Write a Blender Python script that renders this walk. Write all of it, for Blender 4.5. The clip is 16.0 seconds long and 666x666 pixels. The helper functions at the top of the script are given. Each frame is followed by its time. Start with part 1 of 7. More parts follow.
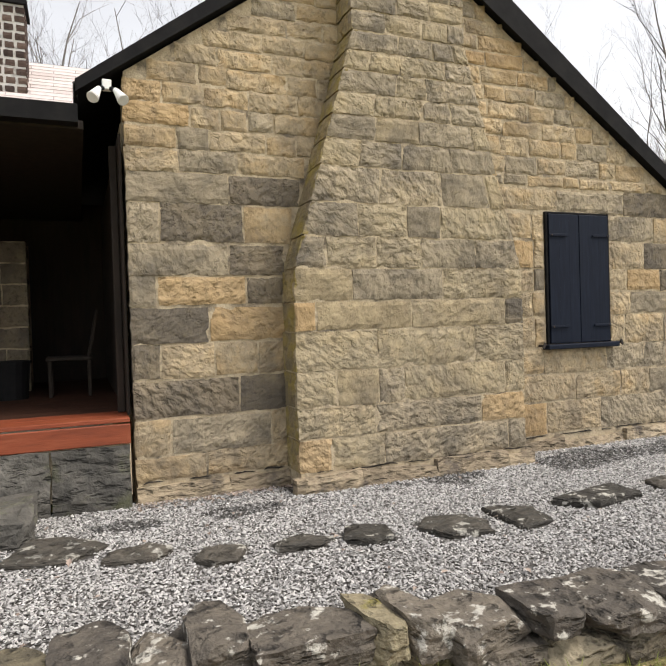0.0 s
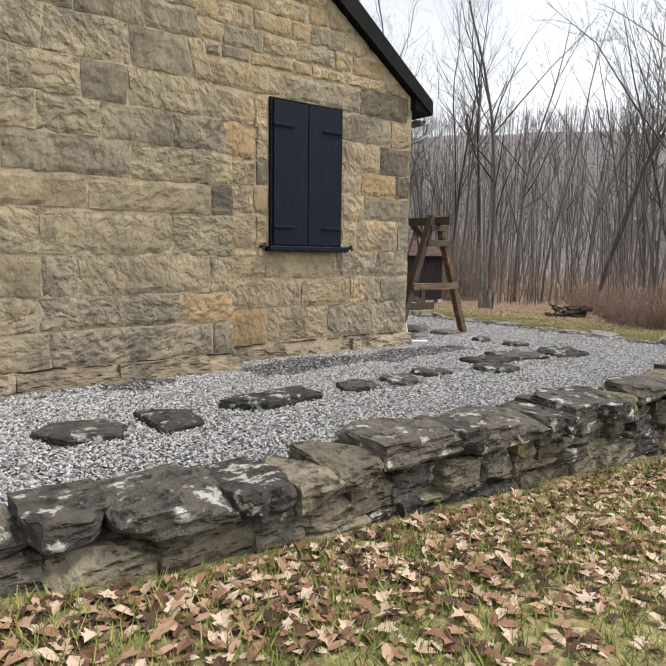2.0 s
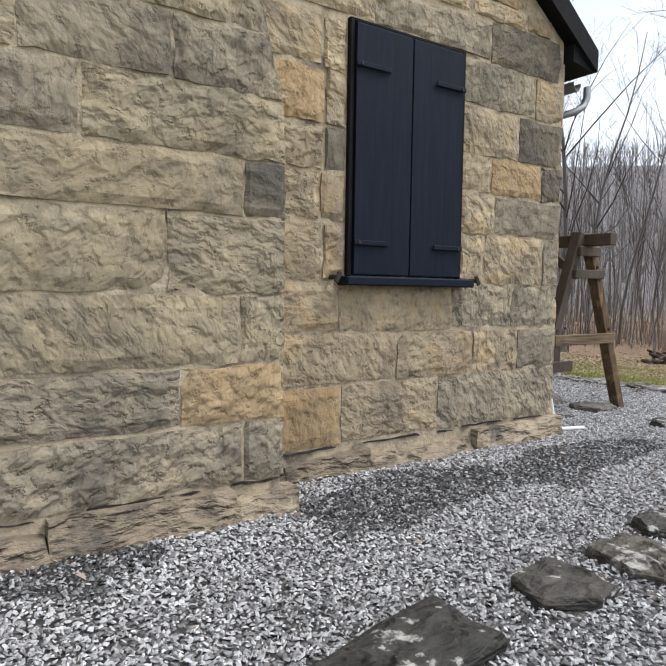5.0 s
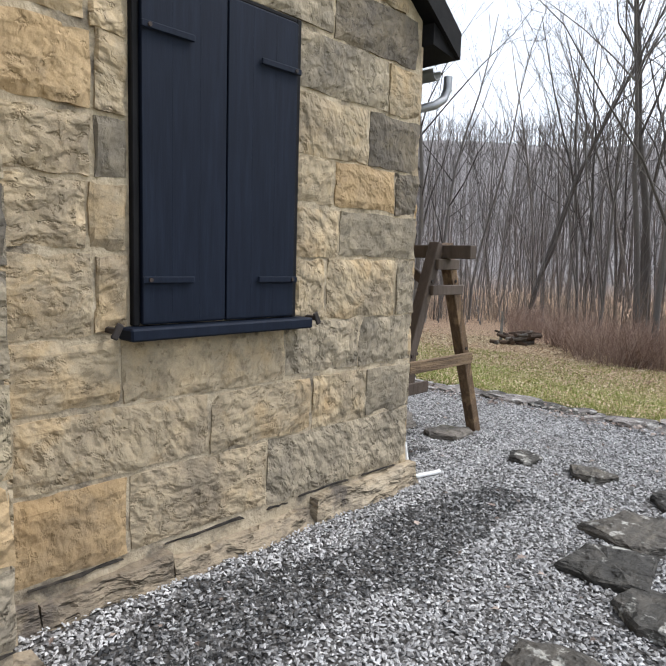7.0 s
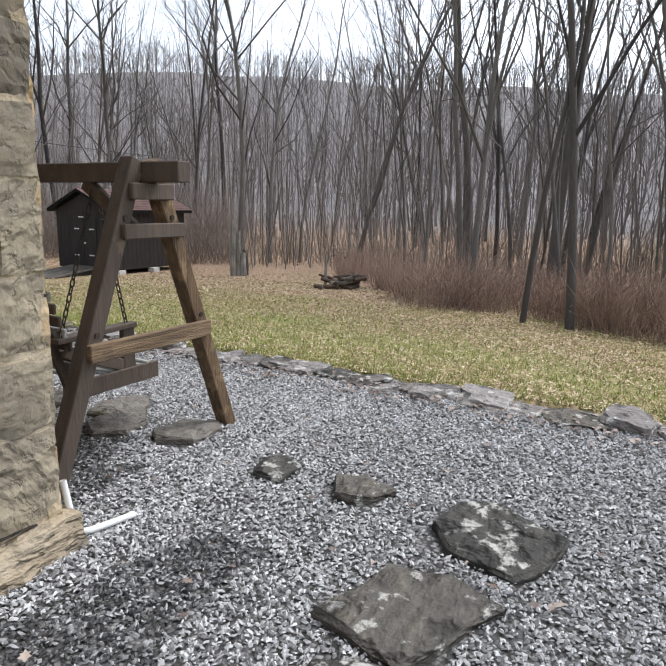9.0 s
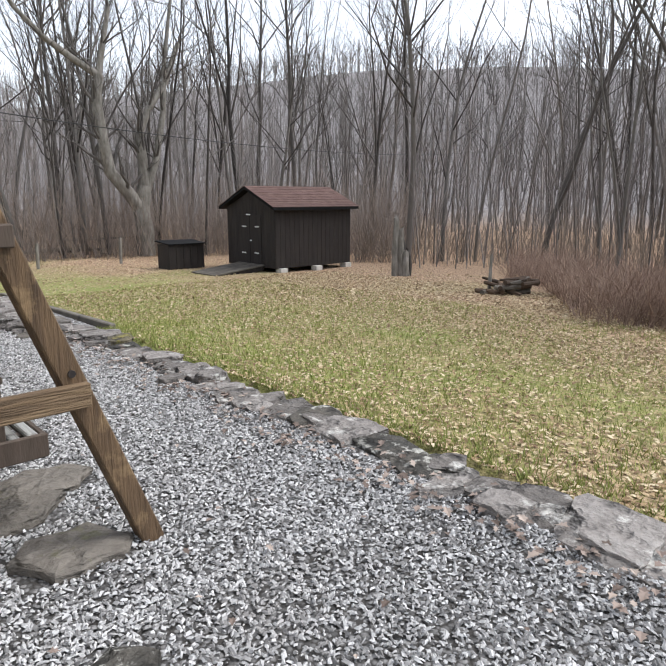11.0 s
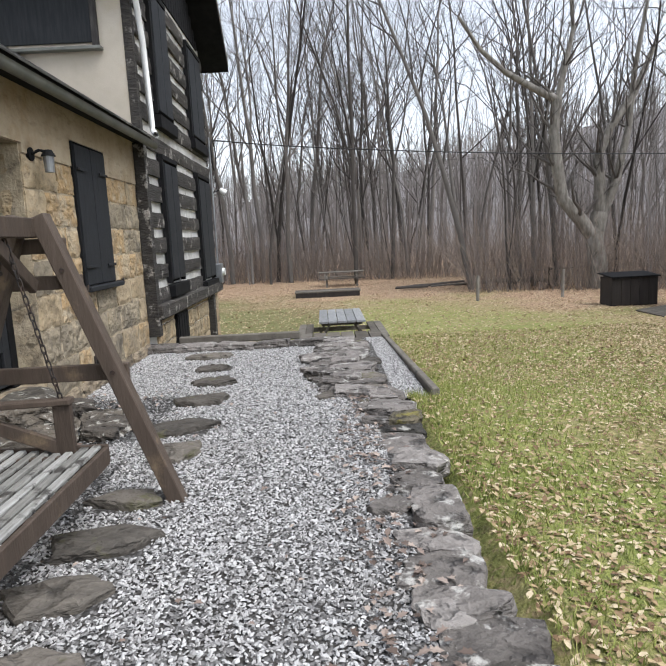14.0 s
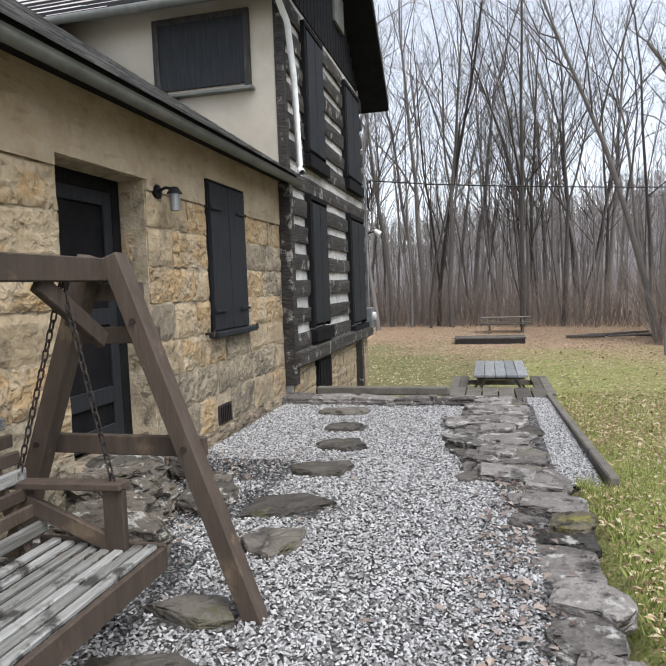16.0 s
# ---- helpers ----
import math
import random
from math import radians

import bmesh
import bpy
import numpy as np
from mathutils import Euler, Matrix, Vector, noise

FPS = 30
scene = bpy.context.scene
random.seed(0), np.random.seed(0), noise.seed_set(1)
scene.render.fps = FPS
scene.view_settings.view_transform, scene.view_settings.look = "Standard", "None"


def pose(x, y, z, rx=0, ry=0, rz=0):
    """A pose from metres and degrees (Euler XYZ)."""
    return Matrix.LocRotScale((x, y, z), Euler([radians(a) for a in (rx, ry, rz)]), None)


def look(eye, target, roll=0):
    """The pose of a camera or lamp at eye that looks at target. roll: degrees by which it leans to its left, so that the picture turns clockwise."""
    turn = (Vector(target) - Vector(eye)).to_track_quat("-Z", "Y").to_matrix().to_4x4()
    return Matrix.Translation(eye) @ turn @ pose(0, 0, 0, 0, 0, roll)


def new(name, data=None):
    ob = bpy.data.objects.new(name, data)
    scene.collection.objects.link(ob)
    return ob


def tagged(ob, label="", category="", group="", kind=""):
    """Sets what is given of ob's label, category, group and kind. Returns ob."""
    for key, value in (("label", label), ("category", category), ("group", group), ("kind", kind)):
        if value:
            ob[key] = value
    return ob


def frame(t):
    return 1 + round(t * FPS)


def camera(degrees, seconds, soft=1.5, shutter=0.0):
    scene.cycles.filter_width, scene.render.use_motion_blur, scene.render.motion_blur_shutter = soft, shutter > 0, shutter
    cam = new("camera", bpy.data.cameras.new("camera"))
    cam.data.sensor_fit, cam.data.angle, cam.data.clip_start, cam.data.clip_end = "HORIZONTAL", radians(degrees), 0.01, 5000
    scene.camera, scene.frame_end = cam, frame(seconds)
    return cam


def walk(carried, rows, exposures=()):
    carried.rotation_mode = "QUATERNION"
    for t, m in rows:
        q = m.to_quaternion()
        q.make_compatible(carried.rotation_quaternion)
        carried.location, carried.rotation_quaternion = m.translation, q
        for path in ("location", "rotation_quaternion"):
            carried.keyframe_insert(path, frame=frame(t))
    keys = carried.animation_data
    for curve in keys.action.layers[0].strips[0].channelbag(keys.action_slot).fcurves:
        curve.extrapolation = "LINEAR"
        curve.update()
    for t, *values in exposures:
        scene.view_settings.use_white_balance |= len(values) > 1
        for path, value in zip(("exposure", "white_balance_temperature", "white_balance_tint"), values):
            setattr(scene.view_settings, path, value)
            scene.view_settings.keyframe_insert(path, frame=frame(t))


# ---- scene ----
cam = camera(56.0, 16.0)
PATH = [
    (0, (-6.635, -5.44, 1.469), (-5.886, -3.586, 1.433), -1.8),
    (0.5, (-6.401, -5.406, 1.374), (-5.478, -3.641, 1.188), -2.0),
    (1, (-6.046, -5.486, 1.3), (-5.063, -3.762, 1.053), -1.3),
    (1.5, (-5.682, -5.483, 1.196), (-4.599, -3.822, 0.938), -1.0),
    (2, (-5.27, -5.423, 1.067), (-4.062, -3.848, 0.819), 0.8),
    (2.5, (-5.012, -5.219, 1.062), (-3.826, -3.623, 0.849), 1.8),
    (3, (-4.882, -4.876, 1.047), (-3.783, -3.214, 0.873), 1.5),
    (3.5, (-4.684, -4.483, 1.05), (-3.601, -2.811, 0.863), 0.3),
    (3.7, (-4.588, -4.314, 1.054), (-3.494, -2.647, 0.899), -0.1),
    (6, (-3.58, -2.416, 1.091), (-2.408, -0.8, 0.981), 3.2),
    (6.5, (-3.389, -2.427, 1.305), (-2.062, -0.94, 1.138), 2.6),
    (7, (-3.211, -2.363, 1.449), (-1.773, -0.993, 1.213), 1.7),
    (7.5, (-2.922, -2.136, 1.457), (-1.38, -0.9, 1.155), 1.3),
    (8, (-2.478, -2.048, 1.466), (-0.899, -0.864, 1.142), 0.4),
    (8.5, (-1.989, -2.057, 1.411), (-0.327, -1.003, 1.05), 1.0),
    (8.7, (-1.789, -2.065, 1.397), (-0.083, -1.101, 0.996), 1.2),
    (10.8, (0.289, -1.87, 1.337), (1.719, -0.536, 0.92), -0.3),
    (11, (0.47, -1.82, 1.35), (1.794, -0.381, 0.93), 0.0),
    (11.5, (0.887, -1.703, 1.358), (1.852, -0.002, 0.938), -0.9),
    (12, (1.306, -1.56, 1.356), (1.946, 0.291, 0.95), -1.2),
    (12.5, (1.678, -1.394, 1.339), (2.074, 0.523, 0.929), -0.8),
    (13, (2.051, -1.228, 1.376), (2.252, 0.721, 0.974), -1.2),
    (13.5, (2.227, -0.949, 1.401), (2.329, 1.018, 1.053), -1.2),
    (14, (2.374, -0.694, 1.399), (2.393, 1.283, 1.098), -2.9),
    (14.5, (2.491, -0.42, 1.414), (2.384, 1.563, 1.173), -3.6),
    (15, (2.534, -0.174, 1.417), (2.252, 1.795, 1.21), -4.1),
    (15.5, (2.504, 0.033, 1.431), (2.175, 2.0, 1.281), -2.9),
    (16, (2.498, 0.197, 1.416), (2.013, 2.132, 1.269), -2.1),
]
EXPOSURES = [(0.0, 1.08, 7100.0, 11.0), (0.5, 1.18, 7120.0, 11.0), (1.0, 1.18, 6850.0, 10.0), (2.5, 0.85, 6700.0, 10.0), (3.5, 0.9, 6450.0, 10.0), (6.0, 0.93, 6250.0, 10.0), (7.5, 1.13, 6230.0, 10.0), (8.5, 1.1, 6200.0, 10.0), (11.0, 1.1, 6300.0, 10.0), (16.0, 1.0, 6250.0, 10.0)]
walk(cam, [(t, look(eye, target, roll)) for t, eye, target, roll in PATH], EXPOSURES)

# ---- world and light: a bright overcast winter sky ----
SUN_ELEV, SUN_ROT = radians(57), radians(126)
world = bpy.data.worlds.new("overcast_sky")
scene.world = world
world.use_nodes = True
wt = world.node_tree
wt.nodes.clear()
w_sky = wt.nodes.new("ShaderNodeTexSky")
w_sky.sky_type = 'NISHITA'
w_sky.sun_disc = False
w_sky.sun_elevation, w_sky.sun_rotation = SUN_ELEV, SUN_ROT
w_sky.air_density, w_sky.dust_density, w_sky.ozone_density = 1.0, 1.5, 1.0
w_hsv = wt.nodes.new("ShaderNodeHueSaturation")
w_hsv.inputs["Saturation"].default_value = 0.3
w_noise = wt.nodes.new("ShaderNodeTexNoise")
w_noise.inputs["Scale"].default_value = 2.2
w_noise.inputs["Detail"].default_value = 5
w_map = wt.nodes.new("ShaderNodeMapRange")
w_map.inputs["From Min"].default_value, w_map.inputs["From Max"].default_value = 0.3, 0.7
w_map.inputs["To Min"].default_value, w_map.inputs["To Max"].default_value = 0.85, 1.15
w_mul = wt.nodes.new("ShaderNodeMix")
w_mul.data_type, w_mul.blend_type = 'RGBA', 'MULTIPLY'
w_mul.inputs["Factor"].default_value = 1.0
w_bg = wt.nodes.new("ShaderNodeBackground")
w_bg.inputs["Strength"].default_value = 0.145
w_out = wt.nodes.new("ShaderNodeOutputWorld")
wt.links.new(w_sky.outputs[0], w_hsv.inputs["Color"])
wt.links.new(w_noise.outputs["Fac"], w_map.inputs["Value"])
wt.links.new(w_hsv.outputs[0], w_mul.inputs["A"])
wt.links.new(w_map.outputs[0], w_mul.inputs["B"])
wt.links.new(w_mul.outputs["Result"], w_bg.inputs["Color"])
wt.links.new(w_bg.outputs[0], w_out.inputs["Surface"])
sun = new("sun", bpy.data.lights.new("sun", 'SUN'))
sun.data.energy, sun.data.angle, sun.data.color = 1.2, radians(25), (1.0, 0.975, 0.94)
sun.matrix_world = look((0, 0, 0), (-math.cos(SUN_ELEV) * math.sin(SUN_ROT), -math.cos(SUN_ELEV) * math.cos(SUN_ROT), -math.sin(SUN_ELEV)))

# ---- materials ----
rng = random.Random(7)


def material(name, stops, rough=0.85, scale=6.0, detail=6.0, bump=0.3, bump_scale=40.0, dist=0.01, stretch=(1, 1, 1),
             vary="", vary_amount=0.5, metal=0.0, blotch=None, blotch_scale=1.5, blotch_at=(0.55, 0.7), ridged=False, spec=0.4, pits=0.0, pit_scale=24.0):
    """Noise-coloured surface with a second, larger scale of blotches and fine relief. vary: object or island."""
    m = bpy.data.materials.new(name)
    m.use_nodes = True
    nt = m.node_tree
    bs = nt.nodes["Principled BSDF"]
    bs.inputs["Roughness"].default_value = rough
    bs.inputs["Metallic"].default_value = metal
    bs.inputs["Specular IOR Level"].default_value = spec
    tc = nt.nodes.new("ShaderNodeTexCoord")
    geo = nt.nodes.new("ShaderNodeNewGeometry")
    mp = nt.nodes.new("ShaderNodeMapping")
    mp.inputs["Scale"].default_value = stretch
    nt.links.new(geo.outputs["Position"], mp.inputs["Vector"])
    n1 = nt.nodes.new("ShaderNodeTexNoise")
    n1.inputs["Scale"].default_value, n1.inputs["Detail"].default_value = scale, detail
    n1.inputs["Roughness"].default_value = 0.62
    nt.links.new(mp.outputs[0], n1.inputs["Vector"])
    fac = n1.outputs["Fac"]
    if vary:
        src = nt.nodes.new("ShaderNodeObjectInfo").outputs["Random"] if vary == "object" else geo.outputs["Random Per Island"]
        mx = nt.nodes.new("ShaderNodeMix")
        mx.data_type = 'FLOAT'
        mx.inputs["Factor"].default_value = vary_amount
        nt.links.new(fac, mx.inputs["A"])
        nt.links.new(src, mx.inputs["B"])
        fac = mx.outputs["Result"]
    ramp = nt.nodes.new("ShaderNodeValToRGB")
    el = ramp.color_ramp.elements
    lo, hi = (0.28, 0.74) if not vary else (0.2, 0.82)
    for k, c in enumerate(stops):
        p = lo + (hi - lo) * k / max(1, len(stops) - 1)
        e = el[k] if k < 2 and k < len(el) else el.new(p)
        e.position = p
        e.color = (*c, 1)
    nt.links.new(fac, ramp.inputs["Fac"])
    col = ramp.outputs["Color"]
    if blotch:
        n2 = nt.nodes.new("ShaderNodeTexNoise")
        n2.inputs["Scale"].default_value, n2.inputs["Detail"].default_value = blotch_scale, 7
        n2.inputs["Roughness"].default_value = 0.65
        nt.links.new(geo.outputs["Position"], n2.inputs["Vector"])
        mr = nt.nodes.new("ShaderNodeMapRange")
        mr.inputs["From Min"].default_value, mr.inputs["From Max"].default_value = blotch_at
        nt.links.new(n2.outputs["Fac"], mr.inputs["Value"])
        mb = nt.nodes.new("ShaderNodeMix")
        mb.data_type = 'RGBA'
        nt.links.new(mr.outputs[0], mb.inputs["Factor"])
        nt.links.new(col, mb.inputs["A"])
        mb.inputs["B"].default_value = (*blotch, 1)
        col = mb.outputs["Result"]
    nt.links.new(col, bs.inputs["Base Color"])
    nb = nt.nodes.new("ShaderNodeTexNoise")
    nb.inputs["Scale"].default_value, nb.inputs["Detail"].default_value = bump_scale, 5
    if ridged:
        nb.noise_type = 'RIDGED_MULTIFRACTAL'
    nt.links.new(mp.outputs[0], nb.inputs["Vector"])
    bp = nt.nodes.new("ShaderNodeBump")
    bp.inputs["Strength"].default_value, bp.inputs["Distance"].default_value = bump, dist
    hgt = nb.outputs["Fac"]
    if pits:
        mp3 = nt.nodes.new("ShaderNodeMapping")
        mp3.inputs["Rotation"].default_value = (0.5, 0.6, 0.4)
        mp3.inputs["Scale"].default_value = (0.8, 0.8, 2.4)
        nt.links.new(geo.outputs["Position"], mp3.inputs["Vector"])
        n3 = nt.nodes.new("ShaderNodeTexNoise")
        n3.inputs["Scale"].default_value, n3.inputs["Detail"].default_value = pit_scale, 3
        nt.links.new(mp3.outputs[0], n3.inputs["Vector"])
        pr = nt.nodes.new("ShaderNodeMapRange")
        pr.inputs["From Min"].default_value, pr.inputs["From Max"].default_value = 0.55, 0.74
        nt.links.new(n3.outputs["Fac"], pr.inputs["Value"])
        sc = nt.nodes.new("ShaderNodeMath")
        sc.operation = 'MULTIPLY'
        sc.inputs[1].default_value = pits
        nt.links.new(pr.outputs[0], sc.inputs[0])
        # pits are darkened in the colour too, as shade inside the hollows
        pm = nt.nodes.new("ShaderNodeMix")
        pm.data_type = 'RGBA'
        nt.links.new(sc.outputs[0], pm.inputs["Factor"])
        nt.links.new(col, pm.inputs["A"])
        pm.inputs["B"].default_value = (*[c * 0.45 for c in stops[0]], 1)
        nt.links.new(pm.outputs["Result"], bs.inputs["Base Color"])
        sb = nt.nodes.new("ShaderNodeMath")
        sb.operation = 'SUBTRACT'
        nt.links.new(hgt, sb.inputs[0])
        nt.links.new(sc.outputs[0], sb.inputs[1])
        hgt = sb.outputs[0]
    nt.links.new(hgt, bp.inputs["Height"])
    nt.links.new(bp.outputs[0], bs.inputs["Normal"])
    return m


def masonry(name, tones, stain, stain_at=(0.5, 0.72), stain_most=0.8, tool=0.9, rough=0.93, lichen=None):
    """Dressed sandstone: a tone for each block, drifting stains, grain, and tool strokes that run their own way on each block."""
    m = bpy.data.materials.new(name)
    m.use_nodes = True
    nt = m.node_tree
    N, L = nt.nodes.new, nt.links.new
    bs = nt.nodes["Principled BSDF"]
    bs.inputs["Roughness"].default_value = rough
    bs.inputs["Specular IOR Level"].default_value = 0.25
    geo, info = N("ShaderNodeNewGeometry"), N("ShaderNodeObjectInfo")
    far = N("ShaderNodeVectorMath")
    far.operation = 'SCALE'
    far.inputs[0].default_value = (37.0, 19.0, 53.0)
    L(info.outputs["Random"], far.inputs["Scale"])
    pos = N("ShaderNodeVectorMath")
    pos.operation = 'ADD'
    L(geo.outputs["Position"], pos.inputs[0])
    L(far.outputs[0], pos.inputs[1])

    def noise_of(vec, scale, detail, lo, hi, rgh=0.6):
        n = N("ShaderNodeTexNoise")
        n.inputs["Scale"].default_value, n.inputs["Detail"].default_value, n.inputs["Roughness"].default_value = scale, detail, rgh
        L(vec, n.inputs["Vector"])
        r = N("ShaderNodeMapRange")
        r.inputs["From Min"].default_value, r.inputs["From Max"].default_value = lo, hi
        L(n.outputs["Fac"], r.inputs["Value"])
        return r.outputs[0]

    def blend(kind, fac, a, b):
        x = N("ShaderNodeMix")
        x.data_type, x.blend_type = 'RGBA', kind
        for sock, val in (("Factor", fac), ("A", a), ("B", b)):
            if isinstance(val, bpy.types.NodeSocket):
                L(val, x.inputs[sock])
            else:
                x.inputs[sock].default_value = val if sock == "Factor" else (*val, 1)
        return x.outputs["Result"]

    def times(sock, k):
        x = N("ShaderNodeMath")
        x.operation = 'MULTIPLY'
        x.inputs[1].default_value = k
        L(sock, x.inputs[0])
        return x.outputs[0]
    tone = N("ShaderNodeMix")
    tone.data_type = 'FLOAT'
    tone.inputs["Factor"].default_value = 0.58
    L(info.outputs["Random"], tone.inputs["A"])
    L(noise_of(pos.outputs[0], 2.6, 8, 0.32, 0.68, 0.7), tone.inputs["B"])
    ramp = N("ShaderNodeValToRGB")
    el = ramp.color_ramp.elements
    for k, c in enumerate(tones):
        p = 0.12 + 0.76 * k / (len(tones) - 1)
        e = el[k] if k < 2 else el.new(p)
        e.position, e.color = p, (*c, 1)
    L(tone.outputs["Result"], ramp.inputs["Fac"])
    col = blend('MIX', times(noise_of(geo.outputs["Position"], 1.7, 8, *stain_at, 0.68), stain_most), ramp.outputs["Color"], stain)
    col = blend('MIX', times(noise_of(pos.outputs[0], 9, 8, 0.52, 0.68, 0.7), 0.5), col, [c * 0.6 for c in stain])
    if lichen:
        col = blend('MIX', times(noise_of(geo.outputs["Position"], 5, 8, 0.46, 0.62), 0.75), col, lichen)
    turn = N("ShaderNodeVectorRotate")
    turn.rotation_type = 'Y_AXIS'
    L(pos.outputs[0], turn.inputs["Vector"])
    L(times(info.outputs["Random"], 37.0), turn.inputs["Angle"])
    mp = N("ShaderNodeMapping")
    mp.inputs["Scale"].default_value = (0.95, 0.95, 1.25)
    L(turn.outputs[0], mp.inputs["Vector"])
    warp = N("ShaderNodeTexNoise")
    warp.inputs["Scale"].default_value = 7
    L(pos.outputs[0], warp.inputs["Vector"])
    bend = N("ShaderNodeVectorMath")
    bend.operation = 'MULTIPLY_ADD'
    bend.inputs[1].default_value = (0.07, 0.07, 0.07)
    L(warp.outputs["Color"], bend.inputs[0])
    L(mp.outputs[0], bend.inputs[2])
    stroke = noise_of(bend.outputs[0], 13, 2.5, 0.34, 0.66, 0.45)
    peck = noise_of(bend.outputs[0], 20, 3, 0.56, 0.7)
    grain = noise_of(geo.outputs["Position"], 160, 3, 0.25, 0.75)
    col = blend('MULTIPLY', 0.3, col, blend('MIX', grain, (0.55, 0.55, 0.55), (1.25, 1.25, 1.25)))
    # pecked hollows painted darker, shade added to that of the bump
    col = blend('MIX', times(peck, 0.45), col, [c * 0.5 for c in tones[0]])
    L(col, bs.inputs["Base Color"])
    hgt = N("ShaderNodeMath")
    hgt.operation = 'MULTIPLY_ADD'
    hgt.inputs[1].default_value = -0.45
    L(peck, hgt.inputs[0])
    L(stroke, hgt.inputs[2])
    b1, b2 = N("ShaderNodeBump"), N("ShaderNodeBump")
    b1.inputs["Distance"].default_value = 0.022
    keen = N("ShaderNodeMapRange")
    keen.inputs["To Min"].default_value, keen.inputs["To Max"].default_value = 0.45 * tool, 1.1 * tool
    L(info.outputs["Random"], keen.inputs["Value"])
    L(keen.outputs[0], b1.inputs["Strength"])
    L(hgt.outputs[0], b1.inputs["Height"])
    b2.inputs["Strength"].default_value, b2.inputs["Distance"].default_value = 0.35, 0.002
    L(grain, b2.inputs["Height"])
    L(b1.outputs[0], b2.inputs["Normal"])
    L(b2.outputs[0], bs.inputs["Normal"])
    return m


def gravel_ground(name, tones, scale, rough=0.9):
    """Packed crushed stone: one tone for each chip, the shade of the gaps painted dark between."""
    m = bpy.data.materials.new(name)
    m.use_nodes = True
    nt = m.node_tree
    N, L = nt.nodes.new, nt.links.new
    bs = nt.nodes["Principled BSDF"]
    bs.inputs["Roughness"].default_value = rough
    bs.inputs["Specular IOR Level"].default_value = 0.25
    geo = N("ShaderNodeNewGeometry")
    wob = N("ShaderNodeTexNoise")
    wob.inputs["Scale"].default_value = 30
    L(geo.outputs["Position"], wob.inputs["Vector"])
    add = N("ShaderNodeVectorMath")
    add.operation = 'MULTIPLY_ADD'
    add.inputs[1].default_value = (0.02, 0.02, 0.0)
    L(wob.outputs["Color"], add.inputs[0])
    L(geo.outputs["Position"], add.inputs[2])
    vo = N("ShaderNodeTexVoronoi")
    vo.inputs["Scale"].default_value = scale
    L(add.outputs[0], vo.inputs["Vector"])
    sep = N("ShaderNodeSeparateColor")
    L(vo.outputs["Color"], sep.inputs[0])
    ramp = N("ShaderNodeValToRGB")
    el = ramp.color_ramp.elements
    for k, c in enumerate(tones):
        p = k / (len(tones) - 1)
        e = el[k] if k < 2 else el.new(p)
        e.position, e.color = p, (*c, 1)
    L(sep.outputs[0], ramp.inputs["Fac"])
    # shade between chips goes into the colour, darkest at cell borders
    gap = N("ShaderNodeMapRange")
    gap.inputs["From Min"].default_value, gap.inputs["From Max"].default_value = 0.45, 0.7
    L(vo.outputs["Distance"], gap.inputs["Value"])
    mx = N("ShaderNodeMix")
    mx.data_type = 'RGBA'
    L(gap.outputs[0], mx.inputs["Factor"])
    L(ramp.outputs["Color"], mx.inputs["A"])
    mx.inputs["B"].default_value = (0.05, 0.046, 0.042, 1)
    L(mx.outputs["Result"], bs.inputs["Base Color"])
    bp = N("ShaderNodeBump")
    bp.invert = True
    bp.inputs["Strength"].default_value, bp.inputs["Distance"].default_value = 1.0, 0.012
    L(vo.outputs["Distance"], bp.inputs["Height"])
    L(bp.outputs[0], bs.inputs["Normal"])
    return m


M = {}
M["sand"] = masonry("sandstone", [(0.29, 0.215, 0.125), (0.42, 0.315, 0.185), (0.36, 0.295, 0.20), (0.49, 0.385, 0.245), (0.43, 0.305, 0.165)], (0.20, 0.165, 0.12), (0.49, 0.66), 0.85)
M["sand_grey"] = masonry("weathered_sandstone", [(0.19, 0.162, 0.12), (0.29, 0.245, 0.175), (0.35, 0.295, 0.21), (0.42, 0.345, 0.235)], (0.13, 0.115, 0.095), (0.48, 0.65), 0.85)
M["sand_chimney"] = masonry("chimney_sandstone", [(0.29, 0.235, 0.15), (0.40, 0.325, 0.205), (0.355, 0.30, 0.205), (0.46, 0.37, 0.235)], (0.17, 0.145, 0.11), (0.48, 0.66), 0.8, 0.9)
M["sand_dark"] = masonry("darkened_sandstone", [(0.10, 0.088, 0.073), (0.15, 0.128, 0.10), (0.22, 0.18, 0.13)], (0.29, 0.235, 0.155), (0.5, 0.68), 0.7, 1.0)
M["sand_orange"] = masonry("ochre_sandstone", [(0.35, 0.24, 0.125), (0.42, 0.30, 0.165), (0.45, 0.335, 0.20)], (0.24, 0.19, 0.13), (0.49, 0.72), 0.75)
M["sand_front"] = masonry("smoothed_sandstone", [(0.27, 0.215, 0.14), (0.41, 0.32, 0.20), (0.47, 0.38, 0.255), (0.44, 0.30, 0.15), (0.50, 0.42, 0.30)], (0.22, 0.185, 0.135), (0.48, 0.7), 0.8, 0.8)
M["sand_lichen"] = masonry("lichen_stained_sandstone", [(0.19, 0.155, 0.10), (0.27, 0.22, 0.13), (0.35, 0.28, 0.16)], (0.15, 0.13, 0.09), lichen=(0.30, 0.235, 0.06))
M["mortar"] = material("lime_mortar", [(0.31, 0.255, 0.175), (0.43, 0.355, 0.245), (0.53, 0.45, 0.33)], 0.95, 9, 6, 0.8, 40, 0.014, blotch=(0.13, 0.11, 0.085), blotch_scale=4.0, blotch_at=(0.51, 0.65))
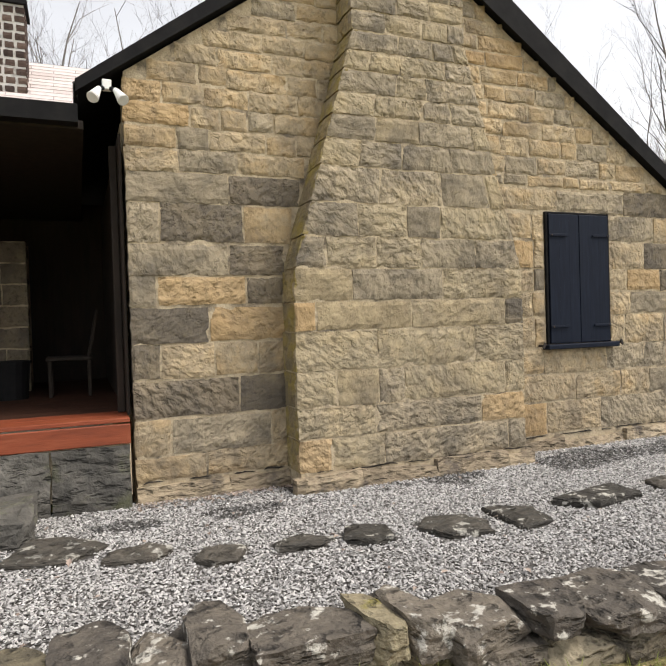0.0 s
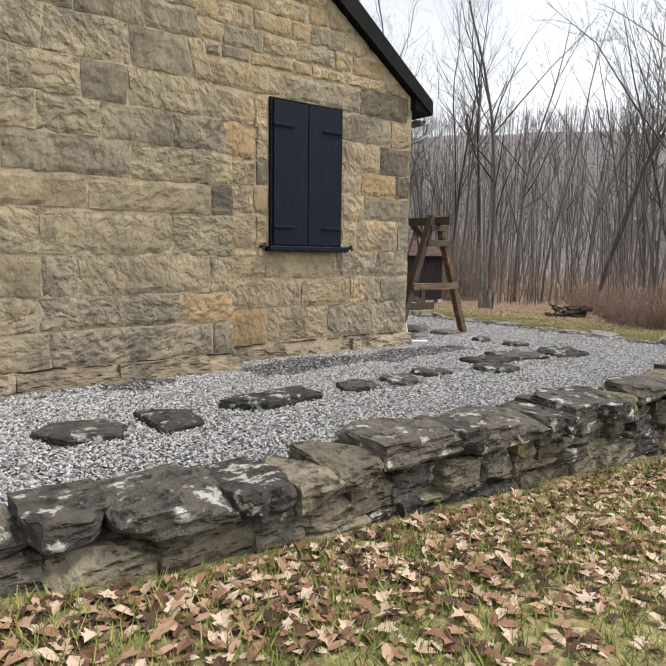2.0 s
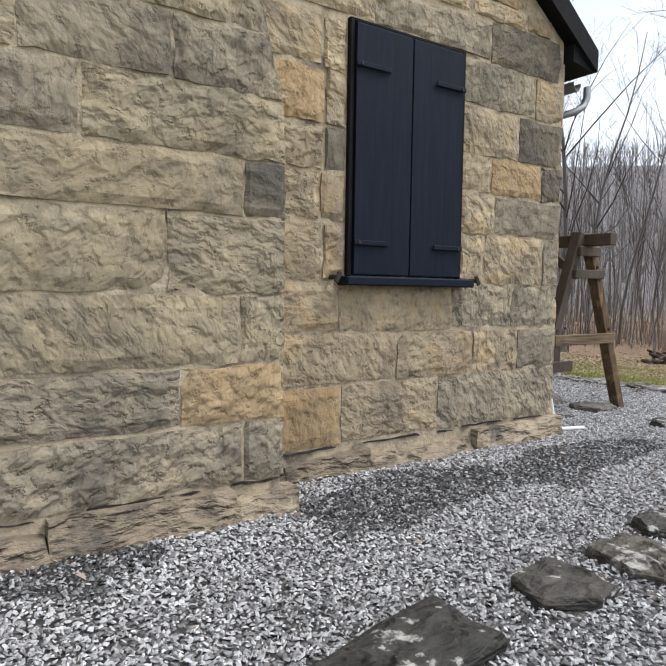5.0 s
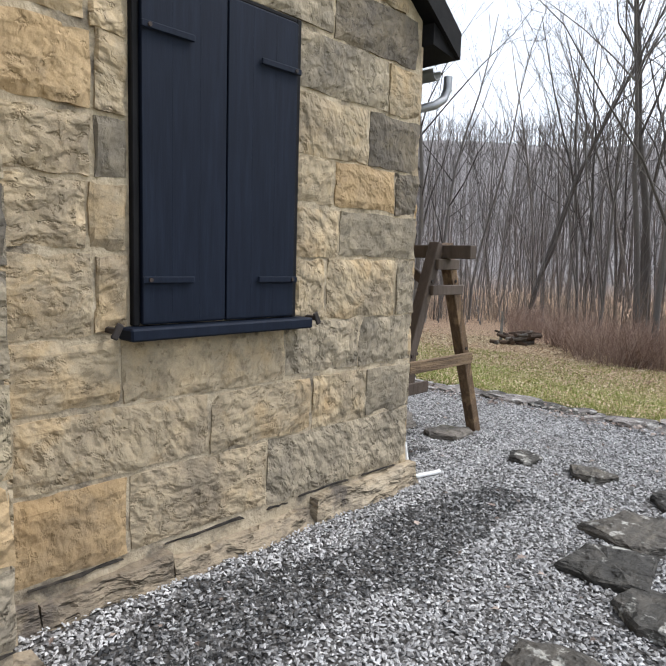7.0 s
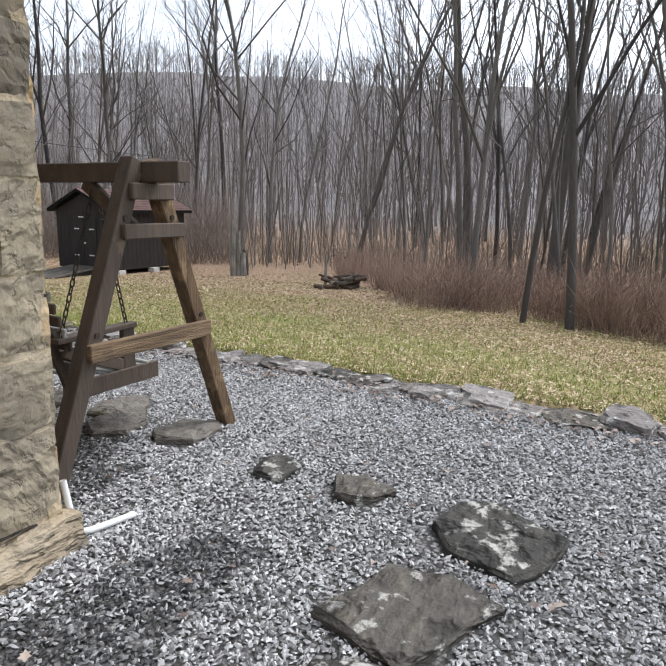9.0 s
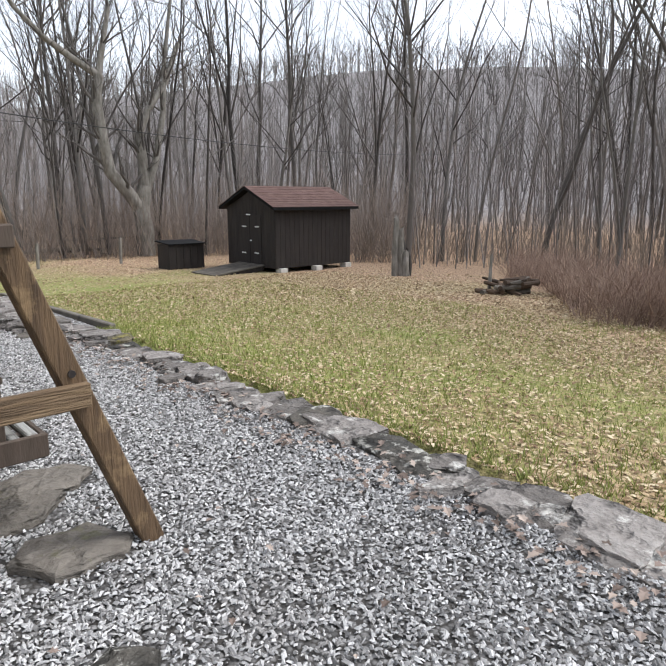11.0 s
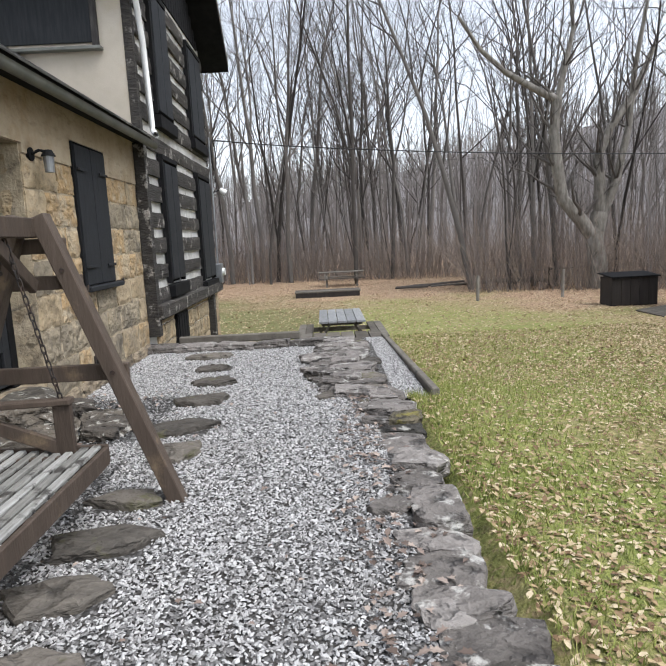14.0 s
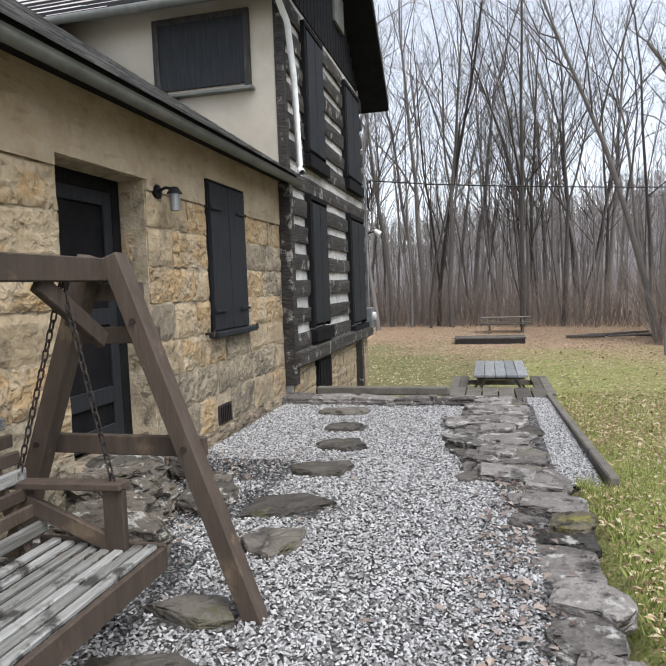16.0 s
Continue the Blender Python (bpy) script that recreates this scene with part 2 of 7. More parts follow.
M["ledge"] = material("footing_stone", [(0.10, 0.085, 0.065), (0.25, 0.20, 0.14), (0.37, 0.30, 0.205), (0.45, 0.385, 0.29)], 0.95, 7, 9, 1.0, 13, 0.06, stretch=(0.7, 0.7, 1.6), vary="object", vary_amount=0.3, blotch=(0.12, 0.10, 0.08), blotch_scale=4, blotch_at=(0.5, 0.64), pits=0.6, pit_scale=9)
M["field"] = material("fieldstone", [(0.03, 0.027, 0.024), (0.065, 0.057, 0.049), (0.125, 0.108, 0.088), (0.22, 0.19, 0.15)], 0.9, 8, 10, 1.0, 18, 0.045, stretch=(1, 1, 1.15), vary="object", vary_amount=0.4, blotch=(0.44, 0.425, 0.38), blotch_scale=9, blotch_at=(0.57, 0.62), pits=0.8, pit_scale=13)
M["field_tan"] = material("tan_wall_stone", [(0.08, 0.067, 0.048), (0.165, 0.14, 0.10), (0.25, 0.212, 0.15), (0.33, 0.285, 0.20)], 0.92, 7, 10, 1.0, 18, 0.05, stretch=(1, 1, 1.15), vary="object", vary_amount=0.45, blotch=(0.06, 0.053, 0.042), blotch_scale=5, blotch_at=(0.52, 0.64), pits=0.8, pit_scale=13)
M["field_moss"] = material("mossy_fieldstone", [(0.04, 0.036, 0.03), (0.11, 0.095, 0.065), (0.20, 0.17, 0.11), (0.30, 0.26, 0.17)], 0.92, 9, 10, 1.0, 22, 0.04, stretch=(1, 1, 1.15), vary="object", vary_amount=0.4, blotch=(0.21, 0.185, 0.05), blotch_scale=5, blotch_at=(0.55, 0.64), pits=0.7, pit_scale=15)
M["flag"] = material("slate_flagstone", [(0.030, 0.028, 0.026), (0.055, 0.052, 0.046), (0.10, 0.09, 0.076), (0.17, 0.15, 0.12)], 0.75, 9, 10, 1.0, 12, 0.045, stretch=(1, 1.6, 3), vary="object", vary_amount=0.3, blotch=(0.40, 0.39, 0.35), blotch_scale=8, blotch_at=(0.565, 0.62), pits=0.7, pit_scale=8, spec=0.2)
M["edge"] = material("pinkish_grey_slabs", [(0.07, 0.062, 0.056), (0.15, 0.135, 0.122), (0.24, 0.218, 0.20), (0.36, 0.335, 0.31)], 0.85, 8, 10, 1.0, 16, 0.05, stretch=(1, 1, 1.3), vary="object", vary_amount=0.4, blotch=(0.48, 0.465, 0.43), blotch_scale=7, blotch_at=(0.56, 0.64), pits=0.8, pit_scale=10)
M["slab"] = material("brown_grey_slab", [(0.045, 0.04, 0.034), (0.09, 0.08, 0.068), (0.145, 0.128, 0.108), (0.22, 0.195, 0.165)], 0.85, 7, 10, 1.0, 12, 0.04, stretch=(1, 1.5, 2), vary="object", vary_amount=0.35, blotch=(0.12, 0.115, 0.06), blotch_scale=5, blotch_at=(0.57, 0.67), pits=0.6, pit_scale=9)
M["gravel"] = material("limestone_gravel", [(0.18, 0.175, 0.17), (0.32, 0.313, 0.306), (0.435, 0.427, 0.419), (0.51, 0.502, 0.493), (0.60, 0.592, 0.582)], 0.85, 25, 4, 0.3, 120, 0.003, vary="island", vary_amount=0.8, blotch=(0.32, 0.30, 0.282), blotch_scale=0.9, blotch_at=(0.58, 0.88))
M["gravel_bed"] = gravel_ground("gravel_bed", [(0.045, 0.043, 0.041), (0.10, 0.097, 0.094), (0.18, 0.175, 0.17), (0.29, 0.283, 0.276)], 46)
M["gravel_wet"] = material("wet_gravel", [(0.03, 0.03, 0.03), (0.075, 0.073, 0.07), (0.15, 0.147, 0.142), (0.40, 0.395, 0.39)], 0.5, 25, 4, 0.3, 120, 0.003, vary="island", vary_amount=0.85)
M["shutter"] = material("navy_black_paint", [(0.0055, 0.0088, 0.0175), (0.0075, 0.0115, 0.0225), (0.0105, 0.016, 0.030)], 0.65, 5, 5, 0.12, 30, 0.004, stretch=(8, 8, 0.6), spec=0.14)
M["slateblack"] = material("slate_black_paint", [(0.016, 0.017, 0.019), (0.024, 0.026, 0.029), (0.035, 0.037, 0.041)], 0.65, 5, 6, 0.2, 30, 0.004, stretch=(6, 6, 0.6), spec=0.2)
M["darkwood"] = material("dark_weathered_wood", [(0.02, 0.018, 0.017), (0.045, 0.041, 0.039), (0.085, 0.078, 0.074)], 0.85, 6, 8, 0.6, 26, 0.006, stretch=(4, 4, 0.8))
M["iron"] = material("rusty_iron", [(0.012, 0.012, 0.014), (0.03, 0.022, 0.018), (0.07, 0.04, 0.025)], 0.7, 20, 5, 0.4, 60, 0.004)
M["black"] = material("black_trim_paint", [(0.006, 0.006, 0.007), (0.010, 0.010, 0.011), (0.016, 0.015, 0.015)], 0.8, 6, 5, 0.2, 30, 0.005, spec=0.15)
M["shingle"] = material("asphalt_shingle", [(0.10, 0.10, 0.098), (0.22, 0.218, 0.21), (0.38, 0.375, 0.365)], 0.85, 5, 8, 0.5, 60, 0.006, stretch=(1, 0.25, 1), vary="island", vary_amount=0.45, blotch=(0.06, 0.06, 0.058), blotch_scale=2.5, blotch_at=(0.52, 0.66))
M["shingle_red"] = material("faded_red_shingle", [(0.46, 0.39, 0.375), (0.56, 0.50, 0.485), (0.64, 0.59, 0.575)], 0.9, 10, 6, 0.4, 120, 0.004, vary="island", vary_amount=0.4)
M["zinc"] = material("galvanised_metal", [(0.22, 0.23, 0.24), (0.32, 0.33, 0.34), (0.4, 0.41, 0.42)], 0.45, 6, 5, 0.1, 30, 0.003, metal=0.8)
M["white"] = material("white_paint", [(0.62, 0.62, 0.60), (0.76, 0.76, 0.74), (0.82, 0.82, 0.8)], 0.5, 5, 5, 0.1, 30, 0.003)
M["gutter"] = material("dark_green_grey_gutter", [(0.09, 0.095, 0.082), (0.14, 0.145, 0.13), (0.19, 0.19, 0.175)], 0.5, 4, 5, 0.15, 30, 0.003)
M["stucco"] = material("beige_stucco", [(0.42, 0.375, 0.305), (0.49, 0.44, 0.365), (0.55, 0.50, 0.42)], 0.95, 1.5, 7, 0.4, 90, 0.006, blotch=(0.38, 0.29, 0.18), blotch_scale=0.6, blotch_at=(0.55, 0.8))
M["parge"] = material("tan_parging", [(0.36, 0.28, 0.18), (0.46, 0.375, 0.26), (0.53, 0.45, 0.33)], 0.95, 2.5, 8, 0.8, 14, 0.03, blotch=(0.36, 0.25, 0.13), blotch_scale=1.4, blotch_at=(0.52, 0.74), pits=0.3, pit_scale=7)
M["log"] = material("dark_hewn_log", [(0.014, 0.013, 0.012), (0.04, 0.036, 0.032), (0.10, 0.088, 0.075)], 0.85, 7, 8, 1.0, 18, 0.025, stretch=(1, 0.25, 3), vary="object", vary_amount=0.15, blotch=(0.32, 0.30, 0.27), blotch_scale=5, blotch_at=(0.57, 0.66))
M["chink"] = material("white_chinking", [(0.42, 0.41, 0.38), (0.56, 0.55, 0.52), (0.66, 0.65, 0.62)], 0.95, 5, 6, 0.6, 40, 0.01, blotch=(0.28, 0.265, 0.24), blotch_scale=4, blotch_at=(0.56, 0.7))
M["brown"] = material("brown_stained_wood", [(0.042, 0.030, 0.022), (0.082, 0.060, 0.045), (0.125, 0.096, 0.074)], 0.75, 6, 9, 0.6, 26, 0.006, stretch=(3, 3, 0.5), vary="object", vary_amount=0.25, blotch=(0.20, 0.145, 0.09), blotch_scale=4.5, blotch_at=(0.58, 0.72))
M["brown_worn"] = material("worn_brown_wood", [(0.06, 0.039, 0.023), (0.16, 0.105, 0.058), (0.25, 0.17, 0.095)], 0.75, 5, 9, 1.0, 20, 0.012, stretch=(0.5, 3, 7), blotch=(0.07, 0.045, 0.027), blotch_scale=4)
M["brown_leg"] = material("worn_brown_leg", [(0.05, 0.031, 0.018), (0.125, 0.078, 0.042), (0.20, 0.13, 0.07)], 0.75, 6, 9, 1.0, 20, 0.012, stretch=(5, 5, 0.5), blotch=(0.27, 0.18, 0.095), blotch_scale=6, blotch_at=(0.53, 0.66))
M["slat"] = material("weathered_grey_slat", [(0.10, 0.095, 0.085), (0.25, 0.245, 0.225), (0.50, 0.50, 0.475)], 0.8, 11, 8, 0.8, 30, 0.006, stretch=(7, 0.4, 7), vary="object", vary_amount=0.3, blotch=(0.055, 0.05, 0.045), blotch_scale=7, blotch_at=(0.53, 0.62))
M["rotten"] = material("rotting_brown_wood", [(0.03, 0.02, 0.014), (0.075, 0.05, 0.034), (0.16, 0.11, 0.075)], 0.95, 7, 8, 0.9, 20, 0.02, vary="object", vary_amount=0.4)
M["timber"] = material("weathered_timber", [(0.05, 0.042, 0.034), (0.13, 0.115, 0.095), (0.24, 0.22, 0.19)], 0.9, 6, 8, 0.8, 20, 0.008, stretch=(1, 1, 1), vary="object", vary_amount=0.3, blotch=(0.03, 0.026, 0.022), blotch_scale=3)
M["shed"] = material("dark_brown_shed_siding", [(0.012, 0.009, 0.008), (0.022, 0.017, 0.015), (0.034, 0.027, 0.023)], 0.75, 3, 6, 0.3, 20, 0.006, stretch=(3, 3, 0.4))
M["shed_roof"] = material("brown_red_shingle", [(0.09, 0.05, 0.042), (0.125, 0.072, 0.06), (0.16, 0.10, 0.085)], 0.9, 4, 6, 0.4, 60, 0.006, vary="island", vary_amount=0.3)
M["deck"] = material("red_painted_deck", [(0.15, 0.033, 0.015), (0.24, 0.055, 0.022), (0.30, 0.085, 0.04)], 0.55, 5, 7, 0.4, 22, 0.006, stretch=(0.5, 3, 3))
M["shaded_floorboard"] = material("shaded_brown_floor", [(0.03, 0.014, 0.009), (0.055, 0.024, 0.015), (0.085, 0.04, 0.025)], 0.8, 5, 7, 0.3, 22, 0.004, stretch=(0.5, 3, 3), spec=0.15)
M["plinth"] = material("dark_plinth_stone", [(0.03, 0.029, 0.027), (0.07, 0.067, 0.06), (0.13, 0.122, 0.108), (0.2, 0.19, 0.165)], 0.9, 6, 10, 1.0, 14, 0.04, vary="object", vary_amount=0.2, blotch=(0.09, 0.095, 0.05), blotch_scale=3, blotch_at=(0.54, 0.66), pits=0.7, pit_scale=9)
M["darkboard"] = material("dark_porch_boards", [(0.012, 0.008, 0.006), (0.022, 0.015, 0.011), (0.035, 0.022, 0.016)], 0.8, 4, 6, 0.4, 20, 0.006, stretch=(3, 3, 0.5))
M["bark"] = material("grey_bark", [(0.042, 0.037, 0.033), (0.098, 0.088, 0.079), (0.19, 0.174, 0.158)], 0.95, 5, 8, 0.8, 18, 0.02, stretch=(2, 2, 0.5), vary="object", vary_amount=0.6)
M["bark_pale"] = material("pale_bark", [(0.10, 0.09, 0.078), (0.2, 0.185, 0.16), (0.33, 0.31, 0.28)], 0.95, 4, 8, 0.8, 14, 0.02, stretch=(2, 2, 0.6))
# paler than the near bark: distance haze is put into this colour
M["far"] = material("hazed_far_bark", [(0.10, 0.090, 0.083), (0.18, 0.162, 0.152), (0.27, 0.25, 0.238)], 0.95, 1.5, 6, 0.2, 8, 0.02, vary="island", vary_amount=0.6)
M["brush"] = material("dry_brush", [(0.15, 0.12, 0.095), (0.25, 0.20, 0.155), (0.36, 0.295, 0.23)], 0.9, 1.2, 5, 0.1, 8, 0.01, vary="island", vary_amount=0.6)
M["thicket"] = material("grey_brown_thicket", [(0.12, 0.095, 0.082), (0.19, 0.155, 0.135), (0.28, 0.235, 0.205)], 0.9, 1.2, 5, 0.1, 8, 0.01, vary="island", vary_amount=0.6)
M["redbrush"] = material("reddish_brush", [(0.19, 0.125, 0.095), (0.29, 0.20, 0.155), (0.40, 0.30, 0.235)], 0.9, 1.2, 5, 0.1, 8, 0.01, vary="island", vary_amount=0.6)
M["leaf"] = material("fallen_leaves", [(0.07, 0.035, 0.022), (0.19, 0.095, 0.055), (0.34, 0.19, 0.115), (0.46, 0.30, 0.20), (0.57, 0.44, 0.33)], 0.8, 8, 5, 0.3, 50, 0.003, vary="island", vary_amount=0.88)
M["gap_shade"] = material("footing_gap_shade", [(0.012, 0.010, 0.008), (0.03, 0.025, 0.02), (0.07, 0.055, 0.04)], 0.95, 20, 6, 0.8, 40, 0.01)
M["leaf_edge"] = material("pinkish_fallen_leaves", [(0.11, 0.08, 0.064), (0.235, 0.18, 0.15), (0.39, 0.32, 0.27)], 0.8, 8, 5, 0.3, 50, 0.003, vary="island", vary_amount=0.85)
M["leaf_pale"] = material("pale_fallen_leaves", [(0.17, 0.105, 0.055), (0.33, 0.23, 0.125), (0.46, 0.355, 0.205), (0.58, 0.48, 0.32)], 0.8, 8, 5, 0.3, 50, 0.003, vary="island", vary_amount=0.88)
M["grass"] = material("winter_grass", [(0.15, 0.20, 0.042), (0.26, 0.295, 0.075), (0.40, 0.385, 0.14)], 0.9, 1.3, 5, 0.1, 20, 0.003, vary="island", vary_amount=0.6)
M["lens"] = material("frosted_lamp_glass", [(0.6, 0.6, 0.58), (0.72, 0.72, 0.7), (0.8, 0.8, 0.78)], 0.25, 4, 3, 0.05, 20, 0.002)
M["cable"] = material("black_cable", [(0.01, 0.01, 0.01), (0.015, 0.015, 0.015)], 0.6)
M["tabletop"] = material("bleached_table_boards", [(0.14, 0.145, 0.145), (0.25, 0.255, 0.26), (0.40, 0.41, 0.42)], 0.6, 7, 8, 0.5, 30, 0.004, stretch=(6, 0.6, 1), vary="object", vary_amount=0.35, blotch=(0.10, 0.105, 0.085), blotch_scale=5)
M["concrete"] = material("pale_concrete_block", [(0.4, 0.39, 0.36), (0.52, 0.5, 0.46), (0.6, 0.58, 0.54)], 0.95, 9, 6, 0.6, 60, 0.006)
M["brick_dark"] = material("dark_chimney_stone", [(0.03, 0.02, 0.017), (0.07, 0.045, 0.035), (0.13, 0.09, 0.07)], 0.9, 9, 6, 0.6, 30, 0.01, vary="object", vary_amount=0.5)


def lawn_material():
    m = material("lawn", [(0.125, 0.16, 0.038), (0.21, 0.24, 0.062), (0.30, 0.31, 0.092), (0.40, 0.365, 0.155)], 0.95, 14, 8, 0.9, 45, 0.03, blotch=(0.21, 0.245, 0.055), blotch_scale=0.55, blotch_at=(0.52, 0.68))
    nt = m.node_tree
    bs = nt.nodes["Principled BSDF"]
    col = bs.inputs["Base Color"].links[0].from_socket
    geo = nt.nodes["Geometry"]
    sep = nt.nodes.new("ShaderNodeSeparateXYZ")
    nt.links.new(geo.outputs["Position"], sep.inputs[0])
    dst = nt.nodes.new("ShaderNodeVectorMath")
    dst.operation = 'DISTANCE'
    dst.inputs[1].default_value = (-3, 11, 0)
    nt.links.new(geo.outputs["Position"], dst.inputs[0])
    # small leaves and bare specks strewn in the grass, and leaf mould below the south wall
    for sc_, lo_, hi_, most_, tint in ((22, 0.55, 0.6, 0.6, (0.42, 0.31, 0.19)), (31, 0.56, 0.64, 0.7, (0.08, 0.09, 0.028)), (9, 0.55, 0.68, 0.35, (0.36, 0.27, 0.16)), (4.5, 0.55, 0.66, 0.5, (0.13, 0.165, 0.04))):
        sn = nt.nodes.new("ShaderNodeTexNoise")
        sn.inputs["Scale"].default_value, sn.inputs["Detail"].default_value = sc_, 7
        nt.links.new(geo.outputs["Position"], sn.inputs["Vector"])
        sm = nt.nodes.new("ShaderNodeMapRange")
        sm.inputs["From Min"].default_value, sm.inputs["From Max"].default_value = lo_, hi_
        sm.inputs["To Max"].default_value = most_
        nt.links.new(sn.outputs["Fac"], sm.inputs["Value"])
        sx = nt.nodes.new("ShaderNodeMix")
        sx.data_type = 'RGBA'
        nt.links.new(sm.outputs[0], sx.inputs["Factor"])
        nt.links.new(col, sx.inputs["A"])
        sx.inputs["B"].default_value = (*tint, 1)
        col = sx.outputs["Result"]
    mould = nt.nodes.new("ShaderNodeMapRange")
    mould.inputs["From Min"].default_value, mould.inputs["From Max"].default_value = -4.3, -3.5
    mould.inputs["To Min"].default_value, mould.inputs["To Max"].default_value = 0.05, 0.5
    nt.links.new(sep.outputs["Y"], mould.inputs["Value"])
    west = nt.nodes.new("ShaderNodeMapRange")
    west.inputs["From Min"].default_value, west.inputs["From Max"].default_value = 3.4, 2.4
    nt.links.new(sep.outputs["X"], west.inputs["Value"])
    both = nt.nodes.new("ShaderNodeMath")
    both.operation = 'MULTIPLY'
    nt.links.new(mould.outputs[0], both.inputs[0])
    nt.links.new(west.outputs[0], both.inputs[1])
    mm = nt.nodes.new("ShaderNodeMix")
    mm.data_type = 'RGBA'
    nt.links.new(both.outputs[0], mm.inputs["Factor"])
    nt.links.new(col, mm.inputs["A"])
    mm.inputs["B"].default_value = (0.085, 0.075, 0.04, 1)
    col = mm.outputs["Result"]
    nz = nt.nodes.new("ShaderNodeTexNoise")
    nz.inputs["Scale"].default_value, nz.inputs["Detail"].default_value = 0.4, 8
    nt.links.new(geo.outputs["Position"], nz.inputs["Vector"])
    ad = nt.nodes.new("ShaderNodeMath")
    ad.operation = 'MULTIPLY_ADD'
    ad.inputs[1].default_value = 18.0
    nt.links.new(nz.outputs["Fac"], ad.inputs[0])
    nt.links.new(dst.outputs["Value"], ad.inputs[2])
    mr = nt.nodes.new("ShaderNodeMapRange")
    mr.inputs["From Min"].default_value, mr.inputs["From Max"].default_value = 19.5, 27.0
    nt.links.new(ad.outputs[0], mr.inputs["Value"])
    litter = nt.nodes.new("ShaderNodeTexNoise")
    litter.inputs["Scale"].default_value, litter.inputs["Detail"].default_value = 16, 10
    nt.links.new(geo.outputs["Position"], litter.inputs["Vector"])
    rp = nt.nodes.new("ShaderNodeValToRGB")
    rp.color_ramp.elements[0].position, rp.color_ramp.elements[0].color = 0.38, (0.13, 0.078, 0.046, 1)
    rp.color_ramp.elements[1].position, rp.color_ramp.elements[1].color = 0.62, (0.56, 0.39, 0.255, 1)
    nt.links.new(litter.outputs["Fac"], rp.inputs["Fac"])
    mb = nt.nodes.new("ShaderNodeMix")
    mb.data_type = 'RGBA'
    north = nt.nodes.new("ShaderNodeMapRange")
    north.inputs["From Min"].default_value, north.inputs["From Max"].default_value = -7.0, 1.0
    north.inputs["To Min"].default_value = 0.2
    nt.links.new(sep.outputs["Y"], north.inputs["Value"])
    lit = nt.nodes.new("ShaderNodeMath")
    lit.operation = 'MULTIPLY'
    nt.links.new(mr.outputs[0], lit.inputs[0])
    nt.links.new(north.outputs[0], lit.inputs[1])
    nt.links.new(lit.outputs[0], mb.inputs["Factor"])
    nt.links.new(col, mb.inputs["A"])
    nt.links.new(rp.outputs[0], mb.inputs["B"])
    # far hill: grey of bare woods, with haze mixed into the tone
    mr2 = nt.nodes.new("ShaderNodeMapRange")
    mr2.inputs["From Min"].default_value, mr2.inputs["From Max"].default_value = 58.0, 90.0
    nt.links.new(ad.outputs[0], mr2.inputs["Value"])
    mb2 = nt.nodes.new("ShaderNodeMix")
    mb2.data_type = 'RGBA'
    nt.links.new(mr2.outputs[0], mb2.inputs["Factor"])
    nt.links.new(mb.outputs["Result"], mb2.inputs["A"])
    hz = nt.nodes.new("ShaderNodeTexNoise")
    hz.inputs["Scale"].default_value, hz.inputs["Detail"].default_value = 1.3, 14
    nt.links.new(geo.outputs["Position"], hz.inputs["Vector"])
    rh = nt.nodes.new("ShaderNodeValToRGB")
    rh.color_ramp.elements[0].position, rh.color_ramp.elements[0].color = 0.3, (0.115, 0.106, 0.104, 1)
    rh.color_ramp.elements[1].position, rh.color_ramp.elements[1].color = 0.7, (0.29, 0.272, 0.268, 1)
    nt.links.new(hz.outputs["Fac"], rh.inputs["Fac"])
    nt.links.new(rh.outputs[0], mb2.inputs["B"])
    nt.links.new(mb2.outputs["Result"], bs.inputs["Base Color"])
    return m


M["lawn"] = lawn_material()


# ---- mesh helpers ----
def link(name, mesh, mat, parent=None, label="", smooth=False):
    mesh.materials.clear()
    mesh.materials.append(mat)
    if smooth:
        mesh.polygons.foreach_set("use_smooth", [True] * len(mesh.polygons))
    ob = new(name, mesh)
    if parent is not None:
        ob.parent = parent
    if label:
        ob["label"] = label
    return ob


def part(name, bm, mat, parent=None, label="", smooth=False):
    me = bpy.data.meshes.new(name)
    bm.to_mesh(me)
    bm.free()
    return link(name, me, mat, parent, label, smooth)


def pyd(name, verts, faces, mat, parent=None, label="", smooth=False):
    me = bpy.data.meshes.new(name)
    me.from_pydata(verts, [], faces)
    me.update()
    return link(name, me, mat, parent, label, smooth)


def thing(name, label, category, at=(0, 0, 0), group="", kind="", rz=0.0):
    ob = new(name)
    ob.empty_display_size = 0.1
    ob.matrix_basis = pose(*at, 0, 0, rz)
    return tagged(ob, label, category, group, kind)


def box(bm, lo, hi, bevel=0.0):
    """An axis-aligned box with slightly eased edges."""
    c = [(a + b) / 2 for a, b in zip(lo, hi)]
    d = [b - a for a, b in zip(lo, hi)]
    r = bmesh.ops.create_cube(bm, size=1.0, matrix=Matrix.Translation(c) @ Matrix.Diagonal((*d, 1)))
    if bevel:
        es = list({e for v in r["verts"] for e in v.link_edges})
        bmesh.ops.bevel(bm, geom=es, offset=bevel, segments=1, affect='EDGES', profile=0.5)
    return bm


def box_part(name, lo, hi, mat, parent=None, label="", bevel=0.006):
    return part(name, box(bmesh.new(), lo, hi, bevel), mat, parent, label)


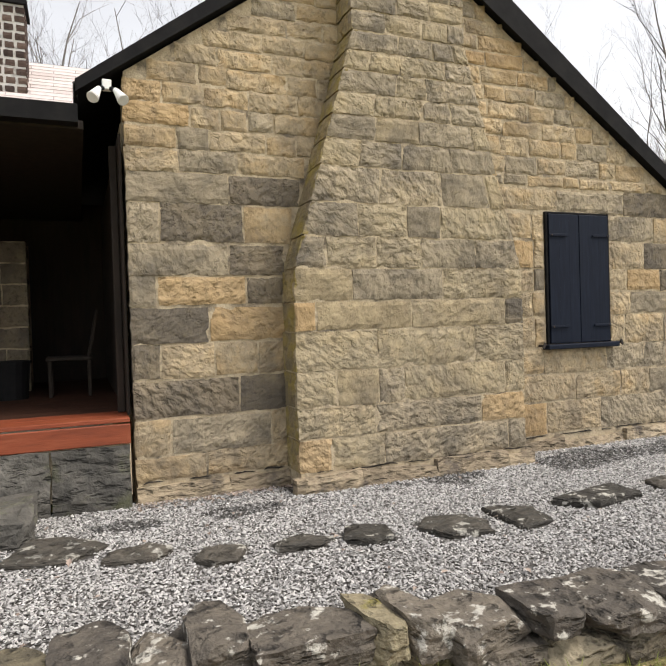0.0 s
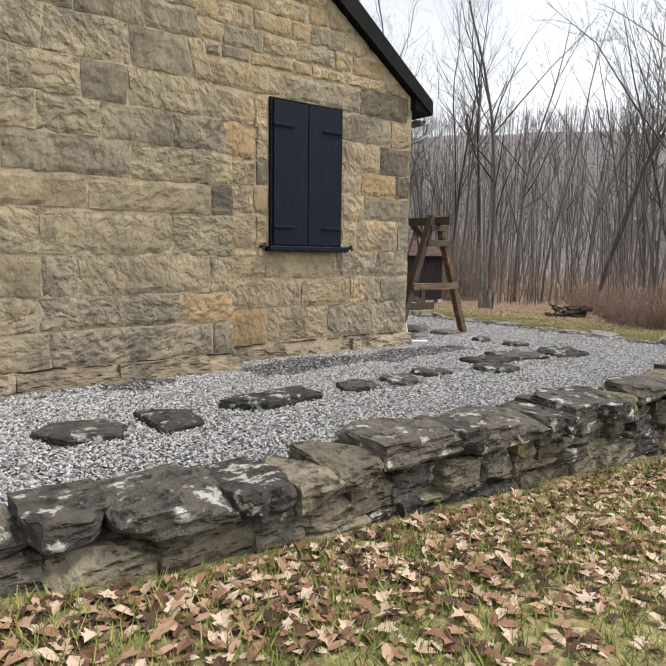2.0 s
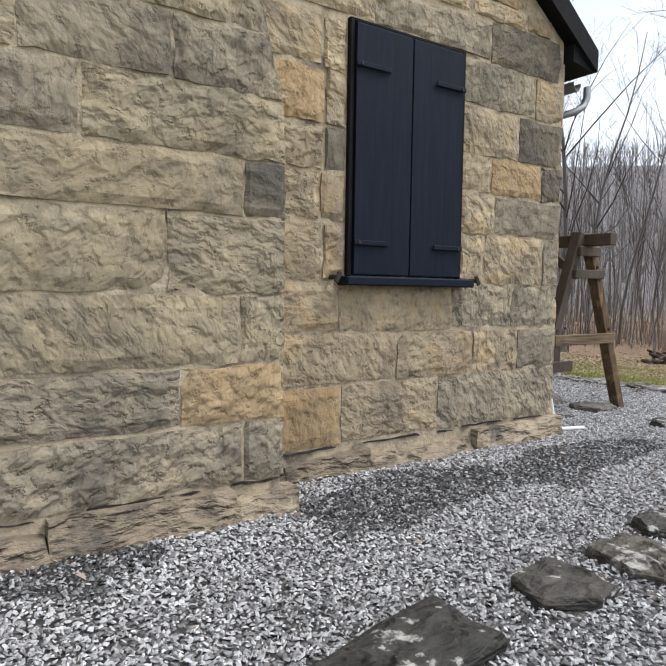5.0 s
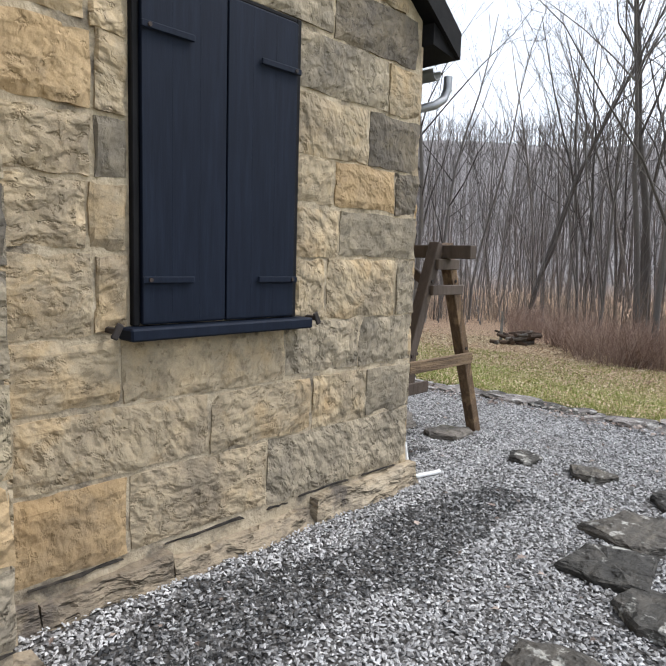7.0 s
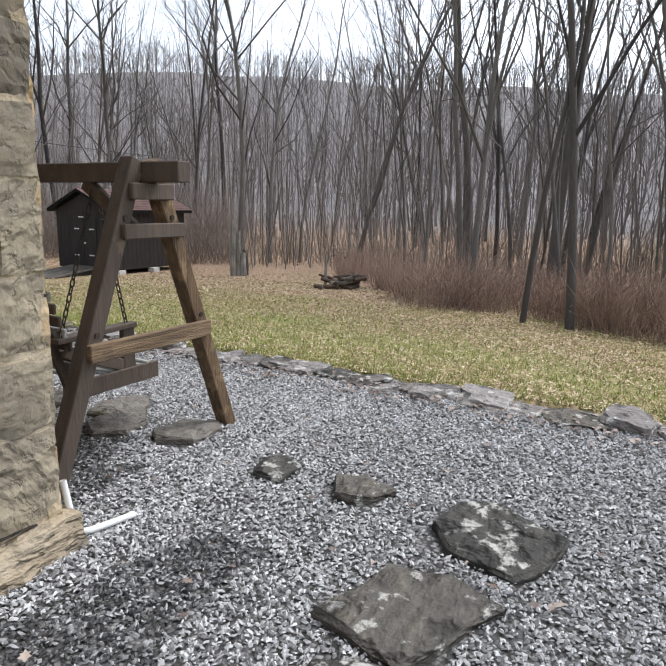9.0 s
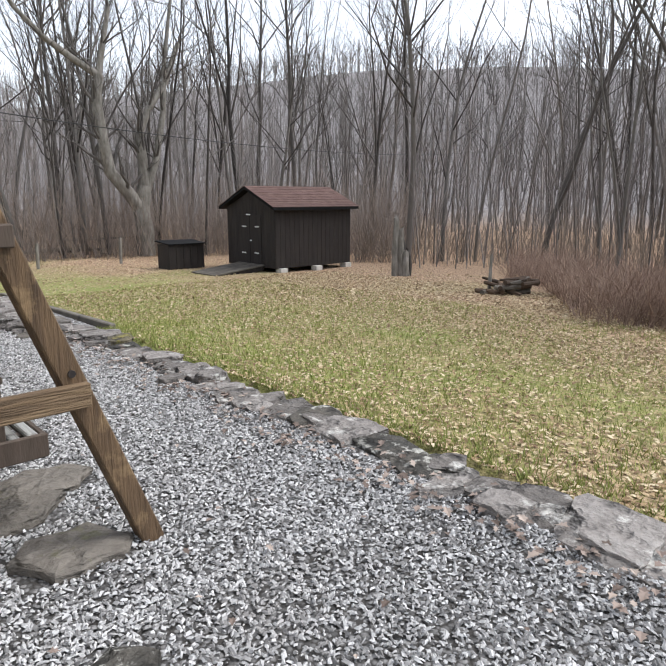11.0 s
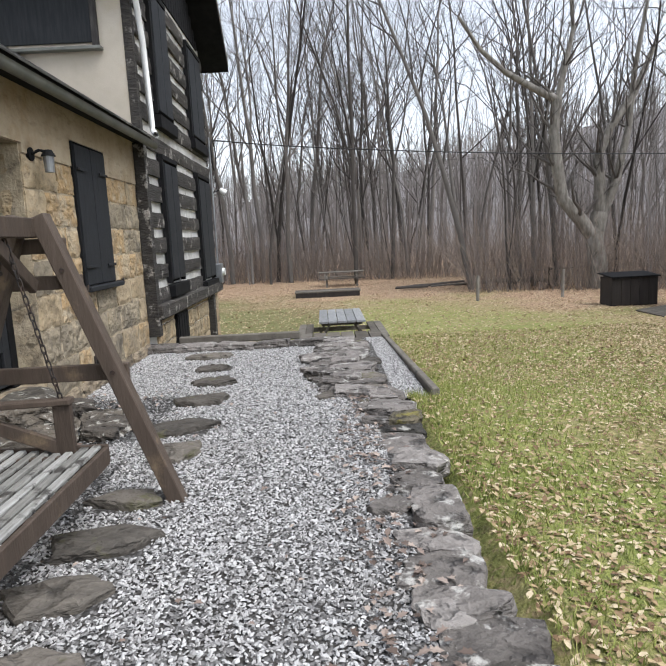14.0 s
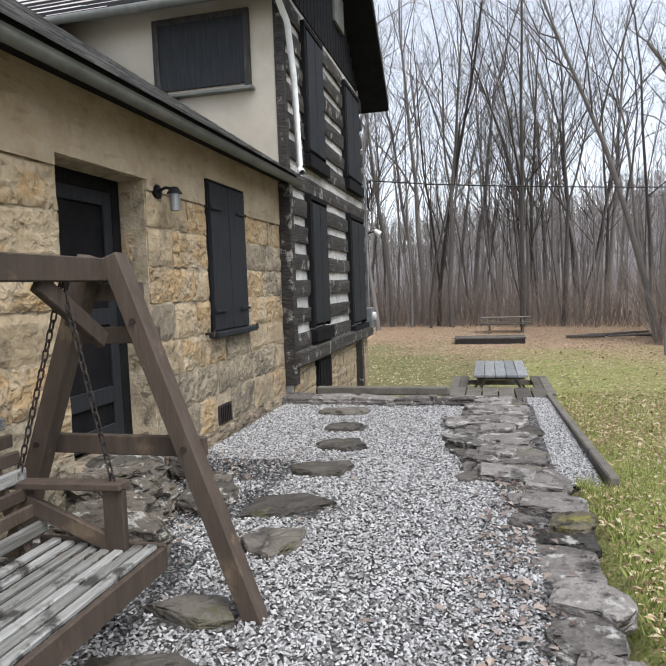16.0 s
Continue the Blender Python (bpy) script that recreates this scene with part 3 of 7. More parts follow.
def bar(bm, a, b, w, h, up=(0, 0, 1), bevel=0.005):
    """A squared timber from a to b, w across and h along up."""
    a, b = Vector(a), Vector(b)
    d = (b - a)
    x = d.normalized()
    s = Vector(up).cross(x)
    s.normalize()
    u = x.cross(s)
    m = Matrix((x, s, u)).transposed().to_4x4()
    m.translation = (a + b) / 2
    r = bmesh.ops.create_cube(bm, size=1.0, matrix=m @ Matrix.Diagonal((d.length, w, h, 1)))
    if bevel:
        es = list({e for v in r["verts"] for e in v.link_edges})
        bmesh.ops.bevel(bm, geom=es, offset=bevel, segments=1, affect='EDGES', profile=0.5)
    return bm


def bar_part(name, a, b, w, h, mat, parent=None, label="", up=(0, 0, 1), bevel=0.005):
    return part(name, bar(bmesh.new(), a, b, w, h, up, bevel), mat, parent, label)


def rod(bm, a, b, r, n=10, r2=None):
    a, b = Vector(a), Vector(b)
    d = b - a
    m = d.to_track_quat('Z', 'Y').to_matrix().to_4x4()
    m.translation = (a + b) / 2
    bmesh.ops.create_cone(bm, cap_ends=True, segments=n, radius1=r, radius2=r if r2 is None else r2, depth=d.length, matrix=m)
    return bm


def rod_part(name, a, b, r, mat, parent=None, label="", n=10, r2=None):
    return part(name, rod(bmesh.new(), a, b, r, n, r2), mat, parent, label)


def pipe(name, pts, r, mat, parent=None, label="", n=6):
    """A bent pipe or cable along points."""
    vs, fs = [], []
    pts = [Vector(p) for p in pts]
    for i, p in enumerate(pts):
        d = (pts[min(i + 1, len(pts) - 1)] - pts[max(i - 1, 0)]).normalized()
        s = d.cross(Vector((0.13, 0.31, 0.94))).normalized()
        u = d.cross(s)
        for k in range(n):
            a = 2 * math.pi * k / n
            vs.append(p + r * (math.cos(a) * s + math.sin(a) * u))
    for i in range(len(pts) - 1):
        for k in range(n):
            fs.append((i * n + k, i * n + (k + 1) % n, (i + 1) * n + (k + 1) % n, (i + 1) * n + k))
    return pyd(name, vs, fs, mat, parent, label, True)


def prism(name, outline, lo, hi, axis, mat, parent=None, label=""):
    """An outline of (a, b) pairs pushed through from lo to hi along an axis (the pairs are the two other axes in order)."""
    n = len(outline)
    put = {'x': lambda a, b, c: (c, a, b), 'y': lambda a, b, c: (a, c, b), 'z': lambda a, b, c: (a, b, c)}[axis]
    vs = [put(a, b, lo) for a, b in outline] + [put(a, b, hi) for a, b in outline]
    fs = [tuple(range(n)), tuple(range(2 * n - 1, n - 1, -1))]
    fs += [(i, i + n, (i + 1) % n + n, (i + 1) % n) for i in range(n)]
    bm = bmesh.new()
    bv = [bm.verts.new(v) for v in vs]
    for f in fs:
        bm.faces.new([bv[k] for k in f])
    bmesh.ops.recalc_face_normals(bm, faces=bm.faces)
    return part(name, bm, mat, parent, label)


def hewn(name, corners, depth, nrm, mat, parent, amp=0.011, nu=10, nv=6):
    """A hewn block: four face corners (counter-clockwise seen from outside), pushed proud along nrm with an uneven face."""
    a, b, c, d = [Vector(p) for p in corners]
    nrm = Vector(nrm)
    ph = rng.random() * 50
    vs, fs = [], []
    for j in range(nv + 1):
        for i in range(nu + 1):
            u, v = i / nu, j / nv
            p = (a * (1 - u) + b * u) * (1 - v) + (d * (1 - u) + c * u) * v
            edge = i in (0, nu) or j in (0, nv)
            k = noise.noise(p * 6 + Vector((ph, 0, 0))) * amp
            q = p + nrm * ((-0.005 if edge else 0.005) + k)
            if edge:
                q += Vector((noise.noise(p * 9 + Vector((0, ph, 0))), noise.noise(p * 9 + Vector((0, 0, ph))), noise.noise(p * 9))) * 0.012 + Vector((noise.noise(p * 31 + Vector((0, ph, 0))), noise.noise(p * 31), noise.noise(p * 31 + Vector((ph, 0, 0))))) * 0.008
            vs.append(q)
    for j in range(nv):
        for i in range(nu):
            k = j * (nu + 1) + i
            fs.append((k, k + 1, k + nu + 2, k + nu + 1))
    base = len(vs)
    ring = [i for i in range(nu + 1)] + [j * (nu + 1) + nu for j in range(1, nv + 1)] + [nv * (nu + 1) + i for i in range(nu - 1, -1, -1)] + [j * (nu + 1) for j in range(nv - 1, 0, -1)]
    for k in ring:
        vs.append(vs[k] - nrm * depth)
    m = len(ring)
    for k in range(m):
        fs.append((ring[k], base + k, base + (k + 1) % m, ring[(k + 1) % m]))
    return pyd(name, vs, fs, mat, parent)


def fieldstone(name, size, mat, parent=None, label="", at=(0, 0, 0), rz=0.0, seed=0, ledge=True):
    """A layered, roughly squared stone: an uneven outline in rings, stepped where a layer has broken away."""
    r = random.Random(seed)
    ca, sa = math.cos(radians(rz)), math.sin(radians(rz))
    rim = []
    c = r.uniform(0.72, 0.93)
    for cx, cy in ((1, -c), (1, 0.0), (1, c), (c, 1), (0.0, 1), (-c, 1), (-1, c), (-1, 0.0), (-1, -c), (-c, -1), (0.1, -1), (c, -1)):
        rim.append(((cx + r.uniform(-0.09, 0.07)) * size[0] / 2, (cy + r.uniform(-0.11, 0.07)) * size[1] / 2))
    n = len(rim)
    step = r.uniform(0.4, 0.65)
    cut = [r.uniform(0.86, 1.0) for _ in range(n)] if ledge else [0.97] * n
    tx, ty = r.uniform(-0.06, 0.06), r.uniform(-0.08, 0.04)
    rings = ((0.94, 0.0, 0), (1.0, step * 0.55, 0), (0.99, step, 0), (1.0, step + 0.05, 1), (1.01, 0.86, 1), (0.93, 0.98, 1), (0.5, 1.03, 1))
    vs, fs = [], []
    for s, z, up in rings:
        for k, (x, y) in enumerate(rim):
            f = s * (cut[k] if up else 1.0) + r.uniform(-0.025, 0.025)
            zz = z * size[2] + (x * tx + y * ty) * z + r.uniform(-0.035, 0.035) * size[2] * (z > 0)
            vs.append((x * f * ca - y * f * sa + at[0], x * f * sa + y * f * ca + at[1], zz + at[2]))
    vs.append((at[0], at[1], at[2] + size[2] * r.uniform(0.98, 1.06)))
    for lv in range(len(rings) - 1):
        for k in range(n):
            fs.append((lv * n + k, lv * n + (k + 1) % n, (lv + 1) * n + (k + 1) % n, (lv + 1) * n + k))
    top = (len(rings) - 1) * n
    for k in range(n):
        fs.append((top + k, top + (k + 1) % n, top + n))
    return pyd(name, vs, fs, mat, parent, label)


def rough_stone(name, size, mat, parent=None, label="", at=(0, 0, 0), rz=0.0, seed=0, n=4, chops=7, wear=0.045):
    """An angular broken stone resting at its base: a squared block with corners split off along flat breaks and worn faces."""
    r = random.Random(seed)
    planes = []
    for _ in range(chops):
        d = Vector((r.choice((-1, 1)) * r.uniform(0.25, 1), r.choice((-1, 1)) * r.uniform(0.25, 1), r.uniform(-0.5, 1.0))).normalized()
        planes.append((d, r.uniform(0.95, 1.3)))
    top = Vector((r.uniform(-0.22, 0.22), r.uniform(-0.22, 0.22), 1)).normalized()
    planes.append((top, r.uniform(0.78, 0.95)))
    ph = Vector((r.uniform(0, 90), r.uniform(0, 90), r.uniform(0, 90)))
    ca, sa = math.cos(radians(rz)), math.sin(radians(rz))
    index, vs, fs = {}, [], []

    def vert(i, j, k):
        key = (i, j, k)
        if key not in index:
            p = Vector((2 * i / n - 1, 2 * j / n - 1, 2 * k / n - 1))
            for d, far_ in planes:
                over = p.dot(d) - far_
                if over > 0:
                    p -= d * over
            q = Vector((p.x * size[0], p.y * size[1], p.z * size[2])) * 9
            p += Vector((noise.noise(q + ph), noise.noise(q + ph * 2), 0.7 * noise.noise(q * 1.3 + ph * 3))) * wear * 2.2
            layer = noise.noise(Vector((p.x * 0.8, p.y * 0.8, p.z * 3.2)) + ph)
            x, y, z = p.x * (1 + 0.05 * layer) * size[0] / 2, p.y * (1 + 0.055 * layer) * size[1] / 2, (p.z + 1) * size[2] / 2
            index[key] = len(vs)
            vs.append((x * ca - y * sa + at[0], x * sa + y * ca + at[1], z + at[2]))
        return index[key]
    for a in range(n):
        for b in range(n):
            for q in (((0, a, b), (0, a, b + 1), (0, a + 1, b + 1), (0, a + 1, b)), ((n, a, b), (n, a + 1, b), (n, a + 1, b + 1), (n, a, b + 1)),
                      ((a, 0, b), (a + 1, 0, b), (a + 1, 0, b + 1), (a, 0, b + 1)), ((a, n, b), (a, n, b + 1), (a + 1, n, b + 1), (a + 1, n, b)),
                      ((a, b, n), (a + 1, b, n), (a + 1, b + 1, n), (a, b + 1, n)), ((a, b, 0), (a, b + 1, 0), (a + 1, b + 1, 0), (a + 1, b, 0))):
                fs.append(tuple(vert(*c) for c in q))
    return pyd(name, vs, fs, mat, parent, label)


def flagstone(name, w, d, h, mat, parent=None, label="", at=(0, 0, 0), rz=0.0, seed=0, corners=0):
    """A flat slab with an irregular, chipped outline."""
    r = random.Random(seed)
    n = corners or r.randint(5, 7)
    ca, sa = math.cos(radians(rz)), math.sin(radians(rz))
    ang = sorted((i + (0.5 if n == 4 else 0) + r.uniform(-0.25, 0.25)) * 2 * math.pi / n for i in range(n))
    rim = []
    for a in ang:
        k = r.uniform(0.95, 1.25) if n == 4 else r.uniform(0.72, 1.12)
        cx, cy = math.cos(a), math.sin(a)
        q = (abs(cx) ** 4 + abs(cy) ** 4) ** -0.25
        rim.append((cx * q * k * w / 2, cy * q * k * d / 2))
    rough = []
    for k, (x, y) in enumerate(rim):
        x2, y2 = rim[(k + 1) % n]
        rough.append((x, y))
        for u in (0.36, 0.7):
            j = r.uniform(0.9, 1.05)
            rough.append(((x + (x2 - x) * u) * j, (y + (y2 - y) * u) * j))
    rim, n = rough, len(rough)
    vs, fs = [], []

    def put(x, y, z):
        vs.append((x * ca - y * sa + at[0], x * sa + y * ca + at[1], z + at[2]))
    tilt = (r.uniform(-0.03, 0.03), r.uniform(-0.03, 0.03))
    for s, z in ((0.98, -0.04), (1.03, h * 0.55), (0.97, h * 0.9), (0.6, h * 1.1)):
        for x, y in rim:
            put(x * s, y * s, z + (x * tilt[0] + y * tilt[1] + r.uniform(-0.008, 0.008) if z > 0 else 0))
    put(0, 0, h)
    for lv in range(3):
        for k in range(n):
            fs.append((lv * n + k, lv * n + (k + 1) % n, (lv + 1) * n + (k + 1) % n, (lv + 1) * n + k))
    for k in range(n):
        fs.append((3 * n + k, 3 * n + (k + 1) % n, 4 * n))
    return pyd(name, vs, fs, mat, parent, label)


# ---- lie of the land ----
def smooth(a, b, v):
    t = max(0.0, min(1.0, (v - a) / (b - a)))
    return t * t * (3 - 2 * t)


def south_edge(x):
    """Outer face of the retaining wall."""
    return -3.42 + 0.42 * smooth(-4.4, -6.3, x)


def ground(x, y):
    de, dn = max(0.0, x - 3.05), max(0.0, y - 4.4)
    zl = -1.2 * (1 - math.exp(-math.hypot(de, 1.35 * dn) / 8))
    ds = max(0.0, -3.2 - y)
    south = max(-0.42, min(0.12, -0.06 - 0.075 * (x + 4.5)))
    k = smooth(0.5, 3.2, x)
    if y < -2.9:
        low = south * (1 - k) + (-0.06 - 0.05 * ds) * k
        zl = min(zl, low) if x > 3.05 else low
    r = math.hypot(x - 3, y - 3)
    b = math.degrees(math.atan2(x - 2, y + 1))
    el = 10.9 - 7.5 * smooth(48, -15, b) if b > -60 else 4
    if b > 55:
        el = 10.9 - 5.0 * smooth(55, 130, b)
    zl += (r * math.tan(radians(el)) + 2) * smooth(60, 190, r) * (1 - 0.25 * smooth(190, 400, r))
    zl += 0.03 * noise.noise(Vector((x * 0.5, y * 0.5, 0))) * smooth(0, 3, de + dn + ds)
    if r > 60:
        zl += 3.5 * noise.noise(Vector((x * 0.02, y * 0.02, 3))) * smooth(60, 160, r)
    return zl


def build_ground():
    def axis(lo, hi, fine_lo, fine_hi, step):
        vals = list(np.arange(fine_lo, fine_hi, step))
        s, v = step, fine_hi
        while v < hi:
            vals.append(v)
            s *= 1.18
            v += s
        vals.append(hi)
        s, v = step, fine_lo
        while v > lo:
            s *= 1.18
            v -= s
            vals.insert(0, max(v, lo))
        return vals
    xs, ys = axis(-420, 420, -12, 24, 0.4), axis(-420, 420, -9, 30, 0.4)
    vs, fs = [], []
    for y in ys:
        for x in xs:
            z = ground(x, y)
            if x < 2.95 and -2.95 < y < 7.45:
                z = min(z, -0.35)
            if x < 0.3 and 0.2 < y < 12.9:
                z = min(z, -0.9)
            vs.append((x, y, z))
    n = len(xs)
    for j in range(len(ys) - 1):
        for i in range(n - 1):
            k = j * n + i
            fs.append((k, k + 1, k + n + 1, k + n))
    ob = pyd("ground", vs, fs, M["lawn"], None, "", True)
    tagged(ob, "rough winter lawn with fallen leaves rising to wooded hill", "ground", kind="structure")


build_ground()

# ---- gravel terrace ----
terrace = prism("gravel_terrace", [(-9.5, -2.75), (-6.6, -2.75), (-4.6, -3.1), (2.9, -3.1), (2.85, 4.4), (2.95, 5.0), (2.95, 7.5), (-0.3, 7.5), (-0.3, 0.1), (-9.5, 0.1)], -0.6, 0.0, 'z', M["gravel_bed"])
tagged(terrace, "grey crushed stone terrace round the house", "gravel", kind="structure")

# ---- stone kitchen wing: walls ----
GX0 = -6.25
APEX = (-3.70, 5.42)


def roof_z(x):
    return 2.85 - 0.70 * (x - 0.12) if x > APEX[0] else 3.47 + 0.715 * (x + 6.5)


def chim_edges(z):
    if z < 1.9:
        return -4.93, -2.52
    if z < 4.05:
        k = (z - 1.9) / 2.15
        return -4.93 + 0.62 * k, -2.52 - 0.61 * k
    return -4.31, -3.13


wall_s = prism("wall_south", [(GX0 + 0.02, -0.3), (-0.02, -0.3), (-0.02, roof_z(0) - 0.06), (APEX[0], APEX[1] - 0.06), (GX0 + 0.02, roof_z(GX0) - 0.06)], 0.0105, 0.45, 'y', M["mortar"])
tagged(wall_s, "tan sandstone block gable wall with lime mortar joints", "wall", kind="structure")
wall_e = prism("wall_east", [(0.45, -0.3), (3.5, -0.3), (3.5, 2.27), (4.5, 2.27), (4.5, -0.3), (7.66, -0.3), (7.66, 2.74), (0.45, 2.74)], -0.45, -0.0105, 'x', M["mortar"])
tagged(wall_e, "tan sandstone block front wall with doorway", "wall", kind="structure")
wall_w = box_part("wall_west", (GX0 + 0.01, 0.46, -0.3), (GX0 + 0.45, 7.6, 3.3), M["mortar"])
tagged(wall_w, "sandstone side wall by the porch", "wall", kind="structure")

COURSES = [0.17, 0.5, 0.81, 1.10, 1.41, 1.68, 1.94, 2.24, 2.55, 2.78, 2.98, 3.17, 3.36, 3.54, 3.72, 3.89, 4.06, 4.22, 4.38, 4.54, 4.70, 4.86, 5.02, 5.18, 5.34]


def stone_rows(x0, x1, z0, z1, widths, keep_out, r):
    """Block spans of one course, leaving out keep_out spans."""
    spans, x = [], x0
    free = []
    cur = x0
    for a, b in sorted(keep_out):
        if a > cur:
            free.append((cur, min(a, x1)))
        cur = max(cur, b)
    if cur < x1:
        free.append((cur, x1))
    for a, b in free:
        x = a
        while b - x > 0.05:
            w = r.uniform(*widths)
            if b - (x + w) < widths[0] * 0.55:
                w = b - x
            spans.append((x, min(x + w, b)))
            x += w
    return spans


STONE_KIND = {"t": "sand", "o": "sand_orange", "g": "sand_grey", "d": "sand_dark"}
# courses right of the chimney: joints and stone kinds
RIGHT = [(0.17, 0.52, (-2.5, -1.95, -1.19, 0), "otg"), (0.52, 0.82, (-2.5, -1.54, -0.88, -0.43, 0), "tttg"), (0.82, 1.12, (-2.5, -1.98, -1.08, -0.51, 0), "ttgg"),
         (1.12, 1.45, (-2.5, -2.09, -1.94), "tt"), (1.12, 1.45, (-1.03, -0.79, -0.19, 0), "ttg"), (1.45, 1.72, (-2.5, -2.11, -1.94), "tt"), (1.45, 1.72, (-1.03, -0.7, 0), "tg"),
         (1.72, 1.97, (-2.5, -2.09, -1.94), "tg"), (1.72, 1.97, (-1.03, -0.75, -0.23, 0), "tod"), (1.97, 2.28, (-2.54, -2.08, -1.94), "ot"), (1.97, 2.28, (-1.03, -0.48, 0), "td"),
         (2.28, 2.57, (-2.6, -2.1, -1.94), "tt"), (2.28, 2.57, (-1.03, -0.32, 0), "gt"), (2.6, 2.83, (-2.7, -1.75, -0.78), "tg"), (2.57, 2.86, (-0.78, -0.06), "d")]
# courses left of the chimney
LEFT = [(0.17, 0.38, (-6.25, -5.65, -4.9), "tt"), (0.38, 0.69, (-6.25, -5.94, -5.06, -4.9), "tgt"), (0.69, 1.02, (-6.25, -5.34, -4.9), "dd"), (1.02, 1.32, (-6.25, -6.01, -5.55, -5.16, -4.9), "dttt"), (1.32, 1.64, (-6.25, -5.59, -4.9), "do"),
        (1.64, 1.90, (-6.25, -6.02, -5.25, -4.9), "god"), (1.90, 2.18, (-6.25, -5.4, -4.88), "gd"), (2.18, 2.52, (-6.25, -5.98, -5.26, -4.8), "gdt"), (2.52, 2.78, (-6.25, -5.38, -4.72), "gd"), (2.78, 2.98, (-6.25, -5.8, -5.3, -4.66), "tgt")]


def build_gable_stones():
    r = random.Random(21)
    g = 0.009

    def block(a, b, z0, z1, kind):
        j1, j2 = r.uniform(-0.01, 0.01), r.uniform(-0.01, 0.01)
        hewn("stone", [(a + g, 0, z0 + g + j1), (b - g, 0, z0 + g + j1), (b - g, 0, z1 - g + j2), (a + g, 0, z1 - g + j2)], 0.06, (0, -1, 0), M[STONE_KIND[kind]], wall_s)
    for z0, z1, xs, kinds in RIGHT + LEFT:
        for a, b, k in zip(xs[:-1], xs[1:], kinds):
            block(a, b, z0, z1, k)
    for z0, z1 in zip(COURSES[:-1], COURSES[1:]):
        if z1 < 2.85:
            continue
        xl, xr = GX0, 0.0
        if z1 > roof_z(GX0):
            xl = max(xl, (z1 - 3.47) / 0.715 - 6.5 + 0.1)
        if z1 > roof_z(0):
            xr = min(xr, 0.12 - (z1 - 2.85) / 0.70 - 0.1)
        if xr - xl < 0.3:
            continue
        ce = chim_edges((z0 + z1) / 2)
        for a, b in stone_rows(xl, xr, z0, z1, (0.22, 0.56), [(ce[0] + 0.05, ce[1] - 0.05)], r):
            lo = max(z0, 2.86) if a > -3.0 else max(z0, 2.98)
            if z1 - lo > 0.06:
                block(a, b, lo, z1, r.choice("ttttttttog"))


build_gable_stones()


def build_front_stones():
    r = random.Random(33)
    g = 0.009
    zs = [0.12, 0.44, 0.74, 1.03, 1.33, 1.62, 1.92, 2.2]
    for z0, z1 in zip(zs[:-1], zs[1:]):
        out = []
        if z0 < 2.2:
            out.append((3.5, 4.5))
        if z0 < 2.43 and z1 > 1.05:
            out.append((5.56, 6.42))
        if z0 < 0.3:
            out.append((5.6, 5.92))
        for a, b in stone_rows(0.0, 7.64, z0, z1, (0.36, 0.78), out, r):
            mat = M["sand_front"] if r.random() > (0.4 if z0 < 0.7 else 0.1) else M["sand_grey"]
            hewn("stone", [(0, a + g, z0 + g), (0, b - g, z0 + g), (0, b - g, z1 - g), (0, a + g, z1 - g)], 0.06, (1, 0, 0), mat, wall_e, 0.014)
    band = bmesh.new()
    for y0_, y1_, z0_ in ((0.02, 3.48, 2.2), (3.48, 4.52, 2.275), (4.52, 5.52, 2.2), (5.52, 6.46, 2.45), (6.46, 7.62, 2.2)):
        box(band, (-0.02, y0_, z0_), (0.012, y1_ - 0.001, 2.735))
    part("plaster_band", band, M["parge"], wall_e, "smooth tan plaster below the eave")
    # jambs of the doorway
    for y, s in ((3.5, 1), (4.5, -1)):
        for z0, z1 in zip(zs[:-1], zs[1:]):
            c = [(-0.3, y, z0 + g), (0.0 - g, y, z0 + g), (0.0 - g, y, z1 - g), (-0.3, y, z1 - g)]
            hewn("stone", c if s < 0 else c[::-1], 0.04, (0, s, 0), M["sand_grey"] if z0 < 0.7 else M["sand"], wall_e, 0.008, 2, 2)


build_front_stones()

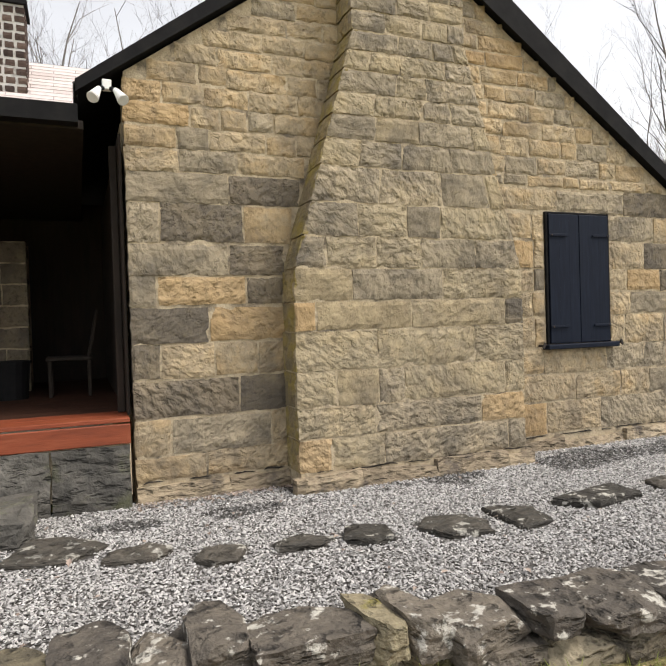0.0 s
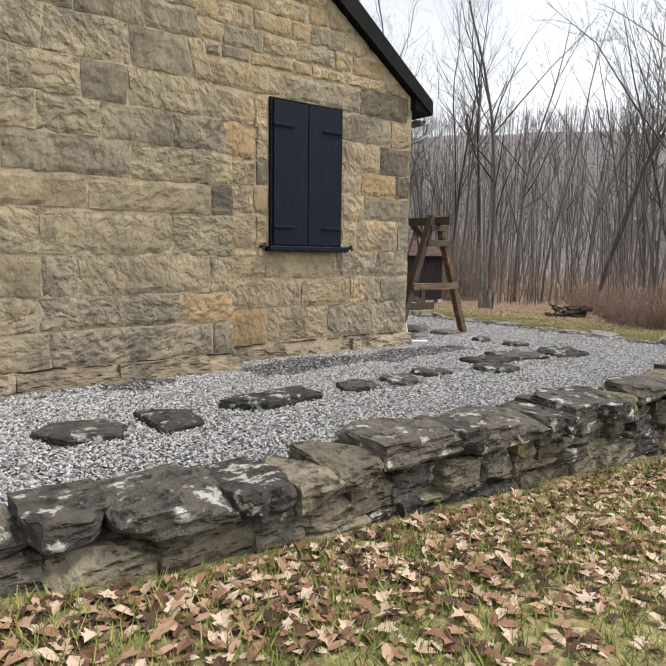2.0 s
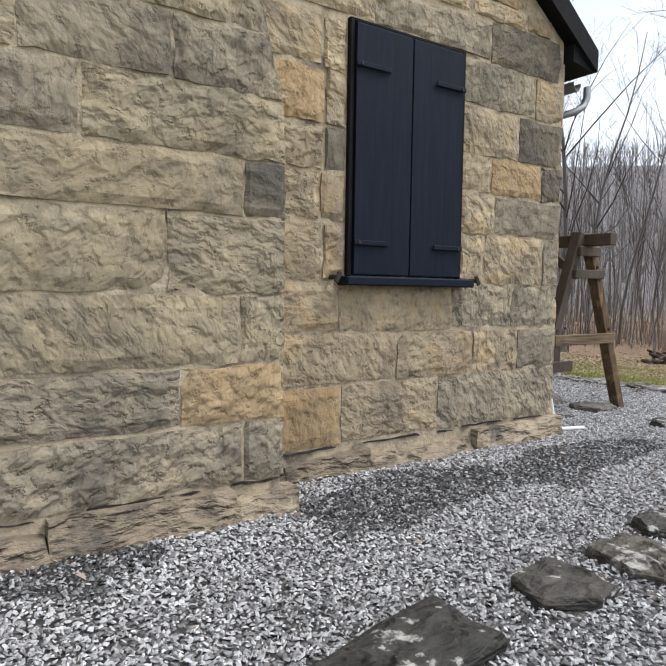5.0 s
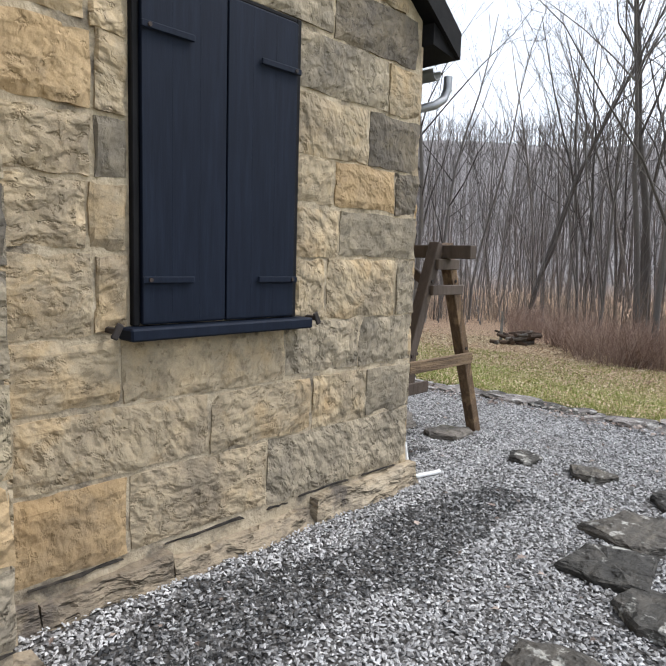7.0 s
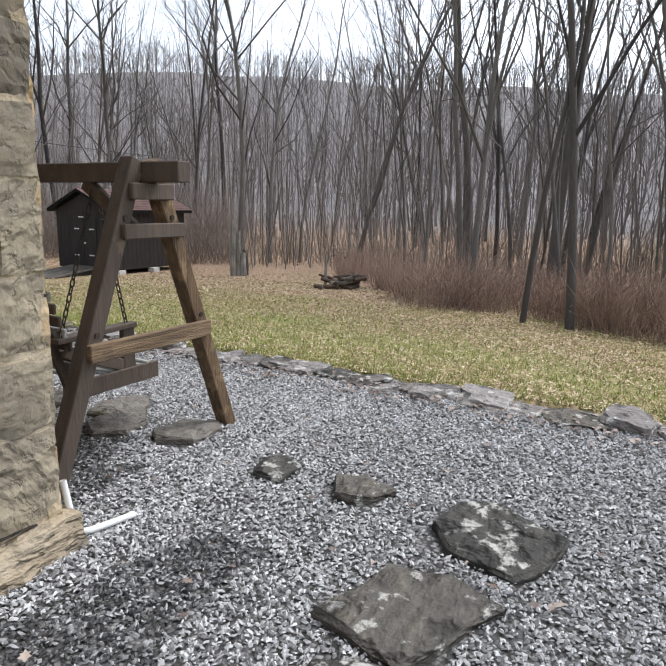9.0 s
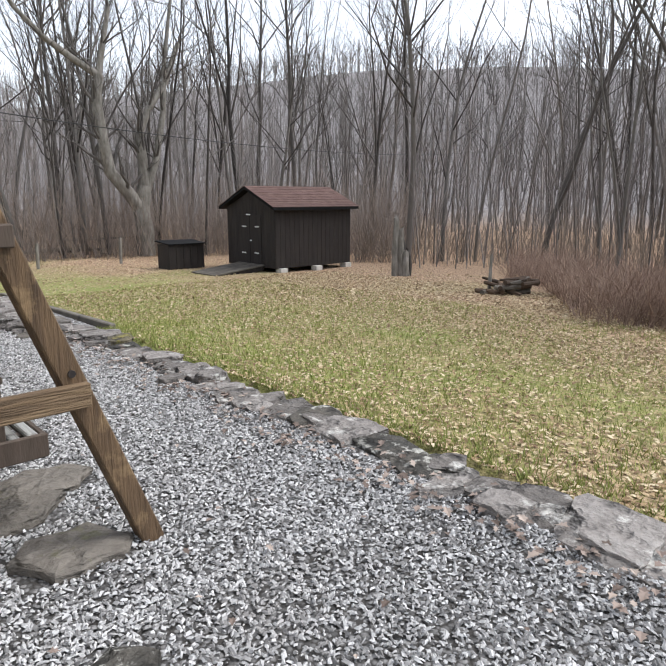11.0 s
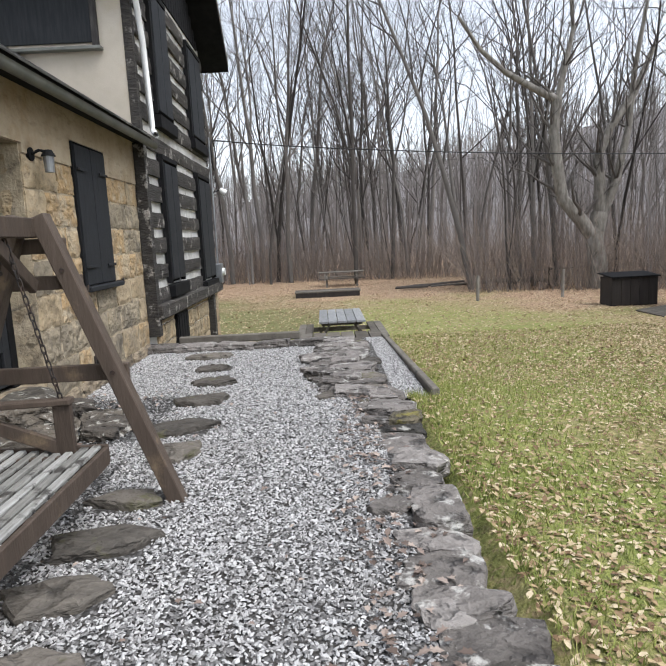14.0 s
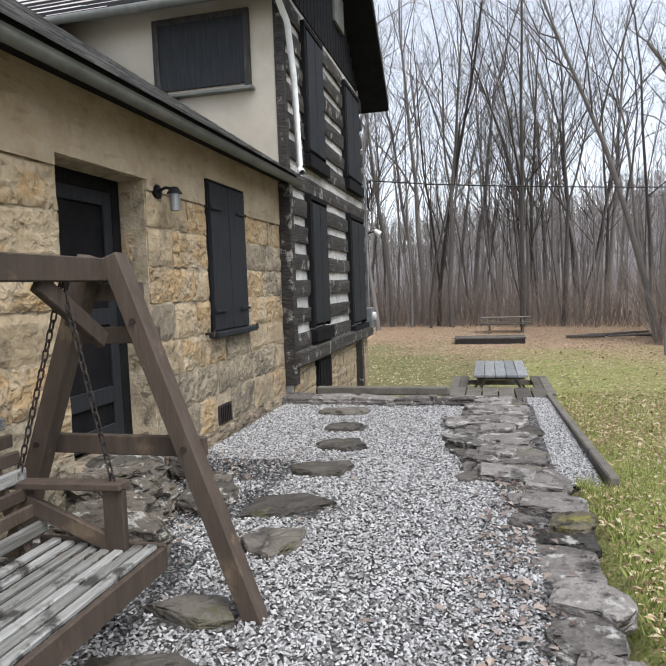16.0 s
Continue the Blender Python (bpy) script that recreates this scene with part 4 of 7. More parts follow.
# footing ledge under both walls
def build_footing():
    r = random.Random(5)
    x = GX0
    while x < 0.05:
        w = r.uniform(0.45, 1.0)
        b = x + w if 0.06 - (x + w) > 0.35 else 0.06
        if not (x > -5.0 and b < -2.5):
            hewn("footing_stone", [(x, -0.075 - r.random() * 0.008, -0.06), (b, -0.075 - r.random() * 0.008, -0.06), (b - 0.01, -0.05, 0.13 + r.uniform(-0.05, 0.02)), (x + 0.01, -0.05, 0.13 + r.uniform(-0.05, 0.02))], 0.12, (0, -1, 0), M["ledge"], wall_s, 0.055, 9, 4)
        x = b if b < 0.06 else 9
    x = -4.98
    while x < -2.5:
        b = min(x + r.uniform(0.5, 0.9), -2.47)
        hewn("footing_stone", [(x, -0.44, -0.06), (b, -0.44, -0.06), (b, -0.41, 0.14 + r.uniform(-0.05, 0.02)), (x, -0.41, 0.14 + r.uniform(-0.05, 0.02))], 0.12, (0, -1, 0), M["ledge"], wall_s, 0.055, 9, 4)
        x = b if b < -2.48 else 9
    y = 0.0
    while y < 7.5:
        b = min(y + r.uniform(0.5, 1.0), 7.6)
        if b < 3.45 or y > 4.4:
            hewn("footing_stone", [(0.03, y, -0.06), (0.03, b, -0.06), (0.01, b, 0.12), (0.01, y, 0.12)], 0.1, (1, 0, 0), M["ledge"], wall_e, 0.05, 8, 4)
        y = b

    # thin dark strips above the footing, added as the shade of its gap
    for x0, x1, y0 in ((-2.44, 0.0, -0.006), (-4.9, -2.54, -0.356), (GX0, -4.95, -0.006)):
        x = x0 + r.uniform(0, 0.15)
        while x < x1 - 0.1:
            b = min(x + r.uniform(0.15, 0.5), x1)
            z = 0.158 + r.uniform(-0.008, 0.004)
            hewn("crevice_shade", [(x, y0, z), (b, y0, z), (b - 0.03, y0, z + r.uniform(0.004, 0.014)), (x + 0.02, y0, z + r.uniform(0.004, 0.014))], 0.03, (0, -1, 0), M["gap_shade"], wall_s, 0.004, 6, 1)
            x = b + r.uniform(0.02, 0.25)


build_footing()


# ---- big outside chimney ----
def build_chimney():
    ch = thing("stone_chimney", "broad weathered sandstone chimney tapering up the gable", "chimney")
    prof = [(-4.91, -0.1), (-2.54, -0.1), (-2.54, 1.9), (-3.15, 4.05), (-3.15, 6.4), (-4.29, 6.4), (-4.29, 4.05), (-4.91, 1.9)]
    prism("core", prof, -0.3395, 0.0, 'y', M["mortar"], ch, "mortar core")
    r = random.Random(12)
    zs = [0.16, 0.45, 0.72, 1.04, 1.39, 1.65, 1.94, 2.22, 2.52, 2.84, 3.08, 3.3, 3.5, 3.7, 3.88, 4.06, 4.24, 4.42, 4.6, 4.8, 5.0, 5.2, 5.4, 5.6, 5.8, 6.0, 6.2, 6.4]
    g = 0.008
    low = [((-4.62, -4.1, -2.74), "otgg"), ((-4.18, -3.04), "tgo"), ((-4.55, -4.14, -3.88, -2.76), "ttgtt"), ((-4.15, -3.1), "ttt"), ((-4.73, -3.79, -2.74), "ottd"), ((-4.38, -3.44), "tgt"), ((-4.62, -4.13, -3.66, -3.07), "gttgg"), ((-4.3, -3.81, -3.45), "gtgt")]
    for row, (z0, z1) in enumerate(zip(zs[:-1], zs[1:])):
        l0, r0 = chim_edges(z0 + 0.001)
        l1, r1 = chim_edges(z1 - 0.001)
        spans = stone_rows(0.0, 1.0, z0, z1, (0.13, 0.33) if z0 < 3 else (0.18, 0.4), [], r)
        if row < len(low):
            xs, kinds = low[row]
            for n_, kd in enumerate(kinds):
                p = [l0 if n_ == 0 else xs[n_ - 1], r0 if n_ == len(xs) else xs[n_], r1 if n_ == len(xs) else xs[n_], l1 if n_ == 0 else xs[n_ - 1]]
                hewn("stone", [(p[0] + g, -0.35, z0 + g), (p[1] - g, -0.35, z0 + g), (p[2] - g, -0.35, z1 - g), (p[3] + g, -0.35, z1 - g)], 0.06, (0, -1, 0), M["sand_chimney"] if kd == "t" else M[STONE_KIND[kd]], ch)
            spans = []
        for u0, u1 in spans:
            p = [l0 + (r0 - l0) * u0, l0 + (r0 - l0) * u1, l1 + (r1 - l1) * u1, l1 + (r1 - l1) * u0]
            mat = M["sand_chimney"] if r.random() < 0.35 else M["sand_grey"]
            if (u1 > 0.99 and abs(z0 - 1.39) < 0.01) or (z0 > 4.4 and r.random() < 0.2):
                mat = M["sand_dark"]
            hewn("stone", [(p[0] + g, -0.35, z0 + g), (p[1] - g, -0.35, z0 + g), (p[2] - g, -0.35, z1 - g), (p[3] + g, -0.35, z1 - g)], 0.06, (0, -1, 0), mat, ch)
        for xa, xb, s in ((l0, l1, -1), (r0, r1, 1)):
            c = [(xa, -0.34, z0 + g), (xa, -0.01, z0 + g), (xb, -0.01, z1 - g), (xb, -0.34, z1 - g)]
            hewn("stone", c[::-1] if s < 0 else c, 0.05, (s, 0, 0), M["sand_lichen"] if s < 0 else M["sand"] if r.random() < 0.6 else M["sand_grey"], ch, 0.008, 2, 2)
    box_part("cap", (-4.42, -0.46, 6.4), (-3.02, 0.5, 6.55), M["sand_grey"], ch, "stone cap slab", 0.02)
    return ch


build_chimney()


# ---- shutters ----
def shutters(name, label, w, z0, z1, at, rz, paint="shutter"):
    """Closed pair of boarded shutters with strap hinges, frame and sill; local x across, facing -y."""
    t = thing(name, label, "shutter", at, "closed window shutters", rz=rz)
    h = z1 - z0
    box_part("frame_side", (-w / 2 - 0.03, -0.02, z0), (-w / 2, 0.06, z1 + 0.02), M["black"], t, bevel=0.004)
    box_part("frame_side", (w / 2, -0.02, z0), (w / 2 + 0.03, 0.06, z1 + 0.02), M["black"], t, bevel=0.004)
    box_part("frame_head", (-w / 2, -0.02, z1), (w / 2, 0.06, z1 + 0.02), M["black"], t, bevel=0.004)
    box_part("sill", (-w / 2 - 0.08, -0.10, z0 - 0.055), (w / 2 + 0.08, 0.04, z0 - 0.003), M[paint], t, "dark painted wooden sill", 0.008)
    for s in (-1, 1):
        c = s * w / 4
        leaf = box_part("leaf", (c - w / 4 + 0.006, -0.032, z0 + 0.004), (c + w / 4 - 0.006, 0.0, z1 - 0.004), M[paint], t, bevel=0.005)
        for k in (-1, 0, 1):
            bx = c + k * (w / 6 - 0.004)
            box_part("board", (bx - w / 12 + 0.001, -0.035, z0 + 0.012), (bx + w / 12 - 0.001, -0.030, z1 - 0.012), M[paint], leaf, bevel=0.0015)
        for zz in (z0 + 0.19, z1 - 0.235):
            strap = bar_part("strap_hinge", (s * (w / 2 + 0.005), -0.048, zz), (s * (w / 2 - 0.24), -0.048, zz), 0.012, 0.028, M[paint], t, "black iron strap hinge", bevel=0.003)
            rod_part("pin", (s * (w / 2 - 0.03), -0.045, zz), (s * (w / 2 - 0.03), -0.06, zz), 0.009, M["iron"], strap, n=8)
        hb = rod_part("shutter_dog", (s * (w / 2 + 0.13), 0.03, z0 - 0.01), (s * (w / 2 + 0.13), -0.08, z0 - 0.01), 0.014, M["iron"], t, "rusty iron shutter catch", n=8)
        bar_part("catch", (s * (w / 2 + 0.115), -0.075, z0 + 0.02), (s * (w / 2 + 0.145), -0.075, z0 - 0.04), 0.014, 0.03, M["iron"], hb, bevel=0.004)
    return t


shutters("window_shutters", "closed navy-black boarded shutters with iron strap hinges in gable", 0.84, 1.15, 2.57, (-1.483, 0.0, 0), 0)
shutters("window_shutters", "narrow closed black boarded shutters beside the front door", 0.84, 1.04, 2.42, (0.0, 5.99, 0), 90, "slateblack")


# ---- kitchen roof ----
def shingle_courses(name, p0, p1, q1, q0, n, per, mat, parent, label="", lift=0.013):
    """Overlapping shingle tabs on a slope: p0-p1 is the eave, q0-q1 the ridge."""
    p0, p1, q0, q1 = [Vector(v) for v in (p0, p1, q0, q1)]
    nrm = (p1 - p0).cross(q0 - p0).normalized()
    if nrm.z < 0:
        nrm = -nrm
    vs, fs = [], []
    r = random.Random(3)
    for k in range(n):
        a0, a1 = p0.lerp(q0, k / n), p1.lerp(q1, k / n)
        b0, b1 = p0.lerp(q0, (k + 1.05) / n), p1.lerp(q1, (k + 1.05) / n)
        sh = 0.5 * (k % 2) / per
        cuts = [0.0] + [min(1, max(0, (i + 0.5 * (k % 2)) / per)) for i in range(1, per)] + [1.0]
        for u0, u1 in zip(cuts[:-1], cuts[1:]):
            e = 0.0004
            h = lift + r.uniform(-0.002, 0.003)
            A, B = a0.lerp(a1, u0 + e), a0.lerp(a1, u1 - e)
            C, D = b0.lerp(b1, u1 - e), b0.lerp(b1, u0 + e)
            i = len(vs)
            vs += [A, B, A + nrm * h, B + nrm * h, C + nrm * 0.004, D + nrm * 0.004]
            fs += [(i, i + 1, i + 3, i + 2), (i + 2, i + 3, i + 4, i + 5), (i, i + 2, i + 5), (i + 1, i + 4, i + 3)]
    ob = pyd(name, vs, fs, mat, parent, label)
    ob["kind"] = "stuff"
    return ob


def build_kitchen_roof():
    rf = thing("roof_kitchen", "dark shingled gable roof with black barge boards", "roof", kind="structure")
    ex, ez = 0.25, roof_z(0.25)
    wx, wz = -6.58, roof_z(-6.58)
    y0, y1 = -0.09, 7.64
    prism("deck_east", [(ex, ez - 0.04), (ex, ez + 0.02), (APEX[0], APEX[1] + 0.04), (APEX[0], APEX[1] - 0.02)], y0 + 0.03, y1, 'y', M["black"], rf, "roof boarding")
    prism("deck_west", [(wx, wz - 0.04), (APEX[0], APEX[1] - 0.02), (APEX[0], APEX[1] + 0.04), (wx, wz + 0.02)], y0 + 0.03, y1, 'y', M["black"], rf, "roof boarding")
    prism("barge_board_east", [(ex, ez - 0.06), (ex, 2.855), (-3.6, 5.66), (APEX[0], APEX[1] - 0.07)], y0, y0 + 0.028, 'y', M["black"], rf, "black barge board")
    prism("barge_board_west", [(wx - 0.02, wz - 0.06), (APEX[0], APEX[1] - 0.02), (-3.6, 5.67), (wx - 0.02, 3.45)], y0, y0 + 0.028, 'y', M["black"], rf, "black barge board")
    prism("eave_soffit", [(0.0, 2.735), (ex, 2.70), (ex, ez - 0.03), (0.0, 2.86)], y0 + 0.03, y1, 'y', M["black"], rf, "black boxed eave")
    shingle_courses("shingles", (ex + 0.03, y0 + 0.03, ez + 0.01), (ex + 0.03, y1, ez + 0.01), (APEX[0], y1, APEX[1] + 0.045), (APEX[0], y0 + 0.03, APEX[1] + 0.045), 34, 30, M["shingle"], rf, "weathered grey asphalt shingles")
    shingle_courses("shingles", (wx - 0.03, y1, wz + 0.01), (wx - 0.03, y0 + 0.03, wz + 0.01), (APEX[0], y0 + 0.03, APEX[1] + 0.045), (APEX[0], y1, APEX[1] + 0.045), 26, 24, M["shingle"], rf, "weathered grey asphalt shingles")


build_kitchen_roof()


def build_gutter():
    g = thing("rain_gutter", "dark half-round rain gutter with curved metal downpipe", "gutter")
    vs, fs = [], []
    n = 8
    for y in (0.12, 7.6):
        for rad in (0.047, 0.041):
            for k in range(n + 1):
                a = math.pi + math.pi * k / n
                vs.append((0.305 + rad * math.cos(a), y, 2.69 + 1.5 * rad * math.sin(a)))
    m = n + 1
    for k in range(n):
        fs += [(k, k + 1, 2 * m + k + 1, 2 * m + k), (m + k + 1, m + k, 3 * m + k, 3 * m + k + 1), (k, m + k, m + k + 1, k + 1), (2 * m + k + 1, 3 * m + k + 1, 3 * m + k, 2 * m + k)]
    for k in (0, n):
        fs.append((k, 2 * m + k, 3 * m + k, m + k))
    pyd("trough", vs, fs, M["gutter"], g, "", True)
    pipe("downpipe", [(0.305, 0.03, 2.63), (0.30, 0.03, 2.55), (0.26, 0.03, 2.48), (0.18, 0.035, 2.43), (0.1, 0.12, 2.4), (0.06, 0.2, 2.33), (0.06, 0.2, 1.2), (0.06, 0.2, 0.12)], 0.028, M["zinc"], g, "galvanised metal downpipe", 10)
    pipe("spout", [(0.045, 0.06, 0.26), (0.05, 0.03, 0.12), (0.06, 0.0, 0.045), (0.1, -0.02, 0.035), (0.3, -0.06, 0.03)], 0.014, M["white"], g, "white plastic outlet pipe", 10)


build_gutter()


# ---- front door, lamp and vent ----
def build_front_door():
    d = thing("door_1", "closed dark panelled front door in deep stone doorway", "door", kind="structure")
    y0, y1, x = 3.62, 4.40, -0.25
    box_part("door_frame", (x - 0.06, 3.5, 0.3), (x + 0.03, y0, 2.27), M["black"], d)
    box_part("door_frame", (x - 0.06, y1, 0.3), (x + 0.03, 4.5, 2.27), M["black"], d)
    box_part("lintel", (x - 0.06, y0, 2.17), (x + 0.03, y1, 2.27), M["black"], d)
    leaf = box_part("leaf", (x - 0.05, y0, 0.34), (x - 0.005, y1, 2.17), M["black"], d)
    for z0, z1 in ((0.34, 0.46), (0.62, 0.74), (1.2, 1.32), (2.07, 2.17)):
        box_part("rail", (x - 0.004, y0 + 0.1, z0), (x + 0.02, y1 - 0.1, z1), M["slateblack"], leaf, bevel=0.004)
    for a in (y0, y1 - 0.1):
        box_part("stile", (x - 0.004, a, 0.34), (x + 0.021, a + 0.1, 2.17), M["slateblack"], leaf, bevel=0.004)
    rod_part("knob", (x + 0.01, y0 + 0.06, 1.2), (x + 0.06, y0 + 0.06, 1.2), 0.022, M["iron"], leaf, "iron door knob")
    st = flagstone("door_step", 0.55, 1.15, 0.28, M["flag"], None, "", (0.02, 4.0, 0.02), 0, 91)
    tagged(st, "worn stone door step before the front door", "step")
    box_part("threshold", (x - 0.06, 3.5, 0.05), (0.0, 4.5, 0.3), M["ledge"], d, "stone threshold", 0.01)
    inner = box_part("wall_inner", (-0.6, 3.3, 0.0), (-0.46, 4.7, 2.6), M["darkboard"])
    tagged(inner, "dark inner face behind the door", "wall", kind="structure")


build_front_door()


def build_wall_lamp():
    t = thing("wall_lamp", "small black wall lantern with frosted jar glass", "lamp", (0, 4.66, 2.2))
    rod_part("back_plate", (0.0, 0, 0), (0.025, 0, 0), 0.055, M["black"], t, n=14)
    pipe("arm", [(0.02, 0, 0.0), (0.08, 0.01, 0.03), (0.13, 0.02, 0.02), (0.15, 0.02, -0.01)], 0.012, M["black"], t)
    rod_part("cap", (0.15, 0.02, -0.02), (0.15, 0.02, 0.03), 0.06, M["black"], t, n=14, r2=0.03)
    rod_part("glass", (0.15, 0.02, -0.15), (0.15, 0.02, -0.02), 0.038, M["zinc"], t, "ribbed metal and glass jar", n=14, r2=0.045)


build_wall_lamp()
vent = thing("wall_vent", "small dark iron vent grille low in the stone wall", "vent")
box_part("frame", (-0.01, 5.61, 0.14), (0.008, 5.91, 0.33), M["iron"], vent)
for k in range(6):
    box_part("slat", (0.009, 5.64 + k * 0.043, 0.16), (0.016, 5.655 + k * 0.043, 0.31), M["black"], vent, bevel=0.002)


def build_floodlight():
    t = thing("flood_light", "white twin-headed floodlight under the gable eave", "lamp", (-6.37, -0.2, 3.385))
    box_part("junction_box", (-0.035, -0.02, -0.04), (0.035, 0.04, 0.04), M["white"], t)
    for s in (-1, 1):
        h = rod_part("lamp_head", (s * 0.06, -0.05, -0.05), (s * 0.11, -0.13, -0.15), 0.02, M["white"], t, n=14, r2=0.047)
        rod_part("lens", (s * 0.11, -0.13, -0.15), (s * 0.114, -0.136, -0.157), 0.043, M["lens"], h, n=14)
        rod_part("knuckle", (s * 0.03, -0.01, -0.03), (s * 0.065, -0.06, -0.06), 0.018, M["black"], t, n=8)


build_floodlight()


# ---- log house beyond ----
def build_log_house():
    lh = thing("log_house", "two-storey dark hewn log house with white chinking", "house")
    X, Y0, Y1 = 0.12, 7.68, 12.62
    ZB, ZT = 0.55, 5.12
    core = box_part("core", (-9.0, Y0 + 0.02, -1.2), (X - 0.045, Y1 - 0.02, ZT + 0.1), M["chink"], lh, "white lime chinking")
    st = box_part("stucco_wall", (-9.0, Y0 - 0.02, 2.4), (X - 0.1, Y0 + 0.05, ZT + 0.05), M["stucco"], lh, "smooth beige stucco end wall")
    r = random.Random(8)
    wins = [(8.56, 9.34, 0.86, 2.62), (11.1, 12.2, 0.72, 2.62), (8.58, 9.42, 3.25, 4.92), (11.0, 12.1, 3.3, 4.88)]
    n = 13
    hgt = (ZT - ZB) / n
    for k in range(n):
        z0, z1 = ZB + k * hgt + 0.05, ZB + (k + 1) * hgt - 0.075 - r.uniform(0, 0.03)
        outs = [(a, b) for a, b, c, d in wins if z0 < d - 0.02 and z1 > c + 0.02]
        cur = Y0 + 0.1
        for a, b in sorted(outs) + [(Y1 + 0.02, 99)]:
            if a - cur > 0.06:
                hewn("log", [(X, cur, z0), (X, a, z0), (X, a, z1), (X, cur, z1)], 0.16, (1, 0, 0), M["log"], lh, 0.02, max(3, int((a - cur) / 0.3)), 3)
            cur = b
    box_part("corner_board", (X - 0.12, Y0 - 0.06, 0.2), (X + 0.03, Y0 + 0.09, 2.72), M["log"], lh, "dark corner post")
    # foundation storey of sandstone
    zs = [-1.15, -0.85, -0.55, -0.25, 0.05, 0.32, 0.55]
    for z0, z1 in zip(zs[:-1], zs[1:]):
        for a, b in stone_rows(Y0 + 0.02, Y1 + 0.02, z0, z1, (0.35, 0.7), [(8.7, 9.45)], r):
            hewn("stone", [(X - 0.02, a + 0.01, z0 + 0.01), (X - 0.02, b - 0.01, z0 + 0.01), (X - 0.02, b - 0.01, z1 - 0.01), (X - 0.02, a + 0.01, z1 - 0.01)], 0.1, (1, 0, 0), M["sand"], lh)
    box_part("corner_trim", (X - 0.1, Y0 - 0.03, 2.72), (X + 0.01, Y0 + 0.09, 5.1), M["log"], lh, "dark corner timber")
    box_part("sill_beam", (X - 0.1, Y0 - 0.05, 0.42), (X + 0.1, Y1 + 0.05, 0.62), M["log"], lh, "heavy dark sill log", 0.02)
    bd = box_part("cellar_door", (X - 0.08, 8.72, -1.1), (X + 0.02, 9.43, 0.4), M["black"], lh, "dark boarded cellar door")
    for k in range(4):
        box_part("board", (X + 0.021, 8.75 + k * 0.165, -1.08), (X + 0.035, 8.9 + k * 0.165, 0.36), M["black"], bd, bevel=0.003)
    box_part("cellar_post", (X - 0.02, 11.45, -1.15), (X + 0.1, 11.62, 0.45), M["log"], lh, "dark timber post")
    for a, b, c, d in wins:
        w = box_part("window", (X - 0.044, a, c), (X - 0.036, b, d), M["black"], lh, "black shuttered window")
        half = (b - a) / 2
        for s in range(2):
            sh = box_part("shutter", (X - 0.035, a + s * half + 0.01, c + 0.05), (X + 0.06, a + (s + 1) * half - 0.01, d - 0.04), M["slateblack"], w, "closed dark shutter")
            sh.parent = w
        box_part("trim", (X - 0.03, a - 0.06, c), (X + 0.045, a, d), M["black"], w, bevel=0.004)
        box_part("trim", (X - 0.03, b, c), (X + 0.045, b + 0.06, d), M["black"], w, bevel=0.004)
        box_part("sill", (X - 0.02, a - 0.1, c - 0.2), (X + 0.09, b + 0.1, c - 0.02), M["black"], w, bevel=0.006)
        box_part("lintel", (X - 0.03, a - 0.06, d), (X + 0.055, b + 0.06, d + 0.07), M["black"], w, bevel=0.004)
    # window in the stucco end wall
    ew = thing("window_1", "black boarded window in the stucco end wall", "window", kind="structure")
    box_part("panel", (-1.52, Y0 - 0.05, 3.96), (-0.34, Y0 - 0.025, 4.78), M["slateblack"], ew, "dark board panel")
    box_part("window_frame", (-1.58, Y0 - 0.075, 3.9), (-1.5, Y0 - 0.022, 4.84), M["darkwood"], ew)
    box_part("window_frame", (-0.36, Y0 - 0.075, 3.9), (-0.28, Y0 - 0.022, 4.84), M["darkwood"], ew)
    box_part("window_frame", (-1.5, Y0 - 0.075, 4.77), (-0.36, Y0 - 0.022, 4.84), M["darkwood"], ew)
    box_part("window_sill", (-1.62, Y0 - 0.13, 3.86), (-0.24, Y0 - 0.022, 3.9), M["gutter"], ew, "weathered sill")
    # gable and roof, ridge running along x
    YR, ZR = (Y0 + Y1) / 2, 7.35
    prism("gable", [(Y0, ZT), (Y1, ZT), (YR, ZR - 0.15)], X - 0.16, X - 0.05, 'x', M["black"], lh, "dark boarded gable")
    k = 0
    y = Y0 + 0.15
    while y < Y1 - 0.1:
        top = ZT + (ZR - ZT) * (1 - abs(y - YR) / (YR - Y0)) - 0.2
        if top > ZT + 0.1:
            box_part("gable_board", (X - 0.05, y, ZT + 0.03), (X - 0.02, y + 0.17, top), M["black"], lh, bevel=0.004)
        y += 0.19
    sl = (ZR - ZT) / (YR - Y0)
    ov = 0.32
    for s, name in ((-1, "south"), (1, "north")):
        ye = YR + s * (YR - Y0 + ov)
        ze = ZT - sl * ov + 0.05
        prism("roof_slope", [(ye, ze), (YR, ZR), (YR, ZR + 0.12), (ye, ze + 0.1)], -9.2, X + 0.5, 'x', M["black"], lh, "roof slope with black rake")
        a0, a1 = (-9.2, ye - 0.02 * s, ze + 0.1), (X + 0.52, ye - 0.02 * s, ze + 0.1)
        b0, b1 = (-9.2, YR, ZR + 0.13), (X + 0.52, YR, ZR + 0.13)
        shingle_courses("shingles", a0, a1, b1, b0, 22, 11, M["shingle_red"], lh, "faded pinkish shingles")
    pipe("gutter", [(-9.0, Y0 - 0.38, ZT - 0.22), (X + 0.45, Y0 - 0.38, ZT - 0.24)], 0.055, M["gutter"], lh, "grey-green eave gutter", 8)
